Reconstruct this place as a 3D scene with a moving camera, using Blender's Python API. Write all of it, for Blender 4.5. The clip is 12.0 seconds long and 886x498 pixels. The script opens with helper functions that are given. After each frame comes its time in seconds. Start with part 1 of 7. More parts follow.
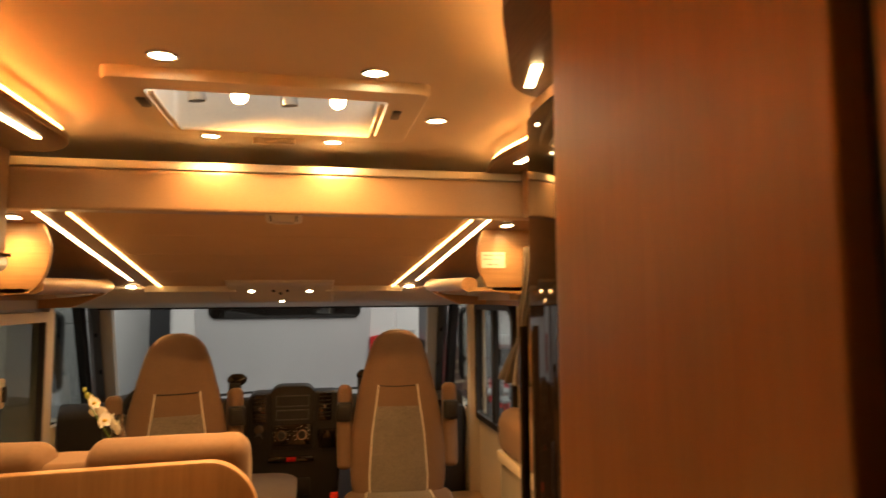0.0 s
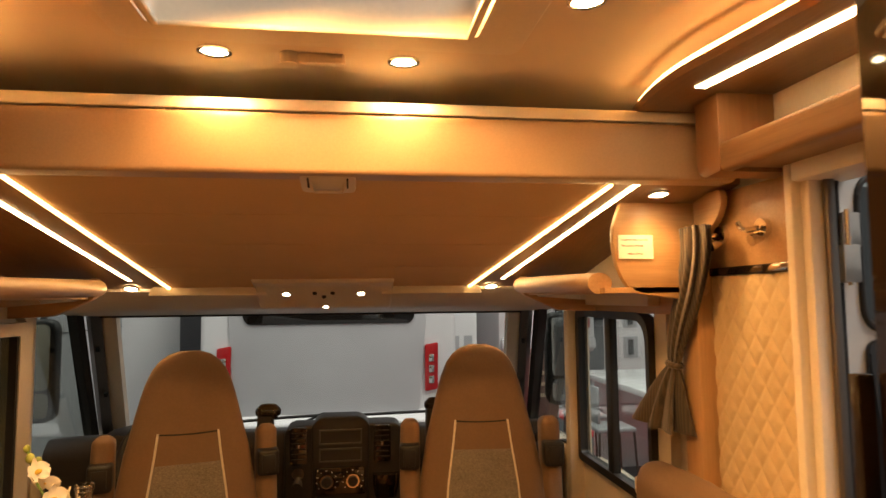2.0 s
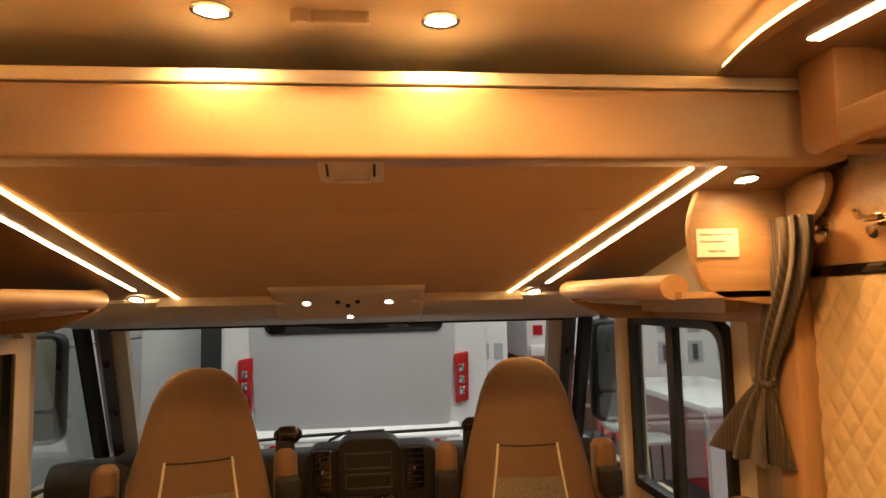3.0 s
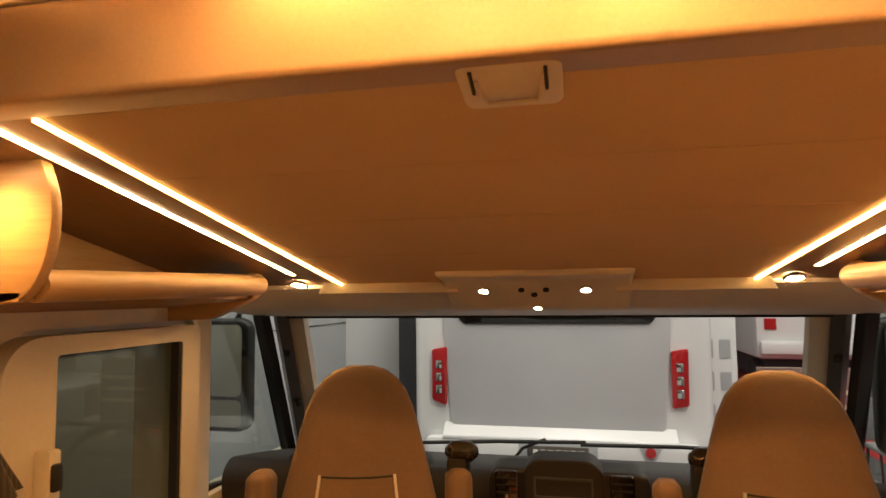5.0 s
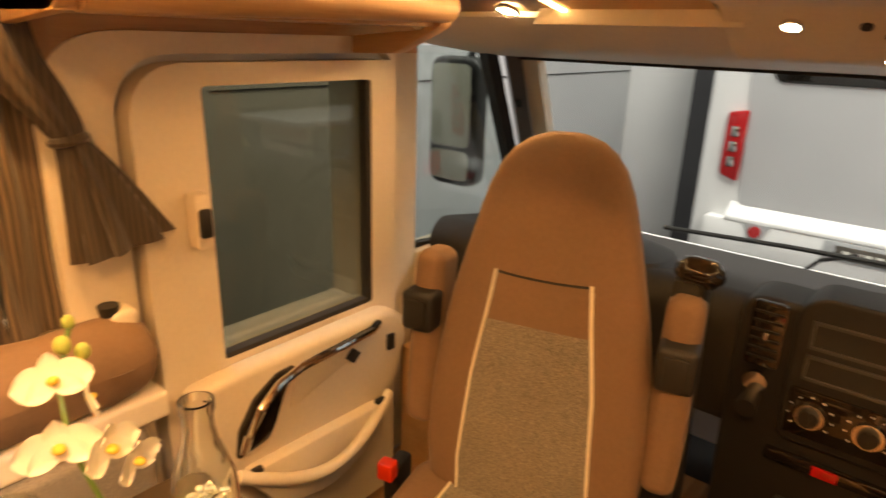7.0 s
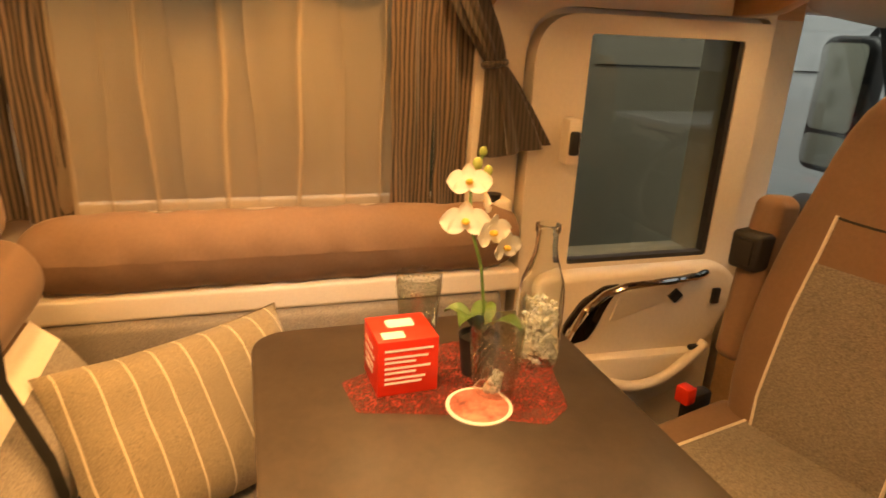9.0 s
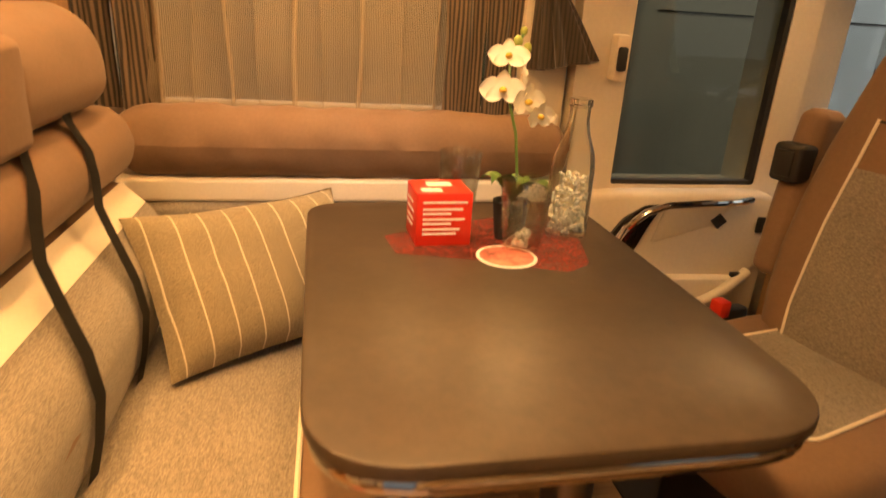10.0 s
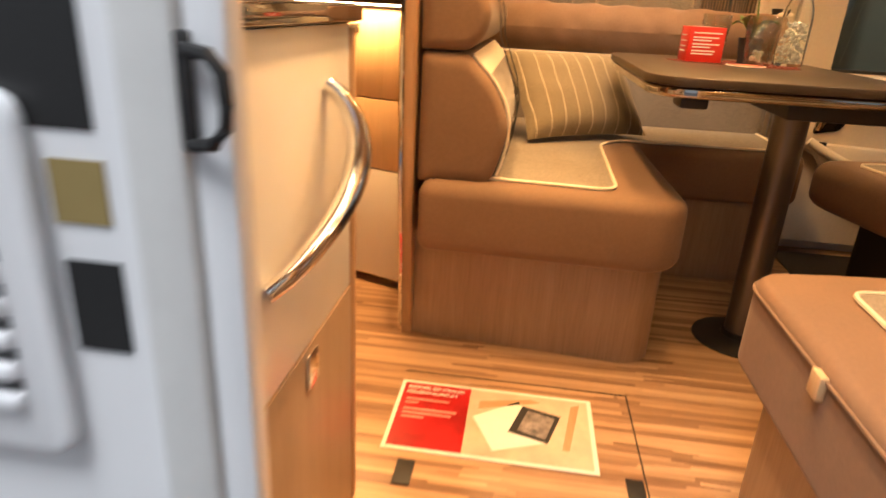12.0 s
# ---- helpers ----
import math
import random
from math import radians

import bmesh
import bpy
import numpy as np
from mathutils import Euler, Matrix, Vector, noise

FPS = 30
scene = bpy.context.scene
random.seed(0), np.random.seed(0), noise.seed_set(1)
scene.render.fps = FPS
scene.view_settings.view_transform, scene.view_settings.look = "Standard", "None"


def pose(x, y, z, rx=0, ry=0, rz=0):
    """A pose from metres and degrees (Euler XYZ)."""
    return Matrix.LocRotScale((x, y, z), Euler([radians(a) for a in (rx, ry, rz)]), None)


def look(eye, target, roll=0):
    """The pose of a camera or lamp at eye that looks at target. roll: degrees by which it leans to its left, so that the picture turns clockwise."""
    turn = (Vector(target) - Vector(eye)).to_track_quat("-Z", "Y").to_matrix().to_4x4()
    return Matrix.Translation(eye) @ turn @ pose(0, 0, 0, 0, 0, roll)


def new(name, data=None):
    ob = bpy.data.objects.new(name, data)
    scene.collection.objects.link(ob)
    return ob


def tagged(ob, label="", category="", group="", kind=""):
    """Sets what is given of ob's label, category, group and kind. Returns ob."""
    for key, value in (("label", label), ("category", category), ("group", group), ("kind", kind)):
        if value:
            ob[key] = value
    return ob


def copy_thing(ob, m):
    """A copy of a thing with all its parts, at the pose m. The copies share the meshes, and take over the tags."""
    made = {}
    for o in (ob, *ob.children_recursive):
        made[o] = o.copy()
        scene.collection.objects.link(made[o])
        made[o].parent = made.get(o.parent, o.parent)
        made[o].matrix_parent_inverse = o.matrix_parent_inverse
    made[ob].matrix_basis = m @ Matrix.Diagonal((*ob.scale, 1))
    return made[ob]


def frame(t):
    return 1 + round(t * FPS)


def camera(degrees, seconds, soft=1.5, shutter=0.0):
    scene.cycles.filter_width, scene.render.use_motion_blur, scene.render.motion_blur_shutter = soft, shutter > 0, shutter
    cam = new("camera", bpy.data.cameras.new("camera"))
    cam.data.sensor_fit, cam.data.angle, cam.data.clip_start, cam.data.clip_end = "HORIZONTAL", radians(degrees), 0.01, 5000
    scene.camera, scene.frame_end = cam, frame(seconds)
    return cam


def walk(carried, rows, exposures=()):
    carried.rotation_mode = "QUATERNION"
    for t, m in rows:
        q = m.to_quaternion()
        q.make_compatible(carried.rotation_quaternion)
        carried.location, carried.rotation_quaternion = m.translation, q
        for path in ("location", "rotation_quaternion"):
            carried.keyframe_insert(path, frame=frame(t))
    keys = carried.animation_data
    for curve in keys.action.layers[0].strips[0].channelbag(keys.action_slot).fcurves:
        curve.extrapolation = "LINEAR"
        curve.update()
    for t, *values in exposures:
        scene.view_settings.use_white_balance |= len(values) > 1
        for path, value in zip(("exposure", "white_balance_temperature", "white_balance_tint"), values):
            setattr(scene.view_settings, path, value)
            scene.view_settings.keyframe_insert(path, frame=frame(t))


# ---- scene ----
cam = camera(70.6, 12.0, shutter=0.4)
PATH = [
    (0, (0.205, -0.048, 1.398), (0.611, 1.904, 1.554), -0.4),
    (0.5, (0.179, 0.128, 1.372), (0.381, 2.112, 1.522), -0.2),
    (1, (0.21, 0.386, 1.406), (0.366, 2.373, 1.567), -0.9),
    (1.5, (0.223, 0.591, 1.417), (0.478, 2.568, 1.581), -0.5),
    (2, (0.162, 0.783, 1.415), (0.441, 2.757, 1.573), -0.6),
    (2.5, (0.141, 0.883, 1.414), (0.378, 2.861, 1.592), -0.9),
    (2.7, (0.153, 0.951, 1.421), (0.374, 2.93, 1.6), -1.1),
    (4.5, (0.116, 1.362, 1.428), (-0.008, 3.353, 1.571), -0.9),
    (5, (0.183, 1.506, 1.428), (-0.256, 3.452, 1.576), -0.6),
    (5.5, (0.161, 1.694, 1.445), (-0.299, 3.638, 1.552), -0.1),
    (6, (0.095, 1.834, 1.424), (-0.494, 3.73, 1.186), 0.3),
    (6.5, (0.11, 1.936, 1.413), (-0.712, 3.66, 0.82), 0.7),
    (7, (0.163, 2.06, 1.408), (-1.033, 3.528, 0.762), 1.8),
    (7.5, (0.19, 2.042, 1.406), (-1.306, 3.205, 0.766), 1.9),
    (7.7, (0.222, 2.017, 1.392), (-1.355, 3.057, 0.737), 2.3),
    (9.3, (0.479, 1.897, 1.262), (-1.353, 2.344, 0.595), 3.0),
    (9.5, (0.514, 1.928, 1.244), (-1.33, 2.293, 0.56), 3.2),
    (10, (0.599, 1.913, 1.116), (-1.235, 2.305, 0.421), 3.5),
    (10.5, (0.759, 1.839, 1.074), (-1.088, 2.144, 0.371), 2.9),
    (11, (0.926, 1.766, 1.065), (-0.937, 1.946, 0.36), 2.9),
    (11.5, (1.205, 1.672, 0.875), (-0.668, 1.654, 0.174), 3.4),
    (12, (1.533, 1.642, 0.852), (-0.32, 1.422, 0.13), 3.1),
]
EXPOSURES = [(0, 0.66, 7000, 12), (2.7, 0.66, 6850, 11), (4.5, 0.78, 7100, 12), (5.5, 1.05, 7300, 13), (6.5, 1.5, 7200, 12), (7.7, 1.5, 7000, 11), (9.5, 1.15, 6800, 10), (11, 1.15, 6300, 10), (11.6, 1.45, 6050, 10), (12, 1.3, 5900, 10)]
walk(cam, [(t, look(eye, target, roll)) for t, eye, target, roll in PATH], EXPOSURES)

# ---- light ----
WARM = (1.0, 0.505, 0.158)
world = bpy.data.worlds.new("hall_air")
world.use_nodes = True
world.node_tree.nodes["Background"].inputs[0].default_value = (0.94, 0.95, 0.96, 1)
world.node_tree.nodes["Background"].inputs[1].default_value = 0.21
scene.world = world


def lamp(name, kind, energy, m, color=WARM, size=0.05, size_y=None, spot=150):
    data = bpy.data.lights.new(name, kind)
    data.energy, data.color = energy, color
    if kind == "AREA":
        data.size = size
        if size_y:
            data.shape, data.size_y = "RECTANGLE", size_y
    else:
        data.shadow_soft_size = size
    if kind == "SPOT":
        data.spot_size, data.spot_blend = radians(spot), 0.85
    ob = new(name, data)
    ob.matrix_world = m
    return ob


CEILING_SPOTS = [(-0.133, 1.425), (0.35, 1.447), (0.576, 1.826), (-0.136, 2.138), (0.271, 2.155)]
SPOT_W, STRIP, COVE = 24.0, 13.0, 6.5
HALL = 150.0

# ---- materials ----
def nodes(name):
    m = bpy.data.materials.new(name)
    m.use_nodes = True
    t = m.node_tree
    return m, t, t.nodes["Principled BSDF"]


def add(t, kind, **inputs):
    n = t.nodes.new(kind)
    for k, v in inputs.items():
        n.inputs[k.replace("_", " ")].default_value = v
    return n


def mat(name, color, rough=0.5, metal=0.0, spread=0.12, scale=40.0, bump=0.1, stretch=(1, 1, 1), big=3.0, depth=0.002, sheen=0.0, coat=0.0, speck=0.0):
    """A surface with fine grain, large soft stains and a fine relief."""
    m, t, p = nodes(name)
    co = add(t, "ShaderNodeTexCoord")
    mp = add(t, "ShaderNodeMapping")
    mp.inputs["Scale"].default_value = stretch
    t.links.new(co.outputs["Object"], mp.inputs["Vector"])
    fine = add(t, "ShaderNodeTexNoise", Scale=scale, Detail=6.0, Roughness=0.6)
    wide = add(t, "ShaderNodeTexNoise", Scale=big, Detail=3.0)
    t.links.new(mp.outputs[0], fine.inputs["Vector"])
    t.links.new(co.outputs["Object"], wide.inputs["Vector"])
    mul = add(t, "ShaderNodeMath")
    mul.operation = "ADD"
    t.links.new(fine.outputs["Fac"], mul.inputs[0])
    t.links.new(wide.outputs["Fac"], mul.inputs[1])
    ramp = add(t, "ShaderNodeValToRGB")
    c = Vector(color)
    lo, hi = c * (1 - spread), c * (1 + spread)
    ramp.color_ramp.elements[0].position, ramp.color_ramp.elements[1].position = 0.35, 0.65
    ramp.color_ramp.elements[0].color = (*lo, 1)
    ramp.color_ramp.elements[1].color = (*[min(x, 1) for x in hi], 1)
    half = add(t, "ShaderNodeMath")
    half.operation, half.inputs[1].default_value = "MULTIPLY", 0.5
    t.links.new(mul.outputs[0], half.inputs[0])
    t.links.new(half.outputs[0], ramp.inputs[0])
    t.links.new(ramp.outputs[0], p.inputs["Base Color"])
    p.inputs["Roughness"].default_value, p.inputs["Metallic"].default_value = rough, metal
    p.inputs["Coat Weight"].default_value = coat
    if sheen:
        p.inputs["Sheen Weight"].default_value, p.inputs["Sheen Roughness"].default_value = sheen, 0.4
    if bump:
        b = add(t, "ShaderNodeBump", Strength=bump, Distance=depth)
        t.links.new(fine.outputs["Fac"], b.inputs["Height"])
        t.links.new(b.outputs[0], p.inputs["Normal"])
    return m


def wood(name, light, dark, axis="x", scale=14.0, rough=0.38, rings=0.5):
    """Veneer whose grain runs along one axis."""
    m, t, p = nodes(name)
    co = add(t, "ShaderNodeTexCoord")
    mp = add(t, "ShaderNodeMapping")
    mp.inputs["Scale"].default_value = {"x": (0.05, 1, 1), "y": (1, 0.05, 1), "z": (1, 1, 0.05)}[axis]
    t.links.new(co.outputs["Object"], mp.inputs["Vector"])
    a = add(t, "ShaderNodeTexNoise", Scale=scale, Detail=8.0, Roughness=0.65, Distortion=0.6)
    b = add(t, "ShaderNodeTexNoise", Scale=scale * 9, Detail=4.0, Roughness=0.7)
    c = add(t, "ShaderNodeTexNoise", Scale=2.2, Detail=2.0)
    t.links.new(mp.outputs[0], a.inputs["Vector"])
    t.links.new(mp.outputs[0], b.inputs["Vector"])
    t.links.new(co.outputs["Object"], c.inputs["Vector"])
    s = add(t, "ShaderNodeMix")
    s.inputs[0].default_value = 0.45
    t.links.new(a.outputs["Fac"], s.inputs[2])
    t.links.new(b.outputs["Fac"], s.inputs[3])
    s2 = add(t, "ShaderNodeMix")
    s2.inputs[0].default_value = 0.2
    t.links.new(s.outputs[0], s2.inputs[2])
    t.links.new(c.outputs["Fac"], s2.inputs[3])
    ramp = add(t, "ShaderNodeValToRGB")
    ramp.color_ramp.elements[0].position, ramp.color_ramp.elements[1].position = 0.36, 0.62
    ramp.color_ramp.elements[0].color, ramp.color_ramp.elements[1].color = (*dark, 1), (*light, 1)
    t.links.new(s2.outputs[0], ramp.inputs[0])
    t.links.new(ramp.outputs[0], p.inputs["Base Color"])
    p.inputs["Roughness"].default_value = rough
    bp = add(t, "ShaderNodeBump", Strength=0.12, Distance=0.001)
    t.links.new(b.outputs["Fac"], bp.inputs["Height"])
    t.links.new(bp.outputs[0], p.inputs["Normal"])
    return m


def strips(name, tones, width, length, rough):
    """Strip flooring: narrow staves of several tones along y, with streaks."""
    m, t, p = nodes(name)
    co = add(t, "ShaderNodeTexCoord")
    mp = add(t, "ShaderNodeMapping")
    mp.inputs["Scale"].default_value = (1 / width, 1 / length, 0.0)
    t.links.new(co.outputs["Object"], mp.inputs["Vector"])
    cell = add(t, "ShaderNodeTexVoronoi", Scale=1.0, Randomness=0.55)
    cell.distance = "CHEBYCHEV"
    t.links.new(mp.outputs[0], cell.inputs["Vector"])
    m2 = add(t, "ShaderNodeMapping")
    m2.inputs["Scale"].default_value = (1, 0.05, 1)
    t.links.new(co.outputs["Object"], m2.inputs["Vector"])
    gr = add(t, "ShaderNodeTexNoise", Scale=130.0, Detail=5.0, Roughness=0.7)
    t.links.new(m2.outputs[0], gr.inputs["Vector"])
    sep = add(t, "ShaderNodeSeparateColor")
    t.links.new(cell.outputs["Color"], sep.inputs[0])
    mx = add(t, "ShaderNodeMix")
    mx.inputs[0].default_value = 0.5
    t.links.new(sep.outputs[0], mx.inputs[2])
    t.links.new(gr.outputs["Fac"], mx.inputs[3])
    ramp = add(t, "ShaderNodeValToRGB")
    e = ramp.color_ramp.elements
    e[0].position, e[1].position = 0.22, 0.74
    e[0].color, e[1].color = (*tones[0], 1), (*tones[2], 1)
    q = e.new(0.46)
    q.color = (*tones[1], 1)
    t.links.new(mx.outputs[0], ramp.inputs[0])
    t.links.new(ramp.outputs[0], p.inputs["Base Color"])
    p.inputs["Roughness"].default_value = rough
    b = add(t, "ShaderNodeBump", Strength=0.08, Distance=0.001)
    t.links.new(gr.outputs["Fac"], b.inputs["Height"])
    t.links.new(b.outputs[0], p.inputs["Normal"])
    return m


def drapery(name, dark, light):
    """Curtain cloth with close wavy dark lines running down it."""
    m, t, p = nodes(name)
    co = add(t, "ShaderNodeTexCoord")
    wv = add(t, "ShaderNodeTexWave", Scale=28.0, Distortion=5.0, Detail=2.0, Detail_Scale=0.6, Detail_Roughness=0.5)
    wv.bands_direction = "Y"
    mp = add(t, "ShaderNodeMapping")
    mp.inputs["Scale"].default_value = (0.3, 1.0, 0.26)
    t.links.new(co.outputs["Object"], mp.inputs["Vector"])
    t.links.new(mp.outputs[0], wv.inputs["Vector"])
    n = add(t, "ShaderNodeTexNoise", Scale=7.0, Detail=3.0)
    t.links.new(co.outputs["Object"], n.inputs["Vector"])
    mx = add(t, "ShaderNodeMix")
    mx.inputs[0].default_value = 0.3
    t.links.new(wv.outputs["Fac"], mx.inputs[2])
    t.links.new(n.outputs["Fac"], mx.inputs[3])
    ramp = add(t, "ShaderNodeValToRGB")
    ramp.color_ramp.elements[0].position, ramp.color_ramp.elements[1].position = 0.3, 0.6
    ramp.color_ramp.elements[0].color, ramp.color_ramp.elements[1].color = (*dark, 1), (*light, 1)
    t.links.new(mx.outputs[0], ramp.inputs[0])
    t.links.new(ramp.outputs[0], p.inputs["Base Color"])
    p.inputs["Roughness"].default_value, p.inputs["Sheen Weight"].default_value = 0.65, 0.3
    b = add(t, "ShaderNodeBump", Strength=0.3, Distance=0.002)
    t.links.new(wv.outputs["Fac"], b.inputs["Height"])
    t.links.new(b.outputs[0], p.inputs["Normal"])
    return m


def weave(name, c1, c2, pitch=700.0, rough=0.9, stripes=None):
    """Woven cloth: two crossed thread waves over a mottled yarn; stripes = (axis, period) adds thin pale lines."""
    m, t, p = nodes(name)
    co = add(t, "ShaderNodeTexCoord")
    n1 = add(t, "ShaderNodeTexNoise", Scale=330.0, Detail=3.0, Roughness=0.8)
    mp = add(t, "ShaderNodeMapping")
    mp.inputs["Scale"].default_value = (0.45, 1.2, 1.5)
    t.links.new(co.outputs["Object"], mp.inputs["Vector"])
    t.links.new(mp.outputs[0], n1.inputs["Vector"])
    n2 = add(t, "ShaderNodeTexNoise", Scale=9.0, Detail=2.0)
    t.links.new(co.outputs["Object"], n2.inputs["Vector"])
    vor = add(t, "ShaderNodeTexVoronoi", Scale=pitch * 0.6)
    t.links.new(co.outputs["Object"], vor.inputs["Vector"])
    mx = add(t, "ShaderNodeMix")
    mx.inputs[0].default_value = 0.1
    t.links.new(n1.outputs["Fac"], mx.inputs[2])
    t.links.new(n2.outputs["Fac"], mx.inputs[3])
    ramp = add(t, "ShaderNodeValToRGB")
    ramp.color_ramp.elements[0].position, ramp.color_ramp.elements[1].position = 0.36, 0.64
    ramp.color_ramp.elements[0].color, ramp.color_ramp.elements[1].color = (*c1, 1), (*c2, 1)
    t.links.new(mx.outputs[0], ramp.inputs[0])
    out = ramp.outputs[0]
    if stripes:
        sep = add(t, "ShaderNodeSeparateXYZ")
        t.links.new(co.outputs["Object"], sep.inputs[0])
        md = add(t, "ShaderNodeMath")
        md.operation, md.inputs[1].default_value = "PINGPONG", stripes[1] / 2
        t.links.new(sep.outputs[stripes[0]], md.inputs[0])
        lt = add(t, "ShaderNodeMath")
        lt.operation, lt.inputs[1].default_value = "LESS_THAN", 0.0013
        t.links.new(md.outputs[0], lt.inputs[0])
        mc = add(t, "ShaderNodeMix")
        mc.data_type = "RGBA"
        t.links.new(lt.outputs[0], mc.inputs[0])
        t.links.new(out, mc.inputs[6])
        mc.inputs[7].default_value = (0.56, 0.48, 0.33, 1)
        out = mc.outputs[2]
    t.links.new(out, p.inputs["Base Color"])
    p.inputs["Roughness"].default_value = rough
    p.inputs["Sheen Weight"].default_value = 0.25
    b = add(t, "ShaderNodeBump", Strength=0.35, Distance=0.0015)
    t.links.new(n1.outputs["Fac"], b.inputs["Height"])
    t.links.new(b.outputs[0], p.inputs["Normal"])
    return m


def glow(name, color, strength):
    m, t, p = nodes(name)
    p.inputs["Base Color"].default_value = (*color, 1)
    p.inputs["Emission Color"].default_value = (*color, 1)
    p.inputs["Emission Strength"].default_value = strength
    return m


def glass(name, color=(1, 1, 1), rough=0.0, ior=1.45, thin=True, edge=0.0):
    """thin: a clear pane with a reflection; else a solid body of glass."""
    m, t, p = nodes(name)
    if thin:
        out = t.nodes["Material Output"]
        tr = add(t, "ShaderNodeBsdfTransparent")
        tr.inputs[0].default_value = (*color, 1)
        gl = add(t, "ShaderNodeBsdfGlossy")
        gl.inputs["Roughness"].default_value = rough
        lw = add(t, "ShaderNodeLayerWeight")
        pw = add(t, "ShaderNodeMath")
        pw.operation, pw.inputs[1].default_value = "POWER", 4.0
        fr = add(t, "ShaderNodeMath")
        fr.operation, fr.inputs[1].default_value, fr.inputs[2].default_value = "MULTIPLY_ADD", 0.8, 0.045 if not edge else edge
        t.links.new(lw.outputs["Facing"], pw.inputs[0])
        t.links.new(pw.outputs[0], fr.inputs[0])
        mx = add(t, "ShaderNodeMixShader")
        t.links.new(fr.outputs[0], mx.inputs[0])
        t.links.new(tr.outputs[0], mx.inputs[1])
        t.links.new(gl.outputs[0], mx.inputs[2])
        t.links.new(mx.outputs[0], out.inputs[0])
    else:
        p.inputs["Base Color"].default_value = (*color, 1)
        p.inputs["Transmission Weight"].default_value = 1.0
        p.inputs["Roughness"].default_value, p.inputs["IOR"].default_value = rough, ior
    return m


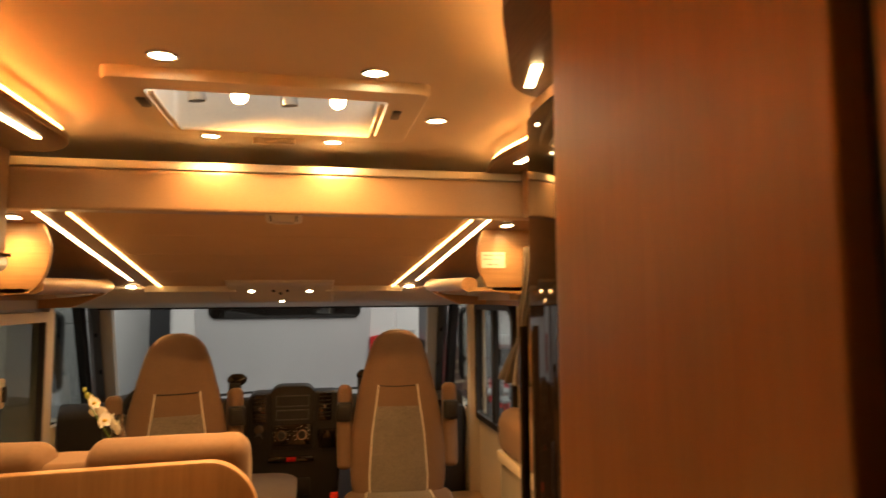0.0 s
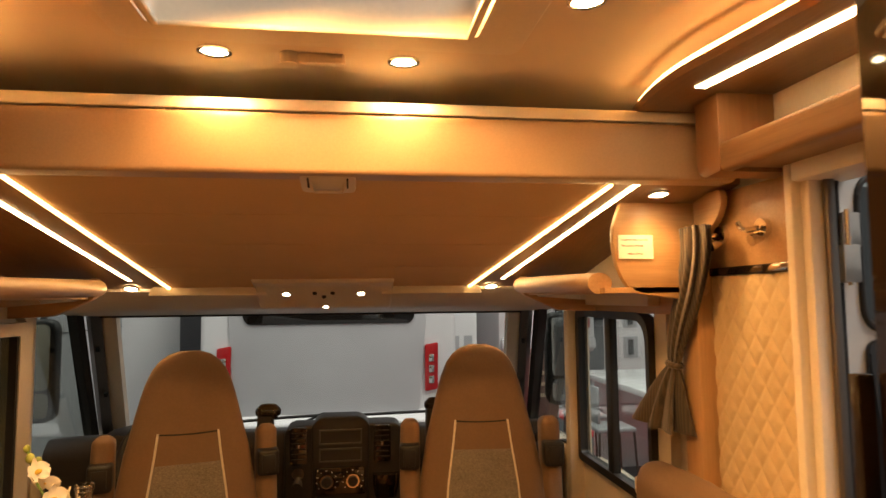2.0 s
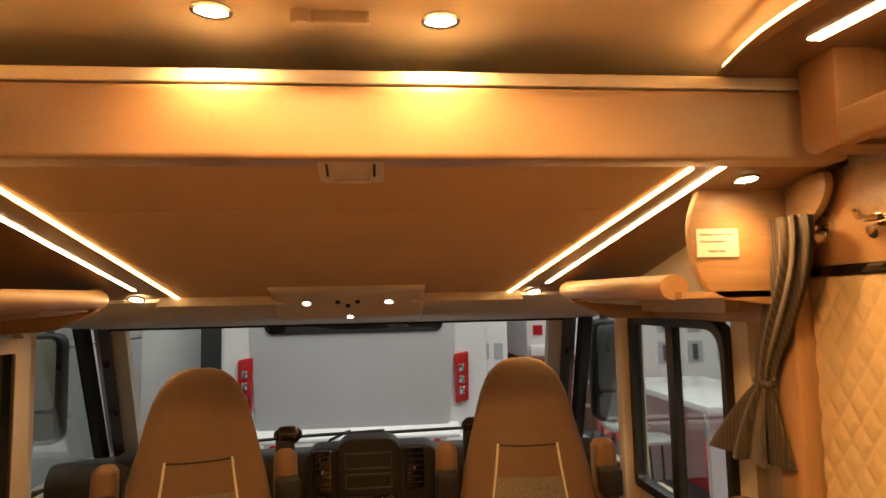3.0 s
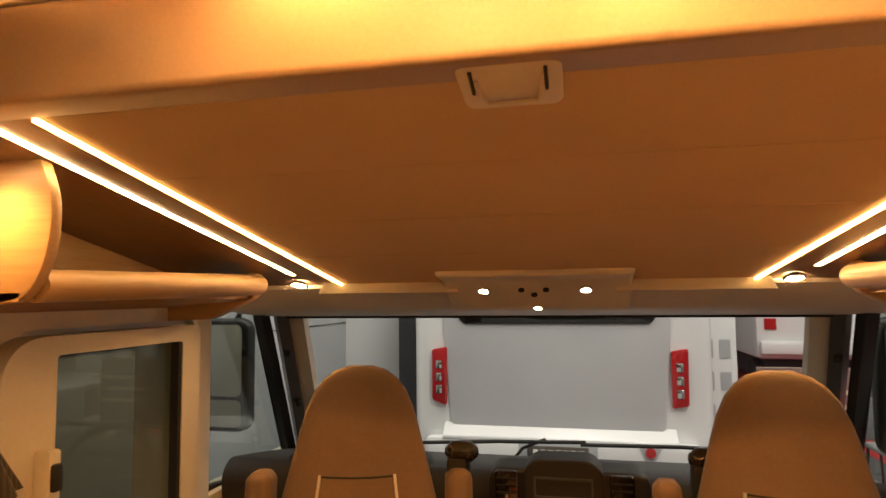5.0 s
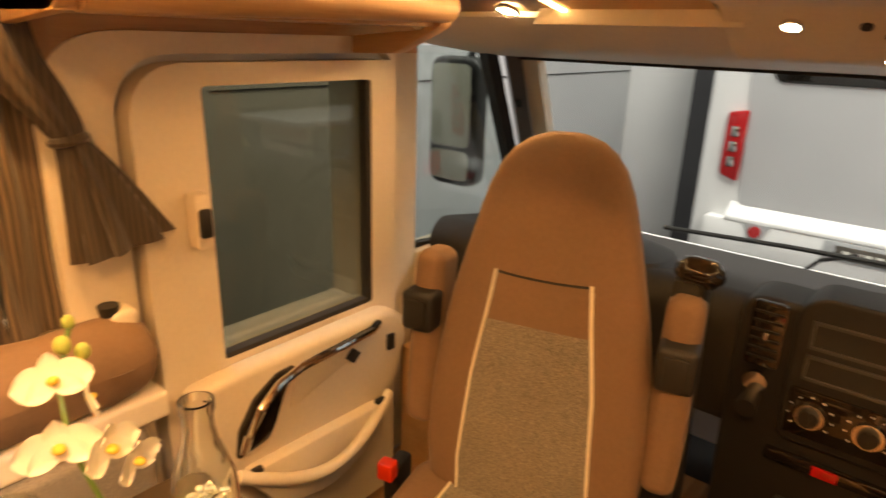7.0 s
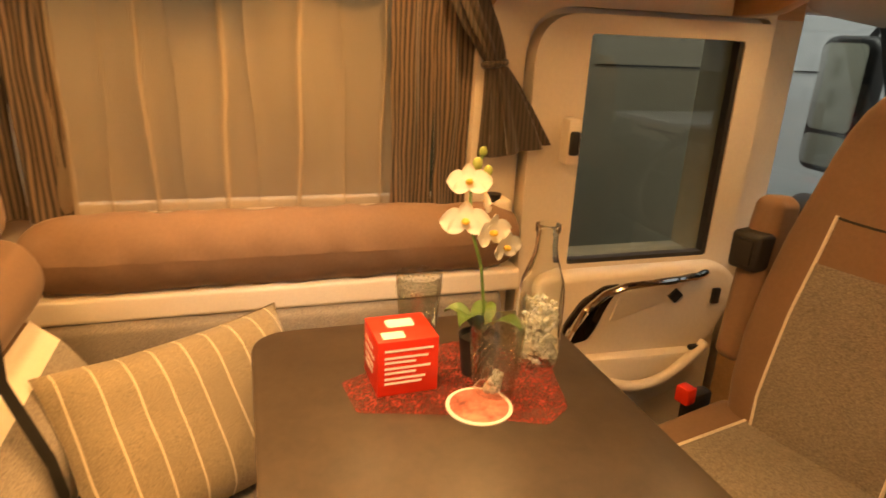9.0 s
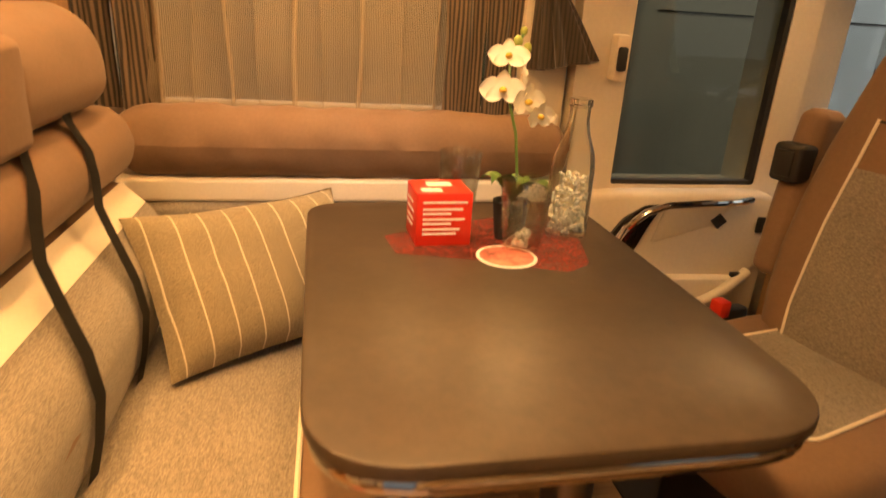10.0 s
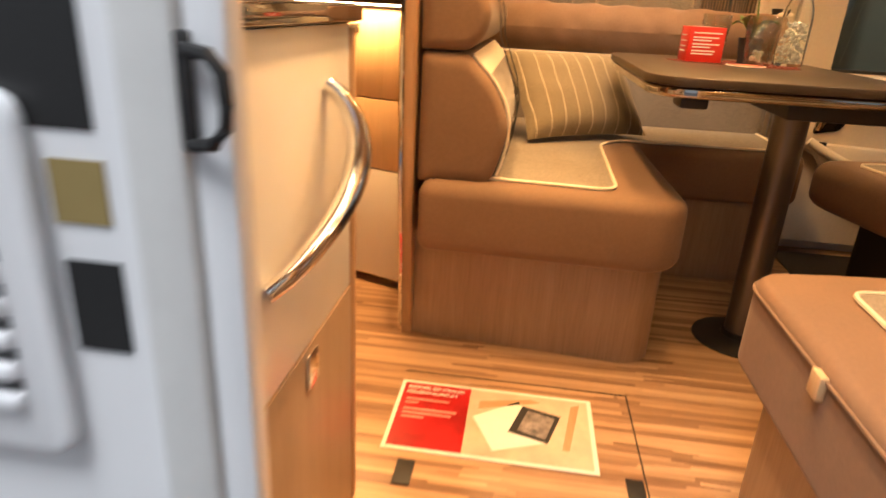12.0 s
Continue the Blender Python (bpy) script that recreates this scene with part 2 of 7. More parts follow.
M = dict(
    ceiling=mat("ceiling_cloth", (0.70, 0.60, 0.47), 0.85, spread=0.05, scale=300, bump=0.15, depth=0.0006),
    bed=mat("bed_underside_cloth", (0.64, 0.44, 0.25), 0.85, spread=0.07, scale=260, bump=0.2, depth=0.0006),
    leather=mat("brown_suede", (0.205, 0.123, 0.071), 0.8, spread=0.09, scale=120, bump=0.12, big=6, sheen=0.12),
    beam=mat("beam_leather", (0.40, 0.27, 0.17), 0.42, spread=0.08, scale=180, bump=0.12, big=5),
    cream_leather=mat("cream_leather", (0.80, 0.72, 0.58), 0.5, spread=0.05, scale=160, bump=0.1),
    grey=weave("grey_woven_cloth", (0.125, 0.105, 0.08), (0.32, 0.275, 0.215)),
    quilt=mat("quilted_cream_cloth", (0.58, 0.45, 0.27), 0.55, spread=0.06, scale=160, bump=0.1),
    nickel=mat("satin_nickel", (0.62, 0.58, 0.52), 0.3, 0.9, spread=0.06, scale=80, bump=0.03),
    edge_metal=mat("polished_dark_edge", (0.42, 0.40, 0.37), 0.1, 1.0, spread=0.1, scale=30, bump=0.0),
    sheet_red=mat("printed_red", (0.40, 0.012, 0.010), 0.3, spread=0.5, scale=6, bump=0.0, big=9),
    pink=mat("printed_pink", (0.75, 0.32, 0.26), 0.4, spread=0.05, scale=20, bump=0),
    bud=mat("green_bud", (0.33, 0.38, 0.08), 0.5, spread=0.2, scale=80, bump=0.05),
    pillow=weave("striped_pillow_cloth", (0.125, 0.095, 0.052), (0.285, 0.23, 0.135), stripes=(1, 0.05)),
    piping=mat("cream_piping", (0.78, 0.70, 0.56), 0.6, spread=0.04, scale=200, bump=0.05),
    oak_x=wood("veneer_along_x", (0.56, 0.35, 0.18), (0.40, 0.235, 0.11), "x"),
    oak_y=wood("veneer_along_y", (0.56, 0.35, 0.18), (0.40, 0.235, 0.11), "y"),
    oak_z=wood("veneer_along_z", (0.50, 0.31, 0.16), (0.34, 0.20, 0.10), "z"),
    plinth=wood("plinth_veneer", (0.40, 0.28, 0.185), (0.27, 0.18, 0.11), "z", 20),
    floor=strips("floor_strips", ((0.19, 0.10, 0.05), (0.37, 0.22, 0.115), (0.55, 0.36, 0.20)), 0.016, 0.42, 0.28),
    # roof board veneer: the shade up there is put into the darker colour
    oak_shaded=wood('shaded_roof_veneer', (0.27, 0.15, 0.075), (0.17, 0.09, 0.042), 'y'),
    # reddish veneer, its tones lowered further to carry the shade it stands in
    column=wood('shaded_column_veneer', (0.31, 0.158, 0.068), (0.23, 0.11, 0.046), 'z'),
    locker_front=wood('locker_front_veneer', (0.36, 0.205, 0.095), (0.25, 0.135, 0.06), 'y'),
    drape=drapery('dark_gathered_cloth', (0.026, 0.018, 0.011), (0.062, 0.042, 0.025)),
    oak_light=wood("pale_drawer_veneer", (0.70, 0.50, 0.28), (0.56, 0.38, 0.20), "z", 16, 0.3),
    cream=mat("cream_plastic", (0.70, 0.62, 0.50), 0.45, spread=0.05, scale=90, bump=0.04),
    white=mat("white_gloss", (0.80, 0.78, 0.73), 0.22, spread=0.03, scale=8, bump=0.0),
    body=mat("white_body_paint", (0.80, 0.80, 0.80), 0.25, spread=0.03, scale=6, bump=0.02, coat=0.3),
    body_grey=mat("grey_body_panel", (0.42, 0.43, 0.44), 0.3, spread=0.05, scale=5, bump=0.02),
    rear_grey=mat("pale_grey_panel", (0.56, 0.56, 0.57), 0.3, spread=0.04, scale=5, bump=0.02),
    black=mat("black_plastic", (0.014, 0.0135, 0.013), 0.5, spread=0.2, scale=300, bump=0.15, depth=0.0005),
    gloss_black=mat("black_gloss", (0.012, 0.009, 0.007), 0.05, spread=0.1, scale=3, bump=0.0, coat=0.5),
    trim_grey=mat('charcoal_trim', (0.07, 0.068, 0.066), 0.35, spread=0.1, scale=200, bump=0.08),
    frame_white=mat('white_door_frame', (0.66, 0.65, 0.62), 0.35, spread=0.05, scale=30, bump=0.03),
    rubber=mat("black_rubber", (0.02, 0.018, 0.016), 0.7, spread=0.2, scale=60, bump=0.1),
    chrome=mat("chrome", (0.75, 0.74, 0.72), 0.07, 1.0, spread=0.03, scale=30, bump=0.0),
    steel=mat("brushed_grey_metal", (0.17, 0.15, 0.13), 0.34, 0.8, spread=0.08, scale=60, bump=0.03, stretch=(1, 1, 0.05)),
    table=mat("dark_slate_laminate", (0.046, 0.032, 0.020), 0.40, spread=0.22, scale=60, bump=0.12, big=14),
    curtain=drapery("dark_wavy_curtain", (0.020, 0.013, 0.008), (0.15, 0.10, 0.058)),
    red=mat("red_card", (0.62, 0.03, 0.012), 0.4, spread=0.06, scale=40, bump=0.03),
    paper=mat("white_paper", (0.80, 0.77, 0.70), 0.6, spread=0.03, scale=60, bump=0.03),
    carpet=mat("grey_hall_carpet", (0.10, 0.10, 0.105), 0.95, spread=0.15, scale=200, bump=0.3),
    red_carpet=mat("red_hall_carpet", (0.50, 0.03, 0.035), 0.95, spread=0.12, scale=200, bump=0.3),
    lens_red=mat("red_lamp_lens", (0.45, 0.01, 0.012), 0.12, spread=0.1, scale=90, bump=0.1, coat=0.6),
    petal=mat("orchid_petal", (0.80, 0.76, 0.62), 0.55, spread=0.05, scale=60, bump=0.1),
    leaf=mat("orchid_leaf", (0.09, 0.16, 0.03), 0.4, spread=0.2, scale=40, bump=0.1),
    pane=glass("window_pane", (0.80, 0.84, 0.82)),
    dome=glass("blue_dome_pane", (0.30, 0.37, 0.46), rough=0.05, edge=0.12),
    dark_pane=glass("tinted_door_pane", (0.52, 0.50, 0.40)),
    clear=glass("clear_glass", (0.95, 0.97, 0.95), thin=False),
    tumbler=glass("tumbler_glass", (0.93, 0.945, 0.92), edge=0.11),
    spot=glow("lit_spot_lens", (1.0, 0.78, 0.45), 30.0),
    spot_cold=glow("lit_reading_lens", (1.0, 0.86, 0.6), 12.0),
    strip=glow("lit_strip", (1.0, 0.70, 0.34), STRIP),
    cove=glow("lit_cove", (1.0, 0.60, 0.22), COVE),
)


M["black_glass"] = mat("black_glass_front", (0.016, 0.010, 0.006), 0.04, spread=0.1, scale=3, bump=0.0)
M["black_glass"].node_tree.nodes["Principled BSDF"].inputs["IOR"].default_value = 1.65


# ---- builders ----
def box(bm, x0, x1, y0, y1, z0, z1, bevel=0.0, seg=2, m=None):
    r = bmesh.ops.create_cube(bm, size=1.0, matrix=Matrix.Translation(((x0 + x1) / 2, (y0 + y1) / 2, (z0 + z1) / 2)) @ Matrix.Diagonal((x1 - x0, y1 - y0, z1 - z0, 1)))
    vs = r["verts"]
    if bevel:
        es = list({e for v in vs for e in v.link_edges})
        vs = [v for v in bmesh.ops.bevel(bm, geom=es, offset=bevel, segments=seg, affect="EDGES", profile=0.5)["verts"]] or vs
    if m is not None:
        bmesh.ops.transform(bm, matrix=m, verts=list({v for v in vs if v.is_valid}))


def slab(bm, pts, axis, a, b, bevel=0.0, seg=2):
    """A polygon pushed along an axis from a to b. pts are the two other coordinates, in the order x, y, z."""
    def at(p, h):
        return {"x": (h, p[0], p[1]), "y": (p[0], h, p[1]), "z": (p[0], p[1], h)}[axis]
    lo = [bm.verts.new(at(p, a)) for p in pts]
    hi = [bm.verts.new(at(p, b)) for p in pts]
    n = len(pts)
    fs = [bm.faces.new(lo[::-1]), bm.faces.new(hi)]
    for i in range(n):
        fs.append(bm.faces.new((lo[i], lo[(i + 1) % n], hi[(i + 1) % n], hi[i])))
    bmesh.ops.recalc_face_normals(bm, faces=fs)
    if bevel:
        es = list({e for f in fs[:2] for e in f.edges})
        bmesh.ops.bevel(bm, geom=es, offset=bevel, segments=seg, affect="EDGES", profile=0.5)


def rounded(pts, radii, n=6):
    """The polygon pts with its corners rounded."""
    out = []
    k = len(pts)
    if not hasattr(radii, "__len__"):
        radii = [radii] * k
    for i in range(k):
        p, a, b = Vector(pts[i]), Vector(pts[i - 1]), Vector(pts[(i + 1) % k])
        r = min(radii[i], (a - p).length * 0.49, (b - p).length * 0.49)
        if r <= 0:
            out.append(tuple(p))
            continue
        s, e = p + (a - p).normalized() * r, p + (b - p).normalized() * r
        for j in range(n + 1):
            u = j / n
            out.append(tuple(s * (1 - u) ** 2 + p * 2 * u * (1 - u) + e * u * u))
    return out


def rect(x0, x1, y0, y1, r=0.0, n=6):
    return rounded([(x0, y0), (x1, y0), (x1, y1), (x0, y1)], r, n)


def cyl(bm, p0, p1, r0, r1=None, n=20, caps=True):
    p0, p1 = Vector(p0), Vector(p1)
    d = p1 - p0
    bmesh.ops.create_cone(bm, cap_ends=caps, segments=n, radius1=r0, radius2=r0 if r1 is None else r1, depth=d.length,
                          matrix=Matrix.Translation((p0 + p1) / 2) @ d.to_track_quat("Z", "Y").to_matrix().to_4x4())


def tube(bm, pts, r, n=10, closed=False, radii=None):
    """A round rod along a line of points."""
    pts = [Vector(p) for p in pts]
    rings = []
    up = Vector((0.13, 0.21, 0.97))
    for i, p in enumerate(pts):
        a = pts[i - 1] if i or closed else p
        b = pts[(i + 1) % len(pts)] if i + 1 < len(pts) or closed else p
        d = (b - a).normalized()
        u = up - d * up.dot(d)
        if u.length < 0.2:
            u = Vector((1, 0, 0)) - d * d.x
        u.normalize()
        v = d.cross(u)
        rr = radii[i] if radii else r
        rings.append([bm.verts.new(p + (u * math.cos(2 * math.pi * k / n) + v * math.sin(2 * math.pi * k / n)) * rr) for k in range(n)])
    m = len(rings)
    for i in range(m if closed else m - 1):
        a, b = rings[i], rings[(i + 1) % m]
        for k in range(n):
            bm.faces.new((a[k], a[(k + 1) % n], b[(k + 1) % n], b[k]))
    if not closed:
        bm.faces.new(rings[0][::-1])
        bm.faces.new(rings[-1])


def lathe(bm, profile, at, n=28, close=False):
    """A turned body: (radius, height) pairs about a vertical axis."""
    rings = []
    for r, z in profile:
        if r < 1e-5:
            rings.append([bm.verts.new((at[0], at[1], at[2] + z))])
        else:
            rings.append([bm.verts.new((at[0] + r * math.cos(2 * math.pi * k / n), at[1] + r * math.sin(2 * math.pi * k / n), at[2] + z)) for k in range(n)])
    for a, b in zip(rings, rings[1:]):
        for k in range(n):
            q = [a[k % len(a)], a[(k + 1) % len(a)], b[(k + 1) % len(b)], b[k % len(b)]]
            q = list(dict.fromkeys(q))
            if len(q) > 2:
                bm.faces.new(q)
    bmesh.ops.recalc_face_normals(bm, faces=bm.faces[:])


def pad(bm, size, r, m=None, bulge=0.0, wrinkle=0.0, seed=0.0, n=9, shape=None):
    """A stuffed cushion: a box with round edges whose sides swell and crease a little."""
    h = [s / 2 for s in size]
    r = min(r, *h)
    lines = []
    for a in h:
        inner = a - r
        e = [r * u for u in (1.0, 0.72, 0.45, 0.2, 0.0)]
        mid = np.linspace(-inner, inner, n) if inner > 1e-4 else [0.0]
        line = [-inner - x for x in e] + list(mid)[1:-1] + [inner + x for x in e[::-1]]
        lines.append(sorted(set(round(x, 6) for x in line)))
    made = {}

    def vert(p):
        key = tuple(round(c, 5) for c in p)
        if key not in made:
            q = Vector([max(-(a - r), min(a - r, c)) for c, a in zip(p, h)])
            d = Vector(p) - q
            if d.length > 0:
                d = d.normalized() * r
            v = q + d
            u = [c / a for c, a in zip(p, h)]
            nrm = d.normalized() if d.length > 0 else Vector()
            puff = 1.0
            for k in range(3):
                puff *= 1.0 if abs(nrm[k]) > 0.9 else max(0.0, 1 - u[k] ** 2)
            v += nrm * bulge * puff
            if wrinkle:
                s = Vector(p) * 9 + Vector((seed, seed * 1.7, 3.1))
                v += nrm * wrinkle * (noise.noise(s) + 0.5 * noise.noise(s * 2.7))
            if shape:
                v = shape(v)
            made[key] = bm.verts.new(m @ v if m else v)
        return made[key]

    for ax in range(3):
        b, c = [i for i in range(3) if i != ax]
        for side in (-1, 1):
            for i in range(len(lines[b]) - 1):
                for j in range(len(lines[c]) - 1):
                    quad = []
                    for di, dj in ((0, 0), (1, 0), (1, 1), (0, 1)):
                        p = [0, 0, 0]
                        p[ax], p[b], p[c] = side * h[ax], lines[b][i + di], lines[c][j + dj]
                        quad.append(vert(p))
                    quad = list(dict.fromkeys(quad))
                    if len(quad) > 2:
                        try:
                            bm.faces.new(quad)
                        except ValueError:
                            pass
    bmesh.ops.recalc_face_normals(bm, faces=bm.faces[:])


def link(name, bm, material, smooth=35):
    """One mesh object out of a bmesh; smooth: the angle under which edges are shaded round."""
    me = bpy.data.meshes.new(name)
    bm.to_mesh(me)
    bm.free()
    me.materials.append(material)
    if smooth:
        me.shade_smooth()
        me.set_sharp_from_angle(angle=radians(smooth))
    return new(name, me)


def part(name, bm, material, parent, label="", smooth=35):
    ob = link(name, bm, material, smooth)
    ob.parent = parent
    if label:
        ob["label"] = label
    return ob


def thing(name, label, category, group="", kind=""):
    return tagged(new(name), label, category, group, kind)


def single(name, bm, material, label, category, group="", kind="", smooth=35):
    return tagged(link(name, bm, material, smooth), label, category, group, kind)


def structure(name, bm, material, label="", smooth=35):
    return tagged(link(name, bm, material, smooth), label, "", "", "structure")


def B():
    return bmesh.new()


def boxed(*a, **k):
    bm = B()
    box(bm, *a, **k)
    return bm


def mirrored(bm):
    bmesh.ops.scale(bm, vec=(-1, 1, 1), verts=bm.verts[:])
    bmesh.ops.reverse_faces(bm, faces=bm.faces[:])
    return bm


# ---- the vehicle's shell ----
def wall_sheet(name, x0, x1, y0, y1, z0, z1, holes, material, label, corner=0.05):
    """A side wall of some thickness with rectangular openings (y0, y1, z0, z1) cut through."""
    bm = B()
    ys = sorted({y0, y1, *[v for h in holes for v in h[:2]]})
    zs = sorted({z0, z1, *[v for h in holes for v in h[2:]]})
    for i in range(len(ys) - 1):
        for j in range(len(zs) - 1):
            cy, cz = (ys[i] + ys[i + 1]) / 2, (zs[j] + zs[j + 1]) / 2
            if not any(h[0] < cy < h[1] and h[2] < cz < h[3] for h in holes):
                box(bm, x0, x1, ys[i], ys[i + 1], zs[j], zs[j + 1])
    bmesh.ops.remove_doubles(bm, verts=bm.verts[:], dist=1e-5)
    return structure(name, bm, material, label, 0)


FLOOR_Y0 = -1.3
structure("floor", boxed(-1.15, 1.15, FLOOR_Y0, 4.0, -0.06, 0), M["floor"], "wood-look strip floor of the motorhome")
wall_sheet("wall_left", -1.18, -1.10, FLOOR_Y0, 2.56, -0.3, 2.05, [(1.42, 2.40, 0.87, 1.42)], M["cream"], "cream side wall behind the dinette")
wall_sheet("wall_right", 1.15, 1.20, FLOOR_Y0, 2.62, -0.3, 2.05, [(1.455, 2.010, -0.2, 1.74)], M["cream"], "cream side wall with the entrance opening")
structure("wall_rear", boxed(-1.18, 1.2, FLOOR_Y0 - 0.06, FLOOR_Y0, -0.3, 2.05), M["oak_z"], "wood-faced rear wall")
# living-room ceiling with the opening of the roof window
bm = B()
HX0, HX1, HY0, HY1 = -0.235, 0.43, 1.54, 2.0
for a in ((-1.18, HX0, FLOOR_Y0, 2.62), (HX1, 1.2, FLOOR_Y0, 2.62), (HX0, HX1, FLOOR_Y0, HY0), (HX0, HX1, HY1, 2.62)):
    box(bm, *a, 1.95, 2.05)
structure("ceiling", bm, M["ceiling"], "beige fabric ceiling", 0)


def loft(bm, rings, n=28, caps=True):
    """Rings (cx, cy, z, a, b, power): superellipses stacked upward."""
    out = []
    for cx, cy, z, a, b, pw in rings:
        ring = []
        for k in range(n):
            c, s = math.cos(2 * math.pi * k / n), math.sin(2 * math.pi * k / n)
            ring.append(bm.verts.new((cx + a * math.copysign(abs(c) ** (2 / pw), c), cy + b * math.copysign(abs(s) ** (2 / pw), s), z)))
        out.append(ring)
    for r0, r1 in zip(out, out[1:]):
        for k in range(n):
            bm.faces.new((r0[k], r0[(k + 1) % n], r1[(k + 1) % n], r1[k]))
    if caps:
        bm.faces.new(out[0][::-1])
        bm.faces.new(out[-1])


def patch(bm, f, nu, nv, thick=None):
    """A sheet of points f(u, v), u and v from 0 to 1; thick: a vector function or None."""
    g = [[bm.verts.new(f(i / nu, j / nv)) for j in range(nv + 1)] for i in range(nu + 1)]
    for i in range(nu):
        for j in range(nv):
            bm.faces.new((g[i][j], g[i + 1][j], g[i + 1][j + 1], g[i][j + 1]))
    if thick:
        geo = bmesh.ops.solidify(bm, geom=bm.faces[:], thickness=thick)
    bmesh.ops.recalc_face_normals(bm, faces=bm.faces[:])


def slope(y):
    """Height of the lifting bed's underside."""
    return 1.70 + (y - 2.25) * (1.462 - 1.70) / (3.33 - 2.25)


# lifting bed over the cab: padded beam, sloping underside with seams, its latch
bed = thing("lifting_bed", "lifted drop-down bed with padded brown leather edge", "bed")
bm = B()
slab(bm, rounded([(2.19, 1.696), (2.19, 1.838), (2.26, 1.838), (2.26, 1.696)], [0.012, 0.02, 0, 0]), "x", -1.06, 1.09)
part("padded_edge", bm, M["beam"], bed, "padded brown leather edge")
bm = B()
slab(bm, rounded([(2.195, 1.84), (2.205, 1.872), (2.26, 1.872), (2.26, 1.84)], [0.004, 0.012, 0, 0]), "x", -1.0, 1.02)
part("top_rail", bm, M["cream_leather"], bed, "pale rail along the top")
ys = [2.262, 2.50, 2.76, 3.02, 3.32]
for a, b in zip(ys, ys[1:]):
    ra, rb = 0.79 - (a - 2.26) * 0.155, 0.79 - (b - 2.26) * 0.155
    la, lb = -0.600 + (a - 2.26) * 0.062, -0.600 + (b - 2.26) * 0.062
    bm = B()
    lo = [(la, a + 0.001, slope(a)), (ra, a + 0.001, slope(a)), (rb, b - 0.001, slope(b)), (lb, b - 0.001, slope(b))]
    v = [bm.verts.new(p) for p in lo] + [bm.verts.new((p[0], p[1], p[2] + 0.03)) for p in lo]
    for q in ((3, 2, 1, 0), (4, 5, 6, 7), (0, 1, 5, 4), (1, 2, 6, 5), (2, 3, 7, 6), (3, 0, 4, 7)):
        bm.faces.new([v[i] for i in q])
    bmesh.ops.bevel(bm, geom=bm.edges[:], offset=0.002, segments=1, affect="EDGES")
    part("underside_panel", bm, M["bed"], bed)
bm = B()
tilt = Matrix.Translation((0.10, 2.275, slope(2.275))) @ Euler((math.atan2(1.462 - 1.70, 1.08), 0, 0)).to_matrix().to_4x4()
slab(bm, rect(-0.064, 0.064, -0.06, 0.043, 0.02), "z", -0.012, 0.004, 0.004)
bmesh.ops.transform(bm, matrix=tilt, verts=bm.verts[:])
latch = part("latch_plate", bm, M["cream"], bed, "pale plastic latch plate")
bm = B()
tube(bm, [tilt @ Vector(p) for p in ((-0.042, -0.03, -0.012), (-0.038, 0.0, -0.018), (-0.032, 0.02, -0.018), (0.032, 0.02, -0.018), (0.038, 0.0, -0.018), (0.042, -0.03, -0.012))], 0.004, 8)
part("latch_grip", bm, M["cream"], latch)
for sx in (-0.045, 0.045):
    bm = B()
    tube(bm, [tilt @ Vector((sx, -0.05, -0.014)), tilt @ Vector((sx, -0.012, -0.02))], 0.0025, 6)
    part("latch_pin", bm, M["black"], latch)


def strip_light(name, p0, p1, width, material, label):
    """A thin lit bar from p0 to p1 set under a panel."""
    p0, p1 = Vector(p0), Vector(p1)
    d = (p1 - p0).normalized()
    s = d.cross(Vector((0, 0, 1))).normalized() * width / 2
    u = Vector((0, 0, 0.006))
    bm = B()
    v = [bm.verts.new(p) for p in (p0 - s, p0 + s, p1 + s, p1 - s, p0 - s + u, p0 + s + u, p1 + s + u, p1 - s + u)]
    for q in ((3, 2, 1, 0), (4, 5, 6, 7), (0, 1, 5, 4), (1, 2, 6, 5), (2, 3, 7, 6), (3, 0, 4, 7)):
        bm.faces.new([v[i] for i in q])
    return single(name, bm, material, label, "strip light", "strip lights", smooth=0)


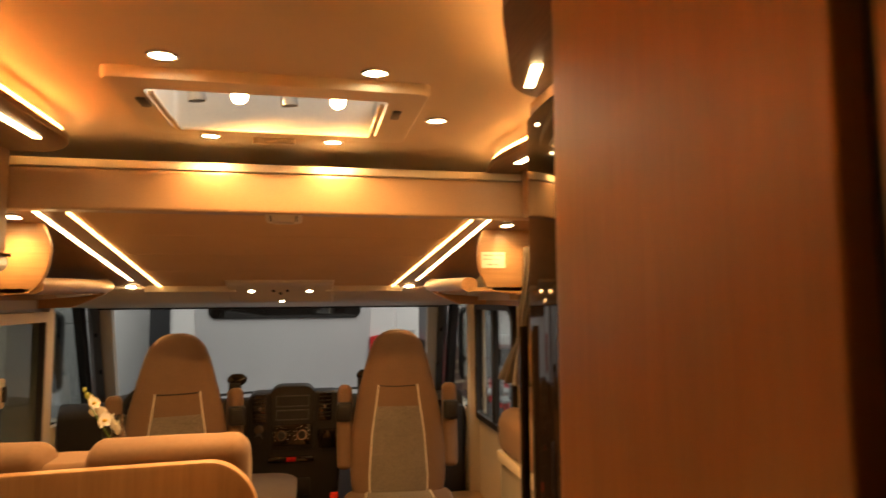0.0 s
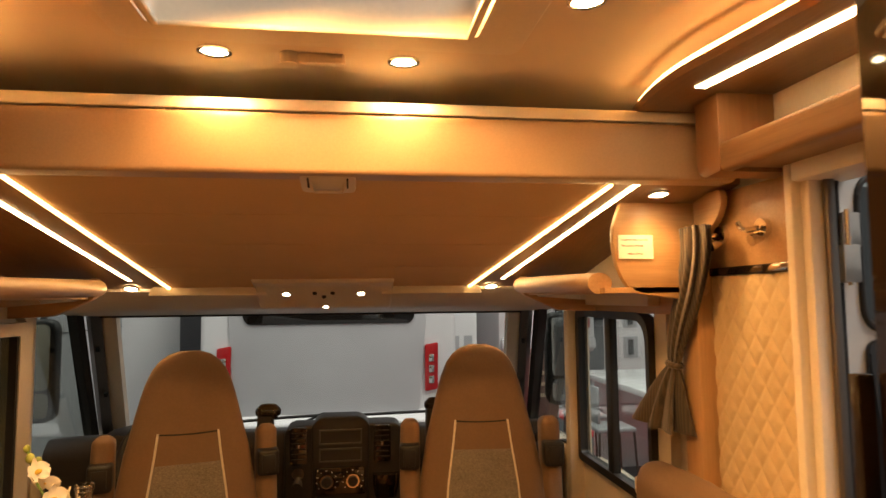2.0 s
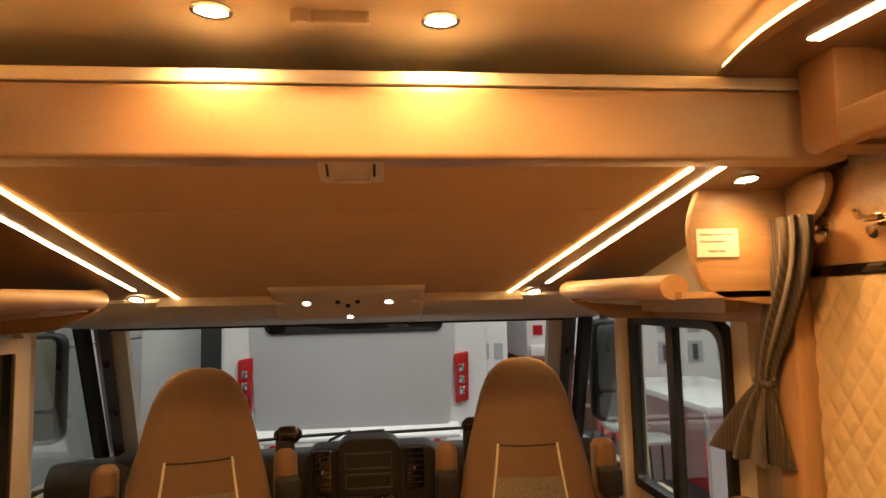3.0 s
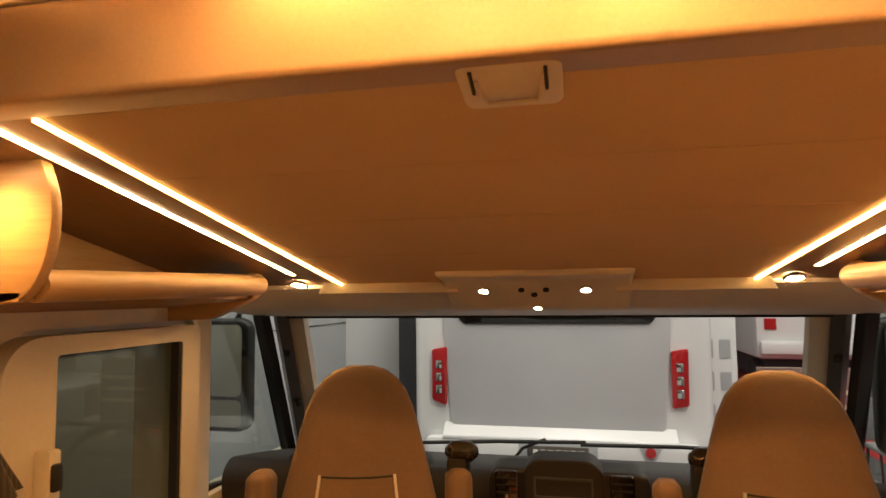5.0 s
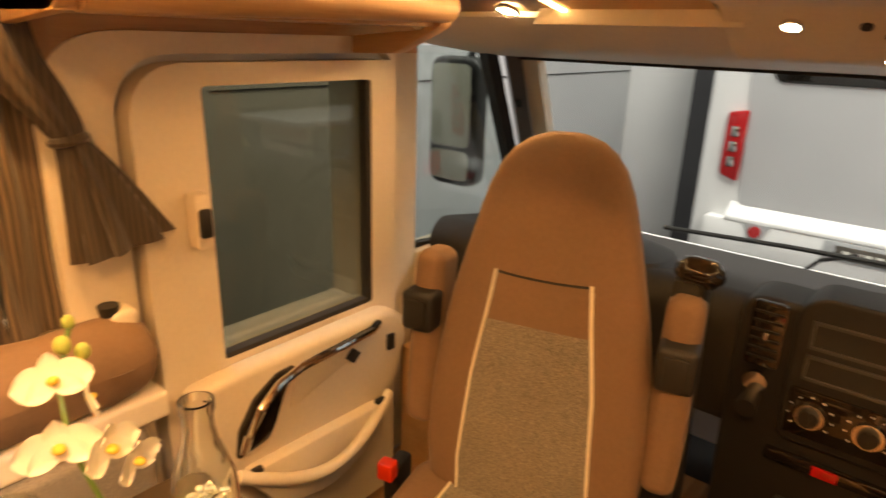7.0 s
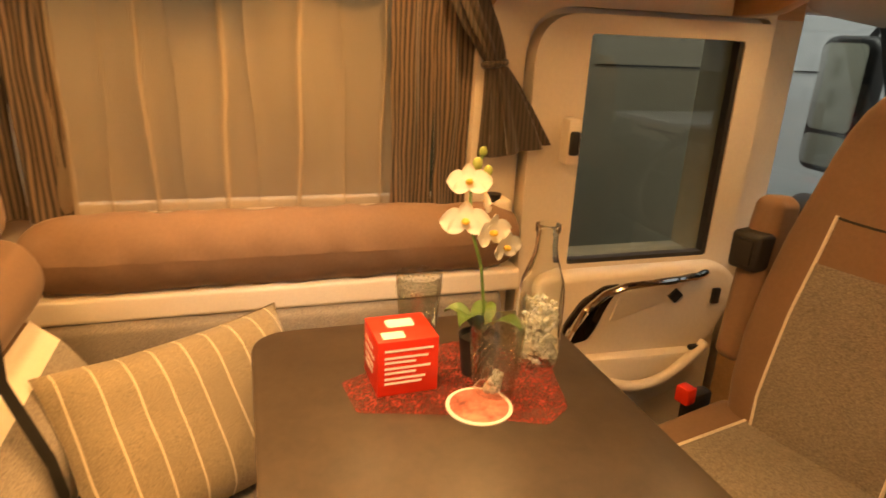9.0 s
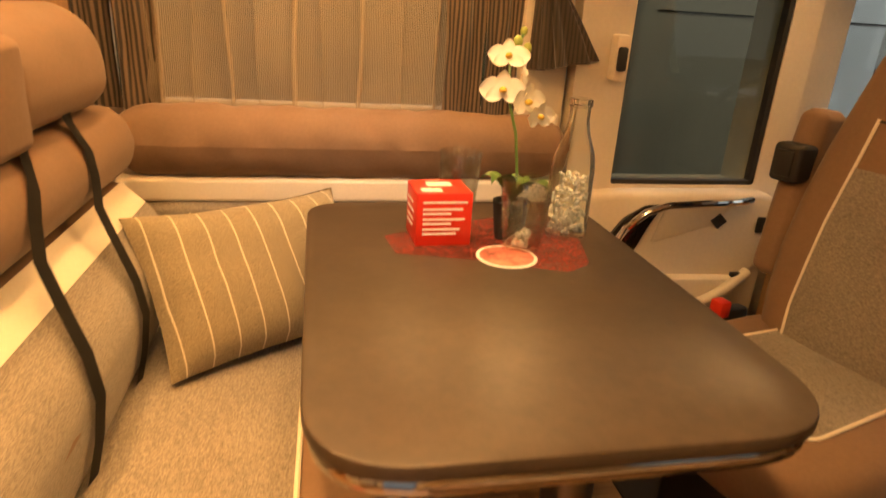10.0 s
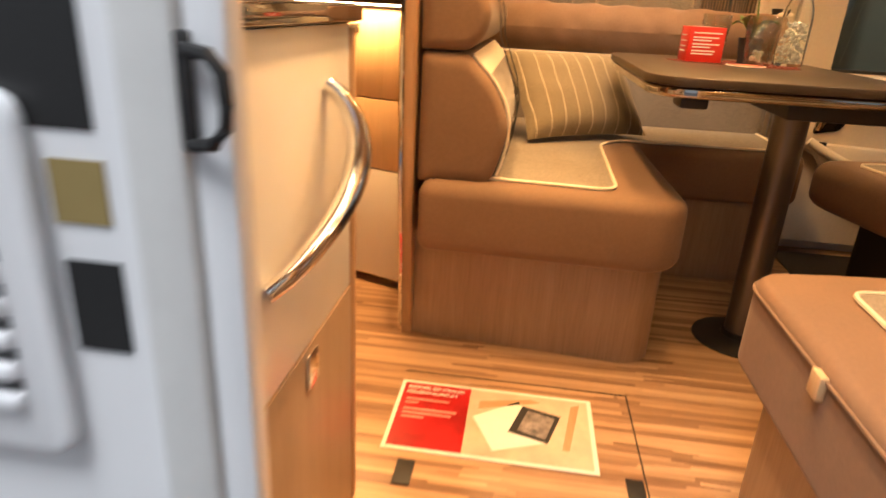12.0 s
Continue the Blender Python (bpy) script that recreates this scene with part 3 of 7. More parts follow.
def cab_side(s):
    """Side of the cab roof: sloping board coloured as if in shade, light bars, open shelf with a rolled edge, end
    panel.
    """
    ox = 0.03
    X = lambda x: ox + s * x
    bm = B()
    # sloping board between bed and wall
    e0, e1 = (0.795, 0.62) if s > 0 else (-0.603, -0.538)
    q = [(e0, 2.262, slope(2.262) + 0.006), (X(1.12), 2.262, slope(2.262) + 0.006), (X(1.09), 3.33, slope(3.33) + 0.002), (e1, 3.33, slope(3.33) + 0.002)]
    v = [bm.verts.new(p) for p in q] + [bm.verts.new((p[0], p[1], p[2] + 0.02)) for p in q]
    for f in ((3, 2, 1, 0), (4, 5, 6, 7), (0, 1, 5, 4), (1, 2, 6, 5), (2, 3, 7, 6), (3, 0, 4, 7)):
        bm.faces.new([v[i] for i in f])
    bmesh.ops.recalc_face_normals(bm, faces=bm.faces[:])
    structure("trim", bm, M["oak_shaded"], "wood board beside the lifting bed")
    b0, b1 = (0.875, 0.742) if s > 0 else (-0.716, -0.652)
    strip_light("strip_light", (b0, 2.262, slope(2.262) + 0.003), (b1, 3.205, slope(3.205) + 0.001), 0.015, M["strip"], "lit warm white bar light under the cab roof")
    # lit gap along the bed's edge
    strip_light("strip_light", (e0 + s * 0.004, 2.262, slope(2.262) - 0.006), (e1 + s * 0.004, 3.32, slope(3.32) - 0.006), 0.010, M["cove"], "lit amber cove light along the bed")
    # shelf trough
    shelf = thing("side_shelf", "wooden cab side shelf with rolled front edge", "shelf", "cab side shelves")
    bm = B()
    slab(bm, [(X(0.80), 1.425), (X(1.10), 1.425), (X(1.10), 1.44), (X(0.80), 1.44)][:: (1 if s > 0 else -1)], "y", 2.40, 3.16)
    part("bottom", bm, M["oak_y"], shelf)
    bm = B()
    prof = [(X(0.80 + 0.035 * math.cos(a) - 0.0), 1.452 + 0.030 * math.sin(a)) for a in np.linspace(0, 2 * math.pi, 20)[:-1]]
    n = 12
    rows = []
    for i in range(n + 1):
        y = 2.430 + 0.74 * i / n
        rows.append([bm.verts.new((p[0] - s * 0.02 * math.sin(math.pi * i / n * 0.5), y, p[1] + 0.012 * i / n)) for p in prof])
    for a, b in zip(rows, rows[1:]):
        for k in range(len(prof)):
            bm.faces.new((a[k], a[(k + 1) % len(prof)], b[(k + 1) % len(prof)], b[k]))
    bm.faces.new(rows[0]), bm.faces.new(rows[-1])
    bmesh.ops.recalc_face_normals(bm, faces=bm.faces[:])
    part("rolled_edge", bm, M["oak_y"], shelf)
    bm = B()
    pts = [(X(0.775), 1.43), (X(0.77), 1.50), (X(0.80), 1.50), (X(0.83), 1.42), (X(1.10), 1.40), (X(1.10), 1.36), (X(0.92), 1.365)]
    slab(bm, rounded(pts, 0.02)[:: (1 if s > 0 else -1)], "y", 3.15, 3.19, 0.004)
    part("end_cap", bm, M["oak_x"], shelf)
    # back board of the shelf, leaning to the roof
    bm = B()
    box(bm, min(X(1.07), X(1.10)), max(X(1.07), X(1.10)), 2.42, 3.40, 1.36, 1.68)
    part("back_board", bm, M["oak_y"], shelf)
    # curved end panel
    bm = B()
    w = 0.0 if s > 0 else 0.09
    pts = [(X(0.86 - w), 1.685), (X(0.825 - w), 1.60), (X(0.835 - w), 1.50), (X(0.875 - w), 1.425), (X(1.06), 1.402), (X(1.09), 1.44), (X(1.09), 1.685)]
    slab(bm, rounded(pts, [0.0, 0.06, 0.06, 0.04, 0.03, 0.02, 0.0])[:: (1 if s > 0 else -1)], "y", 2.40, 2.425, 0.004)
    part("end_panel", bm, M["oak_x"], shelf, "curved wooden end panel")
    # flange that turns back along the wall
    bm = B()
    pts = [(2.40, 1.40), (2.40, 1.69), (2.27, 1.69), (2.262, 1.655), (2.29, 1.61), (2.345, 1.58), (2.36, 1.52), (2.365, 1.43)]
    slab(bm, rounded(pts, [0.0, 0.0, 0.01, 0.03, 0.05, 0.05, 0.04, 0.01]), "x", min(X(1.065), X(1.085)), max(X(1.065), X(1.085)), 0.003)
    part("flange", bm, M["oak_y"], shelf)
    return shelf


cab_side(1)
cab_side(-1)

# sign on the end panel
sign = thing("notice", "small white printed notice on a wooden panel", "sign")
part("sheet", boxed(0.872, 0.972, 2.396, 2.3995, 1.518, 1.583), M["paper"], sign)



def downlight(x, y, z, r=0.036, tilt=0.0, power=SPOT_W, lens="spot", label="small round lit ceiling downlight", spot=150):
    """A flush round lamp: thin rim, glowing lens, and the light that it gives."""
    d = thing("downlight", label, "light", "downlights")
    rot = Matrix.Translation((x, y, z)) @ Euler((tilt, 0, 0)).to_matrix().to_4x4()
    bm = B()
    lathe(bm, [(r, 0.002), (r, -0.004), (r * 0.8, -0.006), (r * 0.74, -0.002), (r * 0.74, 0.002)], (0, 0, 0), 24)
    bmesh.ops.transform(bm, matrix=rot, verts=bm.verts[:])
    part("rim", bm, M["chrome"], d)
    bm = B()
    lathe(bm, [(0, -0.003), (r * 0.74, -0.0025), (r * 0.74, 0.002)], (0, 0, 0), 24)
    bmesh.ops.transform(bm, matrix=rot, verts=bm.verts[:])
    part("lens", bm, M[lens], d)
    if power:
        lamp("downlight_glow", "SPOT", power, rot @ Matrix.Translation((0, 0, -0.012)), size=r * 0.7, spot=spot)


for x, y in CEILING_SPOTS:
    downlight(x, y, 1.95, power=SPOT_W if y < 2 else 8.0, spot=88 if y < 2 else 135)
for x, w in ((0.96, 3.2), (-0.80, 7.5)):
    downlight(x, 2.33, slope(2.33) + 0.004, 0.03, -0.2, w)
for y in (0.80, 1.62, 2.00):
    downlight(-0.83, y, 1.4725, 0.026, 0.0, 4.2, "spot", "small round lit lamp under the overhead locker", 140)
for x in (-0.672, 0.712):
    downlight(x, 3.285, slope(3.285) - 0.006, 0.028, -0.42, 3.0)

# ---- header over the windscreen ----
header = thing("windscreen_header", "cream plastic header trim with reading lamps over the windscreen", "trim", kind="structure")
bm = B()
pts = [(3.328, 1.475), (3.334, 1.452), (3.45, 1.388), (3.80, 1.352), (3.86, 1.37), (3.86, 1.60), (3.328, 1.60)]
slab(bm, pts, "x", -1.08, 1.10)
part("header_board", bm, M["cream"], header)
bm = B()
slab(bm, rounded([(3.183, 1.505), (3.186, 1.478), (3.262, 1.470), (3.425, 1.380), (3.55, 1.372), (3.55, 1.505)], [0.006, 0.014, 0.02, 0.03, 0.01, 0.0]), "x", -0.222, 0.312, 0.012, 3)
part("lamp_console", bm, M["cream"], header)
for x0, x1 in ((-0.60, -0.18), (0.27, 0.66)):
    bm = B()
    slab(bm, [(x0, 1.474), (x0 - 0.02 if x0 < 0 else x0, 1.436), (x1 if x0 < 0 else x1 + 0.02, 1.436), (x1, 1.474)], "y", 3.305, 3.36, 0.004)
    part("header_lip", bm, M["cream"], header)
for x in (-0.104, 0.186):
    downlight(x, 3.309, 1.4425, 0.018, -0.53, 0.6, "spot_cold", "small lit reading lamp in the header")
downlight(0.045, 3.405, 1.391, 0.014, -0.53, 0.3, "spot_cold", "small lit reading lamp in the header")
bm = B()
for x, y in ((0.005, 3.31), (0.075, 3.31), (0.04, 3.335)):
    zc = 1.4425 - (y - 3.309) * 0.56
    cyl(bm, (x, y - 0.002, zc - 0.003), (x, y + 0.002, zc + 0.003), 0.009, n=14)
part("button", bm, M["black"], header)

# ---- windscreen, pillars, cab sides ----
def strut(bm, a, b, w, d, side):
    """A flat board from a to b; w across, along side; d thick."""
    a, b, side = Vector(a), Vector(b), Vector(side).normalized()
    up = (b - a).normalized()
    nrm = up.cross(side).normalized()
    q = [p + side * sx * w / 2 + nrm * sd * d / 2 for p in (a, b) for sx, sd in ((-1, -1), (1, -1), (1, 1), (-1, 1))]
    v = [bm.verts.new(p) for p in q]
    fs = [bm.faces.new([v[i] for i in f]) for f in ((3, 2, 1, 0), (4, 5, 6, 7), (0, 1, 5, 4), (1, 2, 6, 5), (2, 3, 7, 6), (3, 0, 4, 7))]
    bmesh.ops.recalc_face_normals(bm, faces=fs)


screen = thing("window_1", "wide motorhome windscreen in a cream frame", "window", kind="structure")
bm = B()
patch(bm, lambda u, v: Vector((-0.94 + 1.88 * u + (0.03 * (1 - v)) * (2 * u - 1), 3.83 + (1 - v) * 0.36 + 0.05 * (1 - (2 * u - 1) ** 2), 0.72 + v * 0.66)), 16, 4)
pane = part("pane", bm, M["pane"], screen)
pane.visible_shadow = False
bm = B()
strut(bm, (-0.98, 3.825, 1.352), (0.98, 3.825, 1.352), 0.018, 0.02, (0, 0, 1))
part("seal", bm, M["rubber"], screen)
for s in (-1, 1):
    bm = B()
    strut(bm, (s * 0.945, 3.83, 1.38), (s * 0.985, 4.17, 0.70), 0.075, 0.03, (1, 0.25 * s, 0))
    part("pillar_trim", bm, M["cream"], screen, "cream pillar trim")
    bm = B()
    strut(bm, (s * 1.005, 3.80, 1.39), (s * 1.045, 4.14, 0.70), 0.05, 0.04, (1, -1.2 * s, 0))
    part("blind_rail", bm, M["steel"], screen, "dark blind rail along the pillar")
    bm = B()
    strut(bm, (s * 1.06, 3.74, 1.40), (s * 1.10, 4.11, 0.70), 0.045, 0.05, (0.3, -1.0 * s, 0))
    part("pillar_seal", bm, M["rubber"], screen)
    bm = B()
    for z, y in ((1.20, 3.885), (0.98, 3.995)):
        box(bm, s * 1.0 - 0.008, s * 1.0 + 0.008, y - 0.03, y - 0.01, z - 0.012, z + 0.012, 0.003)
    part("clip", bm, M["black"], screen)


def quarter(s, name):
    """The three-cornered side pane ahead of the door post."""
    w = thing(name, "dark three-cornered cab side window", "window", kind="structure")
    x = s * 1.10
    bm = B()
    slab(bm, [(3.42, 0.79), (4.12, 0.70), (3.78, 1.38), (3.42, 1.38)], "x", x - 0.003, x + 0.003)
    p = part("pane", bm, M["pane"], w, smooth=0)
    p.visible_shadow = False
    bm = B()
    strut(bm, (x, 3.40, 0.78), (x, 4.14, 0.69), 0.03, 0.03, (0, 0, 1))
    part("seal", bm, M["rubber"], w)
    return w


quarter(-1, "window_2")
quarter(1, "window_3")
# posts and sills of the cab sides
for s, n in ((-1, "wall_cab_left"), (1, "wall_cab_right")):
    w = thing(n, "cream cab side lining with door post", "wall", kind="structure")
    xi, xo = s * 1.06, s * 1.16
    a, b = min(xi, xo), max(xi, xo)
    bm = B()
    box(bm, a, b, 3.27 if s < 0 else 3.375, 3.43, 0.1, 1.42, 0.012)
    part("post", bm, M["cream"], w)
    part("sill_lining", boxed(a, b, 3.43, 4.12, 0.05, 0.77, 0.01), M["cream"], w)
    part("top_lining", boxed(a, b, 2.56 if s < 0 else 2.62, 3.80, 1.385, 1.75, 0.0), M["cream"], w)
    part("outer_skin", boxed(s * 1.19 - 0.01, s * 1.19 + 0.01, 2.62, 4.0, -0.3, 0.62, 0), M["body"], w)
    part("front_skin", boxed(-1.18 if s < 0 else 0, 0 if s < 0 else 1.18, 4.28, 4.32, -0.3, 0.72), M["body"], w)
structure("cab_roof", boxed(-1.18, 1.2, 2.62, 3.88, 1.76, 2.05), M["body"], "roof over the cab")
structure("under_floor", boxed(-1.15, 1.15, 4.0, 4.3, -0.1, -0.02), M["black"])

# right cab window: black framed sliding panes
win = thing("window_4", "black framed sliding cab side window", "window", kind="structure")
xr = 1.118
part("lining_below", boxed(xr, 1.2, 2.62, 3.375, -0.05, 0.74), M["cream"], win)
part("lining_above", boxed(xr, 1.2, 2.62, 3.375, 1.365, 1.42), M["cream"], win)
part("lining_rear", boxed(xr, 1.2, 2.62, 2.70, 0.74, 1.365), M["cream"], win)
bm = B()
pr = rounded([(2.70, 0.74), (3.372, 0.74), (3.372, 1.362), (2.70, 1.362)], [0.03, 0.03, 0.03, 0.10], 8)
pi = rounded([(2.725, 0.77), (3.34, 0.77), (3.34, 1.335), (2.725, 1.335)], [0.02, 0.02, 0.02, 0.085], 8)
for x0, x1 in ((1.095, 1.135),):
    vo = [[bm.verts.new((x, *p)) for p in pr] for x in (x0, x1)]
    vi = [[bm.verts.new((x, *p)) for p in pi] for x in (x0, x1)]
    k = len(pr)
    for i in range(k):
        j = (i + 1) % k
        bm.faces.new((vo[0][i], vo[0][j], vi[0][j], vi[0][i]))
        bm.faces.new((vo[1][i], vo[1][j], vi[1][j], vi[1][i]))
        bm.faces.new((vo[0][i], vo[0][j], vo[1][j], vo[1][i]))
        bm.faces.new((vi[0][i], vi[0][j], vi[1][j], vi[1][i]))
bmesh.ops.recalc_face_normals(bm, faces=bm.faces[:])
part("window_frame", bm, M["black"], win)
part("middle_bar", boxed(1.10, 1.13, 3.02, 3.07, 0.765, 1.34, 0.004), M["black"], win)
for y0, y1, x in ((2.72, 3.03, 1.122), (3.05, 3.345, 1.112)):
    p = part("pane", boxed(x - 0.002, x + 0.002, y0, y1, 0.765, 1.338), M["pane"], win)
    p.visible_shadow = False

# ---- driver's door ----
door = thing("door_1", "closed cream driver's door with tinted window", "door", kind="structure")
bm = B()
outer = rounded([(2.58, 0.05), (3.27, 0.05), (3.27, 1.345), (2.58, 1.345)], [0.05, 0.03, 0.02, 0.12], 8)
inner = rounded([(2.725, 0.70), (3.185, 0.70), (3.185, 1.30), (2.725, 1.30)], [0.012] * 4, 8)
vo = [[bm.verts.new((x, *p)) for p in outer] for x in (-1.0, -1.06)]
vi = [[bm.verts.new((x, *p)) for p in inner] for x in (-1.0, -1.06)]
k = len(outer)
for i in range(k):
    j = (i + 1) % k
    for q in ((vo[0][i], vo[0][j], vi[0][j], vi[0][i]), (vo[1][i], vo[1][j], vi[1][j], vi[1][i]), (vo[0][i], vo[0][j], vo[1][j], vo[1][i]), (vi[0][i], vi[0][j], vi[1][j], vi[1][i])):
        bm.faces.new(q)
bmesh.ops.recalc_face_normals(bm, faces=bm.faces[:])
part("inner_panel", bm, M["cream"], door)
bm = B()
for a in ((2.44, 3.30, 1.302, 1.45), (2.44, 2.72, -0.05, 1.302), (3.19, 3.30, -0.05, 1.302), (2.72, 3.19, -0.05, 0.69)):
    box(bm, -1.17, -1.063, *a)
part("outer_shell", bm, M["body"], door)
p = part("pane", boxed(-1.035, -1.03, 2.71, 3.2, 0.69, 1.31), M["dark_pane"], door, "dark tinted pane")
p.visible_shadow = False
bm = B()
for a in ((3.17, 3.188, 0.705, 1.298), (2.722, 3.188, 0.70, 0.712)):
    box(bm, -1.03, -1.004, *a)
part("window_seal", bm, M["rubber"], door)
bm = B()
box(bm, -1.0, -0.955, 2.665, 2.70, 0.985, 1.10, 0.008)
part("latch_housing", bm, M["cream"], door)
part("window_latch", boxed(-0.962, -0.945, 2.67, 2.695, 1.01, 1.07, 0.006), M["black"], door)
# swollen lower panel with pull, handle bowl and pocket
bm = B()
slab(bm, rounded([(2.60, 0.685), (2.74, 0.695), (3.20, 0.695), (3.275, 0.63), (3.21, 0.45), (3.0, 0.37), (2.74, 0.39), (2.60, 0.48)], 0.04), "x", -1.0, -0.935, 0.022, 4)
part("arm_panel", bm, M["cream"], door)
bm = B()
tube(bm, [(-0.925, 2.705, 0.500), (-0.915, 2.716, 0.545), (-0.908, 2.748, 0.600), (-0.905, 2.80, 0.645), (-0.903, 2.86, 0.664), (-0.902, 2.98, 0.671), (-0.905, 3.09, 0.676), (-0.925, 3.13, 0.677)], 0.011, 10)
part("door_handle", bm, M["chrome"], door, "chrome pull handle")
bm = B()
slab(bm, rounded([(2.69, 0.485), (2.70, 0.555), (2.745, 0.620), (2.81, 0.658), (2.862, 0.660), (2.825, 0.600), (2.795, 0.530), (2.775, 0.500)], 0.012), "x", -0.94, -0.926, 0.003)
part("handle_bowl", bm, M["gloss_black"], door)
bm = B()
slab(bm, rounded([(2.87, 0.652), (3.09, 0.664), (3.03, 0.600), (2.84, 0.545)], 0.015), "x", -0.936, -0.931, 0.002)
part("grip_recess", bm, M["cream"], door)
bm = B()
slab(bm, [(3.018, 0.612), (3.043, 0.590), (3.068, 0.612), (3.043, 0.634)], "x", -0.936, -0.924, 0.002)
part("switch", bm, M["black"], door)
part("switch", boxed(-0.936, -0.925, 3.172, 3.198, 0.575, 0.622, 0.003), M["black"], door)
bm = B()
pts = [(-0.905 + 0.035 * math.sin(math.pi * u), 2.675 + 0.48 * u, 0.462 - 0.078 * math.sin(math.pi * u) - 0.03 * u + 0.03 * u ** 4) for u in np.linspace(0, 1, 18)]
tube(bm, pts, 0.016, 12)
part("pocket_rim", bm, M["cream"], door)
bm = B()
slab(bm, rounded([(2.685, 0.455), (3.15, 0.44), (3.08, 0.32), (2.93, 0.275), (2.78, 0.315)], 0.05), "x", -0.955, -0.900, 0.012)
part("pocket", bm, M["cream"], door)
for y in (2.69, 3.10):
    part("pocket_latch", boxed(-0.91, -0.895, y, y + 0.045, 0.448, 0.462, 0.003), M["black"], door)
# rounded surround behind the door
bm = B()
o = rounded([(2.44, 0.0), (3.30, 0.0), (3.30, 1.40), (2.44, 1.40)], [0, 0, 0.03, 0.16], 8)
i2 = rounded([(2.565, 0.0), (3.285, 0.0), (3.285, 1.36), (2.565, 1.36)], [0, 0, 0.03, 0.13], 8)
vo = [[bm.verts.new((x, *p)) for p in o] for x in (-1.03, -1.12)]
vi = [[bm.verts.new((x, *p)) for p in i2] for x in (-1.03, -1.12)]
k = len(o)
for i in range(k):
    j = (i + 1) % k
    if i == 0 or o[i][1] == o[j][1] == 0.0:
        continue
    for q in ((vo[0][i], vo[0][j], vi[0][j], vi[0][i]), (vo[0][i], vo[0][j], vo[1][j], vo[1][i]), (vi[0][i], vi[0][j], vi[1][j], vi[1][i])):
        bm.faces.new(q)
bmesh.ops.recalc_face_normals(bm, faces=bm.faces[:])
structure("trim", bm, M["cream"], "rounded cream surround of the driver's door")

# ---- entrance: frame, overhead shelf, quilted wall ----
frame_ = thing("door_frame", "cream and grey entrance door frame", "door frame", kind="structure")
for y0, y1, x0, x1, mt in ((2.010, 2.035, 1.10, 1.149, "cream"), (1.982, 2.0095, 1.12, 1.158, "cream"), (1.966, 1.9815, 1.150, 1.172, "steel"), (1.415, 1.44, 1.10, 1.149, "frame_white"), (1.4555, 1.468, 1.151, 1.19, "steel"), (1.425, 1.462, 1.191, 1.222, "frame_white"), (1.4625, 1.488, 1.191, 1.216, "body")):
    part("jamb", boxed(x0, x1, y0, y1, -0.15, 1.74, 0.006), M[mt], frame_)
part("lintel", boxed(1.10, 1.22, 1.455, 2.0095, 1.66, 1.74, 0.006), M["cream"], frame_)
part("threshold", boxed(1.10, 1.22, 1.46, 2.005, -0.12, -0.004, 0.006), M["steel"], frame_)
bm = B()
box(bm, 1.216, 1.224, 1.462, 1.470, 0.772, 0.835, 0.003)
tube(bm, [(1.222, 1.466, 0.826), (1.226, 1.482, 0.824), (1.226, 1.489, 0.815), (1.226, 1.490, 0.80), (1.226, 1.489, 0.787), (1.226, 1.482, 0.778), (1.222, 1.466, 0.776)], 0.004, 8)
part("catch", bm, M["black"], frame_, "black plastic door catch")

# open entrance door hinged at the front jamb, outside
edoor = thing("door_2", "open white entrance door outside, hinged at the front jamb", "door", kind="structure")
bm = B()
OUT, HOLE = rect(1.185, 1.75, -0.1, 1.73, 0.09, 8), rect(1.245, 1.69, 1.335, 1.675, 0.06, 8)
vo = [[bm.verts.new((p[0], y, p[1])) for p in OUT] for y in (1.998, 2.037)]
vi = [[bm.verts.new((p[0], y, p[1])) for p in HOLE] for y in (1.998, 2.037)]
for i in range(len(OUT)):
    j = (i + 1) % len(OUT)
    for q in ((vo[0][i], vo[0][j], vi[0][j], vi[0][i]), (vo[1][i], vo[1][j], vi[1][j], vi[1][i]), (vo[0][i], vo[0][j], vo[1][j], vo[1][i]), (vi[0][i], vi[0][j], vi[1][j], vi[1][i])):
        bm.faces.new(q)
bmesh.ops.recalc_face_normals(bm, faces=bm.faces[:])
part("leaf", bm, M["frame_white"], edoor)
pw = part("pane", boxed(1.24, 1.695, 2.016, 2.020, 1.33, 1.68), M["pane"], edoor, "clear door pane")
pw.visible_shadow = False
bm = B()
tube(bm, [(p[0], 1.996, p[1]) for p in HOLE], 0.007, 8, closed=True)
part("window_seal", bm, M["rubber"], edoor)
bm = B()
slab(bm, rect(1.243, 1.70, 0.25, 1.318, 0.03, 6), "y", 1.985, 1.9975, 0.004)
part("inner_panel", bm, M["gloss_black"], edoor, "dark inner door panel")
bm = B()
tube(bm, [(p[0] * 0.99 + 0.0155, 1.993, p[1] * 0.99 + 0.008) for p in OUT], 0.009, 8, closed=True)
part("door_seal", bm, M["rubber"], edoor)
for z in (1.44, 0.35):
    bm = B()
    box(bm, 1.190, 1.232, 1.974, 1.997, z + 0.075, z + 0.15, 0.003)
    box(bm, 1.182, 1.222, 1.966, 1.990, z, z + 0.08, 0.003)
    cyl(bm, (1.200, 1.972, z - 0.006), (1.200, 1.972, z + 0.156), 0.006, n=12)
    part("hinge", bm, M["nickel"], edoor)

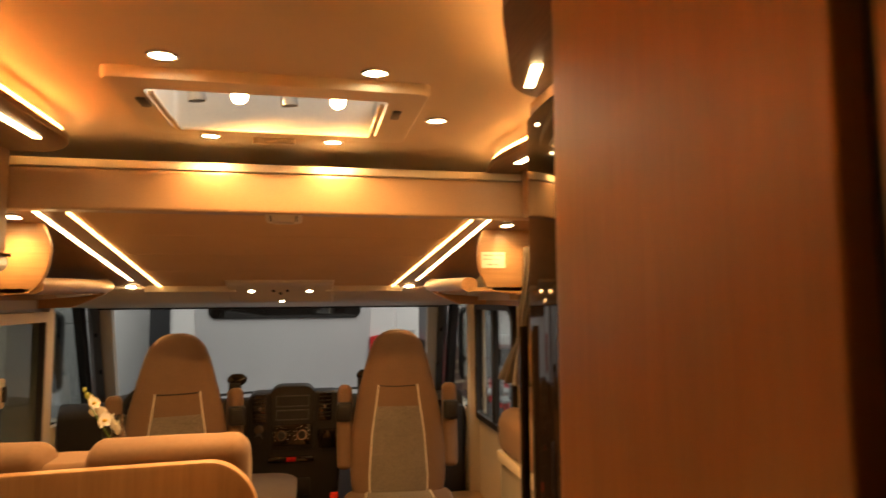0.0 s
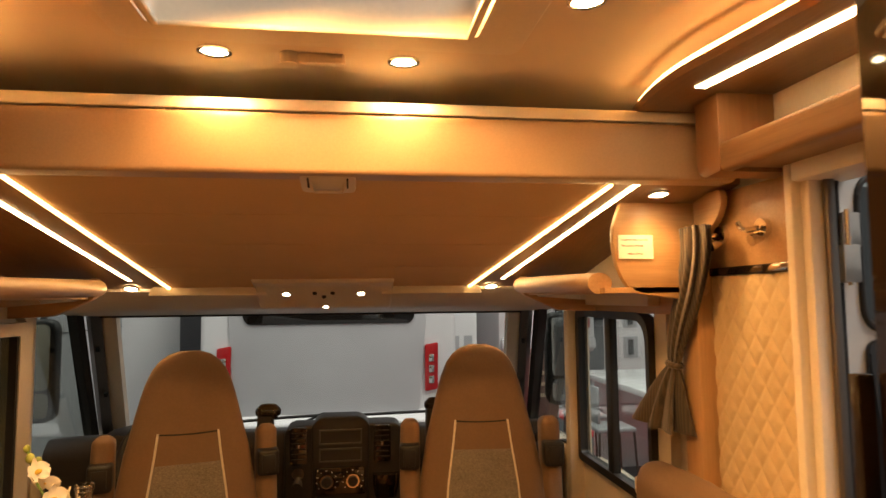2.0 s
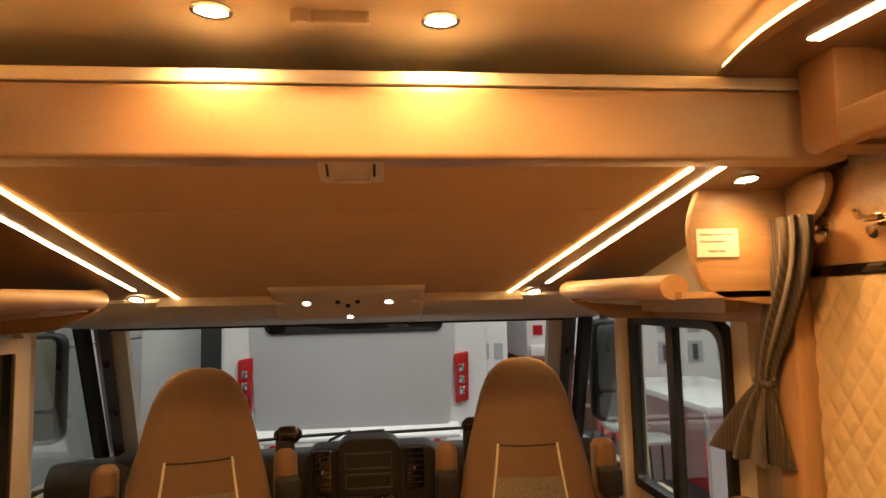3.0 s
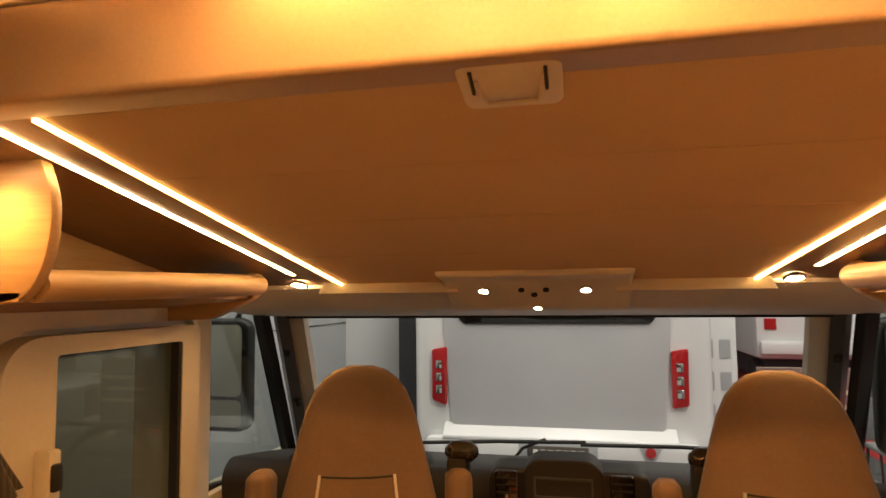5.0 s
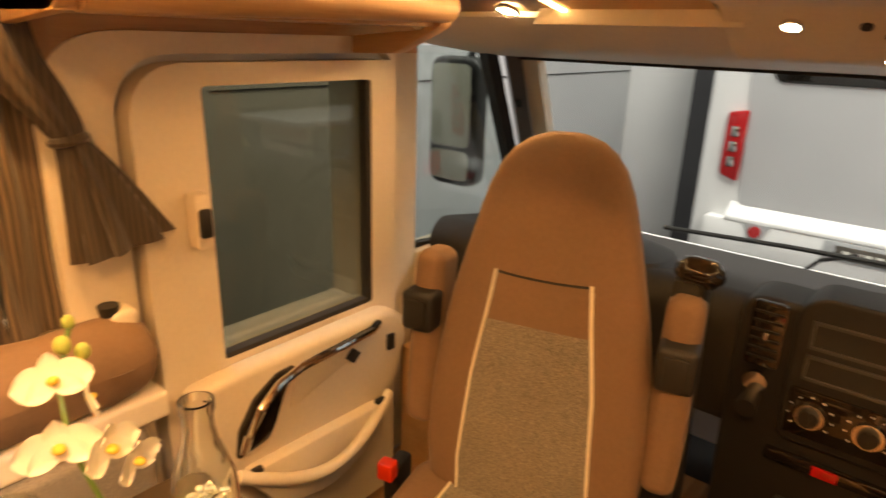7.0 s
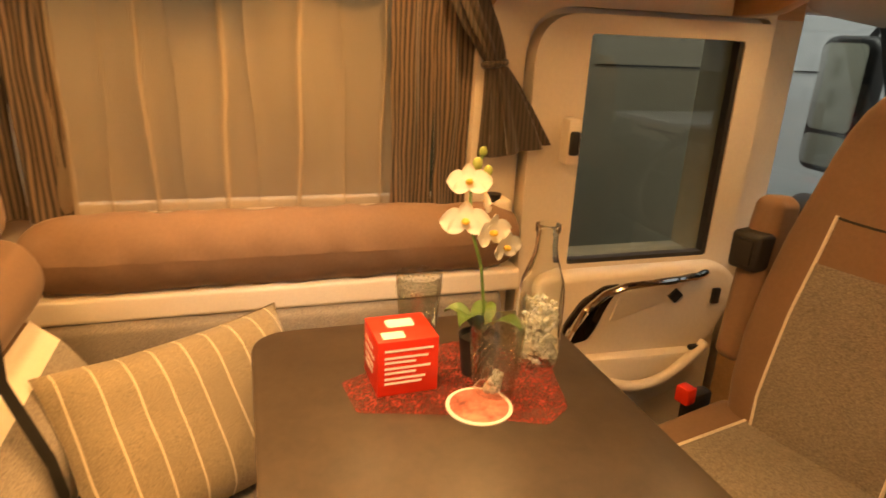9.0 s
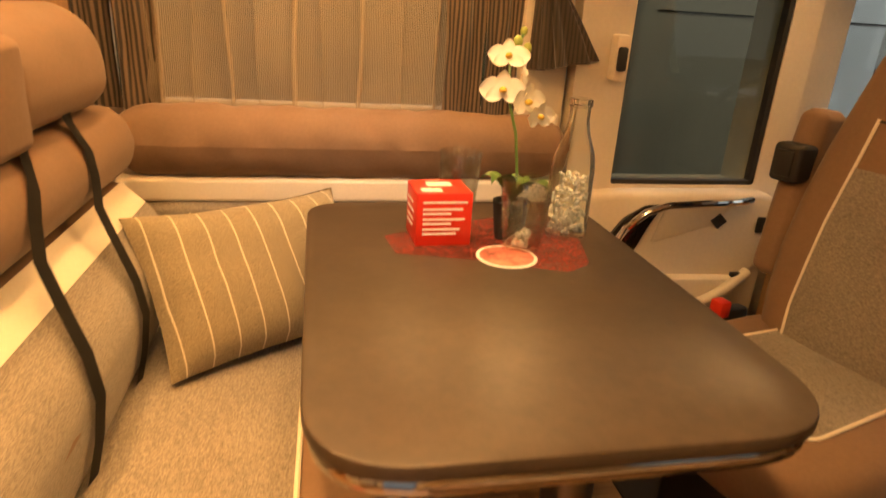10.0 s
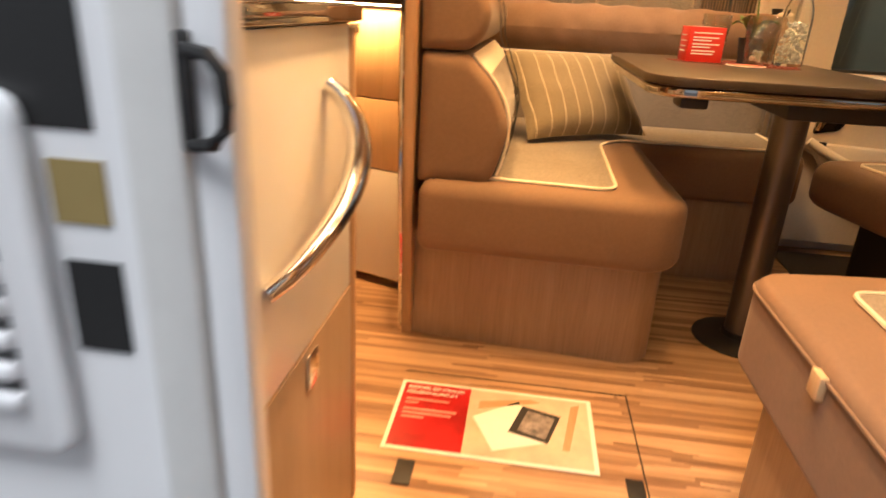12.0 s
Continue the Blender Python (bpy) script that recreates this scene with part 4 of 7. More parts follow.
# ---- right side over the entrance ----
def cove_board(edge, back, label="wooden roof-side board with shade in its colour and a lit edge"):
    """Roof-side board whose free edge (plan points) carries a lit line; back: the x of its wall side."""
    bm = B()
    pts = edge + [(back, edge[-1][1]), (back, edge[0][1])]
    slab(bm, pts if back < 0 else pts[::-1], "z", 1.868, 1.890, 0.003)
    structure("trim", bm, M["oak_shaded"], label)
    lo, hi = [], []
    bm = B()
    for i, p in enumerate(edge):
        a, b = Vector(edge[max(i - 1, 0)]), Vector(edge[min(i + 1, len(edge) - 1)])
        d = (b - a).normalized()
        n = Vector((d.y, -d.x)) * (1 if back > 0 else -1)
        q = Vector(p) + n * 0.014
        lo.append(bm.verts.new((q.x, q.y, 1.891)))
        hi.append(bm.verts.new((q.x, q.y, 1.907)))
    for i in range(len(edge) - 1):
        bm.faces.new((lo[i], lo[i + 1], hi[i + 1], hi[i]))
    bmesh.ops.solidify(bm, geom=bm.faces[:], thickness=0.005)
    single("strip_light", bm, M["cove"], "lit amber cove light above the roof-side board", "strip light", "strip lights")


right_edge = [(0.93, 1.35)] + rounded([(0.92, 1.36), (0.815, 2.03), (0.86, 2.28), (0.99, 2.29)], [0, 0.25, 0.05, 0], 8)
cove_board(right_edge, 1.15)
cove_board([(0.50, -0.3), (0.505, 0.90)] + rounded([(0.52, 0.95), (0.648, 1.29), (0.76, 1.345)], [0, 0.06, 0], 6), 1.15)
cove_board([(-0.505, -0.3)] + rounded([(-0.505, 1.0), (-0.505, 1.99), (-0.60, 2.12), (-0.72, 2.13)], [0, 0.12, 0.05, 0], 8), -1.10)
strip_light("strip_light", (0.985, 1.40, 1.865), (0.905, 2.02, 1.865), 0.026, M["strip"], "lit warm white bar light under the roof-side board")
strip_light("strip_light", (0.645, 1.12, 1.865), (0.675, 1.25, 1.865), 0.022, M["strip"], "lit warm white bar light under the roof-side board")
strip_light("strip_light", (-0.578, 0.4, 1.865), (-0.578, 1.93, 1.865), 0.02, M["strip"], "lit warm white bar light under the roof-side board")
over = thing("overhead_shelf", "open wooden shelf with white back above the entrance", "shelf")
part("bottom", boxed(0.975, 1.15, 0.98, 2.13, 1.70, 1.72, 0.006), M["locker_front"], over)
bm = B()
slab(bm, rounded([(0.965, 1.69), (1.0, 1.69), (1.0, 1.755), (0.965, 1.755)], 0.012), "y", 0.98, 2.10)
part("front_lip", bm, M["locker_front"], over)
bm = B()
slab(bm, rounded([(2.05, 1.868), (2.145, 1.868), (2.145, 1.70), (2.11, 1.685), (2.05, 1.69)], [0, 0, 0.03, 0.01, 0]), "x", 0.962, 1.15, 0.004)
part("end_board", bm, M["column"], over)
part("back", boxed(1.10, 1.15, 0.98, 2.05, 1.72, 1.868), M["cream"], over)
bm = B()
cyl(bm, (1.098, 1.72, 1.80), (1.101, 1.72, 1.80), 0.014)
part("grommet", bm, M["black"], over)

# hook board, quilted wall
board = thing("hook_board", "wooden wall board with chrome hooks", "coat rack")
part("board", boxed(1.135, 1.1495, 2.038, 2.44, 1.49, 1.69, 0.003), M["oak_x"], board)
part("rail", boxed(1.125, 1.1495, 2.038, 2.43, 1.468, 1.49, 0.003), M["gloss_black"], board)
part("rail_cap", boxed(1.12, 1.13, 2.04, 2.15, 1.47, 1.49, 0.003), M["chrome"], board)
for y in (2.15, 2.32):
    bm = B()
    cyl(bm, (1.120, y, 1.575), (1.136, y, 1.575), 0.024)
    tube(bm, [(1.115, y, 1.575), (1.085, y, 1.57), (1.07, y, 1.575), (1.062, y, 1.59)], 0.007, 8)
    cyl(bm, (1.122, y, 1.555), (1.095, y, 1.545), 0.012, 0.014)
    part("hook", bm, M["chrome"], board)
quilt = thing("quilted_panel", "cream diamond-quilted padded wall panel beside the entrance", "wall panel")
bm = B()


def quilted(u, v):
    y, z = 2.038 + 0.342 * u, 0.46 + 1.005 * v
    a, b = (y * 17 + z * 12.5), (y * 17 - z * 12.5)
    d = min(abs(a - round(a)), abs(b - round(b)))
    return Vector((1.135 - 0.0055 * min(1, d * 3.4) ** 0.6, y, z))


patch(bm, quilted, 110, 260)
part("padding", bm, M["quilt"], quilt)
part("backing", boxed(1.136, 1.149, 2.038, 2.38, 0.46, 1.466), M["quilt"], quilt)
structure("trim", boxed(1.085, 1.149, 2.382, 2.47, 0.4, 1.47, 0.006), M["oak_z"], "narrow wooden upright beside the quilted panel")
structure("trim", boxed(-1.10, -1.03, 2.447, 2.484, 0.5, 1.47, 0.006), M["oak_z"], "narrow wooden upright beside the dinette window")

# ---- roof window ----
hatch = thing("window_5", "large roof window with white perforated frame", "window", kind="structure")
bm = B()
o, i1 = rect(HX0 - 0.06, HX1 + 0.072, HY0 - 0.035, HY1 + 0.03, 0.03), rect(HX0 + 0.02, HX1 - 0.03, HY0 + 0.05, HY1 - 0.05, 0.02)
sets = [(o, 1.95), (o, 1.93), ([(p[0] * 0.985 + 0.0011, p[1] * 0.985 + 0.026) for p in o], 1.922), (i1, 1.922), (i1, 1.945), ([(p[0], p[1]) for p in rect(HX0 - 0.0 + 0.005, HX1 - 0.005, HY0 + 0.005, HY1 - 0.005, 0.03)], 2.085)]
rings = [[bm.verts.new((*p, z)) for p in pts] for pts, z in sets]
for a, b in zip(rings, rings[1:]):
    for k in range(len(a)):
        bm.faces.new((a[k], a[(k + 1) % len(a)], b[(k + 1) % len(a)], b[k]))
bmesh.ops.recalc_face_normals(bm, faces=bm.faces[:])
part("window_frame", bm, M["cream"], hatch)
bm = B()
for k in range(26):
    x = HX0 + 0.05 + k * (HX1 - HX0 - 0.1) / 25
    cyl(bm, (x, HY1 - 0.012, 2.06), (x, HY1 - 0.016, 2.06), 0.003, n=8)
part("perforation", bm, M["black"], hatch)
for x0, x1, y0, y1 in ((HX0 + 0.03, HX0 + 0.045, HY0 + 0.06, HY1 - 0.06), (HX1 - 0.055, HX1 - 0.04, HY0 + 0.06, HY1 - 0.06), (HX0 + 0.03, HX1 - 0.04, HY1 - 0.066, HY1 - 0.054)):
    part("blind_rail", boxed(x0, x1, y0, y1, 1.912, 1.923, 0.003), M["cream"], hatch)
for x in (HX0 - 0.002, HX1 + 0.002):
    part("blind_clip", boxed(x - 0.012, x + 0.012, HY0 + 0.12, HY0 + 0.19, 1.915, 1.924, 0.003), M["trim_grey"], hatch)
bm = B()
patch(bm, lambda u, v: Vector((HX0 - 0.02 + (HX1 - HX0 + 0.04) * u, HY0 - 0.02 + (HY1 - HY0 + 0.04) * v, 2.10 + 0.07 * math.sin(math.pi * u) ** 0.4 * math.sin(math.pi * v) ** 0.4 + 0.006 * noise.noise(Vector((u * 14, v * 9, 2.0))))), 60, 40)
p = part("pane", bm, M["dome"], hatch, "blue-tinted wrinkled dome pane")
p.visible_shadow = False
bm = B()
slab(bm, rect(0.0, 0.14, 2.13, 2.15, 0.008), "z", 1.928, 1.952, 0.004)
cyl(bm, (0.02, 2.14, 1.925), (0.02, 2.14, 1.95), 0.02)
part("window_latch", bm, M["cream"], hatch)
for x, lit in ((-0.16, False), (-0.04, True), (0.10, False), (0.24, True)):
    sp = thing("track_spot", "small brushed metal spotlight hanging under the roof pane" + (", lit" if lit else ""), "light", "roof spots")
    bm = B()
    d = Vector((0.1, -0.75, -0.6)).normalized() if lit else Vector((0.1, 0.15, -1)).normalized()
    c = Vector((x + 0.03, 1.82, 2.0))
    cyl(bm, c - d * 0.03, c + d * 0.03, 0.022, 0.026)
    cyl(bm, c, (x + 0.03, 1.83, 2.10), 0.007, n=10)
    part("housing", bm, M["nickel"], sp)
    bm = B()
    cyl(bm, c + d * 0.0301, c + d * 0.032, 0.023)
    part("lens", bm, M["spot"] if lit else M["black"], sp)
    if lit:
        lamp("roof_spot_glow", "SPOT", 15.0, look(c + d * 0.05, c + d + Vector((0, 0.9, 0))), size=0.02, spot=160)

# ---- black fronted fridge tower, wood column, left locker ----
def fridge_front(y, z):
    """The bulging glossy front of the fridge."""
    q = 1.38 - y
    return Vector((0.716 - 0.14 * q + 0.45 * q * q + 0.0015 * noise.noise(Vector((y * 3, z * 3, 0.4))), y, z))


tower = thing("fridge", "tall fridge with glossy black front in a wooden surround", "fridge")
bm = B()
box(bm, 0.815, 1.149, 0.795, 1.345, 0.865, 1.866, 0.004)
part("cabinet", bm, M["white"], tower)
bm = B()
patch(bm, lambda u, v: fridge_front(0.795 + 0.595 * u, 0.87 + 0.96 * v), 32, 40)
bmesh.ops.solidify(bm, geom=bm.faces[:], thickness=-0.02)
part("door", bm, M["black_glass"], tower, "glossy black glass door")
part("door_edge", boxed(0.690, 0.712, 1.388, 1.402, 0.865, 1.33, 0.003), M["gloss_black"], tower)
part("top_board", boxed(0.715, 0.75, 0.795, 1.36, 1.832, 1.866, 0.003), M["oak_y"], tower)

column = thing("wardrobe", "rounded wooden wardrobe corner beside the aisle", "wardrobe")
bm = B()
slab(bm, rounded([(0.53, 0.285), (0.53, 0.79), (1.15, 0.79), (1.15, 0.285)], [0.004, 0.05, 0, 0], 12)[::-1], "z", 0.0, 1.866)
part("corner_panel", bm, M["column"], column)
part("door_gap", boxed(0.556, 1.15, 0.262, 0.2845, 0.0, 1.866), M["rubber"], column)
part("door", boxed(0.538, 1.15, -1.2, 0.2615, 0.0, 1.866, 0.004), M["column"], column)

locker = thing("overhead_locker", "wooden overhead locker with dark handle above the dinette", "cabinet")
part("body", boxed(-1.10, -0.725, 0.30, 2.085, 1.52, 1.868, 0.01), M["oak_y"], locker)
for y0, y1 in ((0.31, 1.18), (1.19, 2.07)):
    bm = B()
    box(bm, -0.725, -0.705, y0, y1, 1.545, 1.86, 0.008)
    d = part("door", bm, M["locker_front"], locker)
    bm = B()
    yc = y1 - 0.16
    box(bm, -0.705, -0.685, yc - 0.06, yc + 0.06, 1.575, 1.60, 0.006)
    part("handle", bm, M["gloss_black"], d, "dark glossy handle")
bm = B()
slab(bm, rounded([(-1.10, 1.535), (-0.71, 1.535), (-0.705, 1.50), (-0.74, 1.475), (-1.10, 1.475)], [0, 0.01, 0.02, 0.02, 0]), "y", 0.30, 2.09, 0.004)
part("light_pelmet", bm, M["white"], locker, "white underside pelmet")
part("dark_line", boxed(-0.712, -0.70, 0.30, 2.088, 1.532, 1.542), M["gloss_black"], locker)

# ---- exterior ----
structure("ground", boxed(-40, 40, -40, 60, -0.60, -0.5), M["carpet"], "grey hall carpet")
structure("road", boxed(2.15, 2.75, 3.0, 30, -0.504, -0.496), M["red_carpet"], "red carpet runner in the hall")
structure("road", boxed(3.4, 4.6, 3.0, 30, -0.504, -0.496), M["red_carpet"], "red carpet runner in the hall")

# ---- dinette: corner sofa ----
sofa = thing("corner_sofa", "brown suede corner sofa with grey woven inlays and cream piping", "sofa")
bm = B()
slab(bm, rounded([(-0.75, 1.385), (0.0, 1.385), (0.050, 1.97), (0.0, 2.03), (-0.62, 2.03), (-0.62, 2.55), (-1.09, 2.55), (-1.09, 1.385)], [0, 0.0, 0.09, 0.05, 0.02, 0.02, 0, 0], 8), "z", 0.0, 0.30)
part("plinth", bm, M["plinth"], sofa, "wood veneer plinth")
bm = B()
slab(bm, rounded([(-1.08, 1.405), (0.115, 1.405), (0.135, 1.98), (0.08, 2.045), (-0.57, 2.03), (-0.59, 2.56), (-1.08, 2.56)], [0, 0.03, 0.10, 0.05, 0.05, 0.05, 0], 10), "z", 0.285, 0.463, 0.035, 5)
for v in bm.verts:
    if v.co.z > 0.45:
        v.co.z += 0.006 * noise.noise(v.co * 5)
part("seat_cushion", bm, M["leather"], sofa)
inlay = rounded([(-1.0, 1.50), (0.04, 1.55), (0.06, 1.875), (-0.50, 1.885), (-0.60, 1.95), (-0.62, 2.50), (-1.0, 2.50)], [0.02, 0.01, 0.06, 0.05, 0.05, 0.04, 0.02], 8)
bm = B()
slab(bm, inlay, "z", 0.455, 0.4675, 0.002)
part("seat_inlay", bm, M["grey"], sofa, "grey woven seat inlay")
bm = B()
tube(bm, [(p[0], p[1], 0.4675) for p in inlay], 0.0048, 6, closed=True)
part("piping", bm, M["piping"], sofa, "cream piping")


def bun(bm, prof, x0, x1, r, wrinkle=0.0, seed=0.0, n=8, mid=10):
    """A stuffed body of side profile prof (y, z) running along x, its two ends rounded over r."""
    cy, cz = sum(p[0] for p in prof) / len(prof), sum(p[1] for p in prof) / len(prof)
    h = min(max(p[0] for p in prof) - cy, max(p[1] for p in prof) - cz)
    steps = [(x0 + r * (1 - math.sin(a)), 1 - r / h * (1 - math.cos(a)) * 0.9) for a in np.linspace(0, math.pi / 2, n)[::-1]]
    steps = steps + [(x, 1.0) for x in np.linspace(x0 + r, x1 - r, mid)[1:-1]] + [(x0 + x1 - x, f) for x, f in steps[::-1]]
    rings = []
    for x, f in steps:
        ring = []
        for y, z in prof:
            d = wrinkle * (noise.noise(Vector((x * 7 + seed, y * 11, z * 11))) + 0.5 * noise.noise(Vector((x * 19, y * 25 + seed, z * 25))))
            ring.append(bm.verts.new((x, cy + (y - cy) * f + d, cz + (z - cz) * f + d * 0.5)))
        rings.append(ring)
    k = len(prof)
    for a, b in zip(rings, rings[1:]):
        for i in range(k):
            bm.faces.new((a[i], a[(i + 1) % k], b[(i + 1) % k], b[i]))
    bm.faces.new(rings[0][::-1])
    bm.faces.new(rings[-1])
    bmesh.ops.recalc_face_normals(bm, faces=bm.faces[:])


BACK = [(0.455, 1.567), (0.50, 1.583), (0.55, 1.594), (0.60, 1.597), (0.65, 1.584), (0.70, 1.553), (0.752, 1.500)]


def face_y(z):
    """The front of the rear backrest."""
    return float(np.interp(z, [p[0] for p in BACK], [p[1] for p in BACK]))


bm = B()
bun(bm, rounded([(1.394, 0.453), (1.567, 0.453), (1.596, 0.53), (1.610, 0.60), (1.566, 0.69), (1.500, 0.757), (1.394, 0.757)], [0.015, 0.03, 0.05, 0.06, 0.05, 0.015, 0.015], 6), -0.80, 0.078, 0.026, 0.002, 1.0)
part("backrest", bm, M["leather"], sofa)
X0, X1 = -0.78, 0.040
bm = B()
patch(bm, lambda u, v: Vector((X0 + (X1 - X0) * u, face_y(0.475 + 0.235 * v) + 0.010, 0.475 + 0.235 * v)), 20, 18)
part("back_inlay", bm, M["grey"], sofa, "grey woven back inlay")
bm = B()
patch(bm, lambda u, v: Vector((X0 + (X1 - X0) * u, face_y(0.71 + 0.045 * v) + 0.011, 0.71 + 0.045 * v)), 20, 8)
part("back_band", bm, M["cream_leather"], sofa, "cream leather band")
bm = B()
tube(bm, [(X1, face_y(z) + 0.010, z) for z in np.linspace(0.475, 0.75, 16)], 0.0045, 6)
part("piping", bm, M["piping"], sofa)
bm = B()
bun(bm, rounded([(1.392, 0.760), (1.500, 0.760), (1.542, 0.80), (1.548, 0.862), (1.505, 0.912), (1.392, 0.908)], [0.01, 0.02, 0.04, 0.04, 0.03, 0.012], 6), -0.80, 0.078, 0.028, 0.003, 4.0)
part("shoulder_roll", bm, M["leather"], sofa)
for x0, x1, sd in ((-0.262, 0.070, 1.0), (-0.72, -0.330, 5.0)):
    bm = B()
    bun(bm, rounded([(1.394, 0.913), (1.495, 0.915), (1.534, 0.955), (1.530, 1.03), (1.50, 1.085), (1.445, 1.106), (1.392, 1.085)], [0.012, 0.03, 0.04, 0.05, 0.05, 0.05, 0.03], 6), x0, x1, 0.035, 0.003, sd)
    part("headrest", bm, M["leather"], sofa)
bm = B()
pad(bm, (0.13, 0.128, 0.15), 0.016, Matrix.Translation((-0.296, 1.468, 0.985)), 0.004, 0.002, 3.0, 5)
part("belt_cover", bm, M["leather"], sofa)
# wall side: bolster, cream band, grey back
bm = B()


def bolster(u, v):
    a = 2 * math.pi * v
    y = 1.44 + 1.125 * u
    e = max(0.0, 1 - abs(2 * u - 1) ** 14) ** 0.5
    r = 0.088 * (0.25 + 0.75 * e) + 0.006 * noise.noise(Vector((y * 18 + math.cos(a) * 0.7, math.sin(a) * 1.5, 1.0))) + 0.0035 * math.sin(y * 48 + a * 2.2 + 2.5 * noise.noise(Vector((y * 6, a, 0.0)))) * max(0.0, noise.noise(Vector((y * 4, 3.0, 1.0))) + 0.5)
    return Vector((-1.0 + r * 0.85 * math.cos(a), y, 0.80 + r * math.sin(a)))


patch(bm, bolster, 150, 32)
part("bolster", bm, M["leather"], sofa, "brown padded bolster roll")
bm = B()
slab(bm, rounded([(-1.09, 0.66), (-0.945, 0.66), (-0.945, 0.718), (-1.09, 0.718)], [0, 0.012, 0.012, 0]), "y", 1.45, 2.56)
part("back_band", bm, M["cream_leather"], sofa, "cream leather band")
bm = B()
pad(bm, (0.12, 1.06, 0.22), 0.03, Matrix.Translation((-1.0, 1.99, 0.555)), 0.01, 0.004, 9.0, 12)
part("wall_back", bm, M["grey"], sofa, "grey woven wall cushion")
bm = B()
box(bm, -1.06, -0.985, 2.495, 2.545, 0.83, 0.893, 0.012, 3)
part("bracket", bm, M["cream"], sofa, "cream plastic bracket")
bm = B()
cyl(bm, (-1.01, 2.50, 0.885), (-1.01, 2.50, 0.905), 0.017, 0.02)
part("bracket_knob", bm, M["black"], sofa, "black bracket knob")
# thin wooden end board behind the backrest, with chrome strip
bm = B()
slab(bm, rounded([(-0.02, 0.0), (0.012, 0.0), (0.070, 0.45), (0.092, 0.75), (0.094, 1.0), (0.03, 1.062), (-0.82, 1.05), (-0.82, 0.0)], [0, 0, 0.1, 0.2, 0.12, 0.09, 0, 0], 8), "y", 1.355, 1.385, 0.006)
endb = single("partition", bm, M["oak_z"], "rounded wooden partition behind the sofa", "partition")
bm = B()
tube(bm, [(0.016, 1.355, 0.01), (0.045, 1.355, 0.25), (0.074, 1.355, 0.45), (0.089, 1.355, 0.70), (0.092, 1.355, 0.84), (0.090, 1.355, 0.95)], 0.006, 8)
part("edge_strip", bm, M["chrome"], endb, "chrome edge strip")


def strap(pts, w=0.045, mt="rubber"):
    bm = B()
    pts = [Vector(p) for p in pts]
    L = []
    for i, p in enumerate(pts):
        d = (pts[min(i + 1, len(pts) - 1)] - pts[max(i - 1, 0)]).normalized()
        s = d.cross(Vector((0.1, 1, 0.1))).normalized() * w / 2
        L.append((bm.verts.new(p - s), bm.verts.new(p + s)))
    for a, b in zip(L, L[1:]):
        bm.faces.new((a[0], a[1], b[1], b[0]))
    bmesh.ops.solidify(bm, geom=bm.faces[:], thickness=0.002)
    return bm


BELT = [(0.95, 1.505), (0.92, 1.512), (0.875, 1.542), (0.835, 1.552), (0.785, 1.556), (0.72, 1.582), (0.66, 1.606), (0.60, 1.618), (0.54, 1.612), (0.475, 1.598)]
for xs in ((-0.358, -0.354, -0.300, -0.262, -0.246, -0.229, -0.216, -0.206, -0.198, -0.19), (-0.545, -0.537, -0.520, -0.505, -0.490, -0.478, -0.468, -0.460, -0.452, -0.445)):
    single("seat_belt", strap([(x, y, z) for x, (z, y) in zip(xs, BELT)], 0.032), M["rubber"], "black webbing seat belt over the sofa backrest", "seat belt", "sofa belts")

# pillow leaning in the corner
bm = B()


def pillow_pt(u, v, side):
    x, y = 2 * u - 1, 2 * v - 1
    t = 0.062 * max(0.0, (1 - x ** 4) * (1 - y ** 4)) ** 0.6
    pinch = 1 - 0.07 * (1 - abs(x) ** 3 * 0 - y * y) * abs(x) ** 3
    return Vector((side * t + 0.006 * noise.noise(Vector((x * 2, y * 2.5, side))), x * 0.228 * (1 - 0.06 * (1 - y * y)), y * 0.163 * (1 - 0.08 * (1 - x * x))))


for side in (-1, 1):
    patch(bm, lambda u, v: pillow_pt(u, v, side), 26, 20)
bmesh.ops.remove_doubles(bm, verts=bm.verts[:], dist=0.0008)
bmesh.ops.recalc_face_normals(bm, faces=bm.faces[:])
pil = single("pillow", bm, M["pillow"], "beige striped scatter pillow leaning on the sofa", "pillow")
pw, ph = Vector((-0.507, 0.862, 0.0)), Vector((-0.62, -0.20, 0.76)).normalized()
ph = (ph - pw * ph.dot(pw)).normalized()
pn = pw.cross(ph)
bm = B()
lathe(bm, [(0, 0.004), (0.010, 0.003), (0.013, 0.0), (0.010, -0.004), (0, -0.005)], (0, 0, 0), 14)
bmesh.ops.transform(bm, matrix=Matrix.Translation((-0.058, 0.0, 0.02)) @ Matrix.Rotation(radians(90), 4, "Y"), verts=bm.verts[:])
part("button", bm, M["pillow"], pil)
pil.matrix_world = Matrix(((pn.x, pw.x, ph.x, -0.625), (pn.y, pw.y, ph.y, 1.80), (pn.z, pw.z, ph.z, 0.605), (0, 0, 0, 1)))

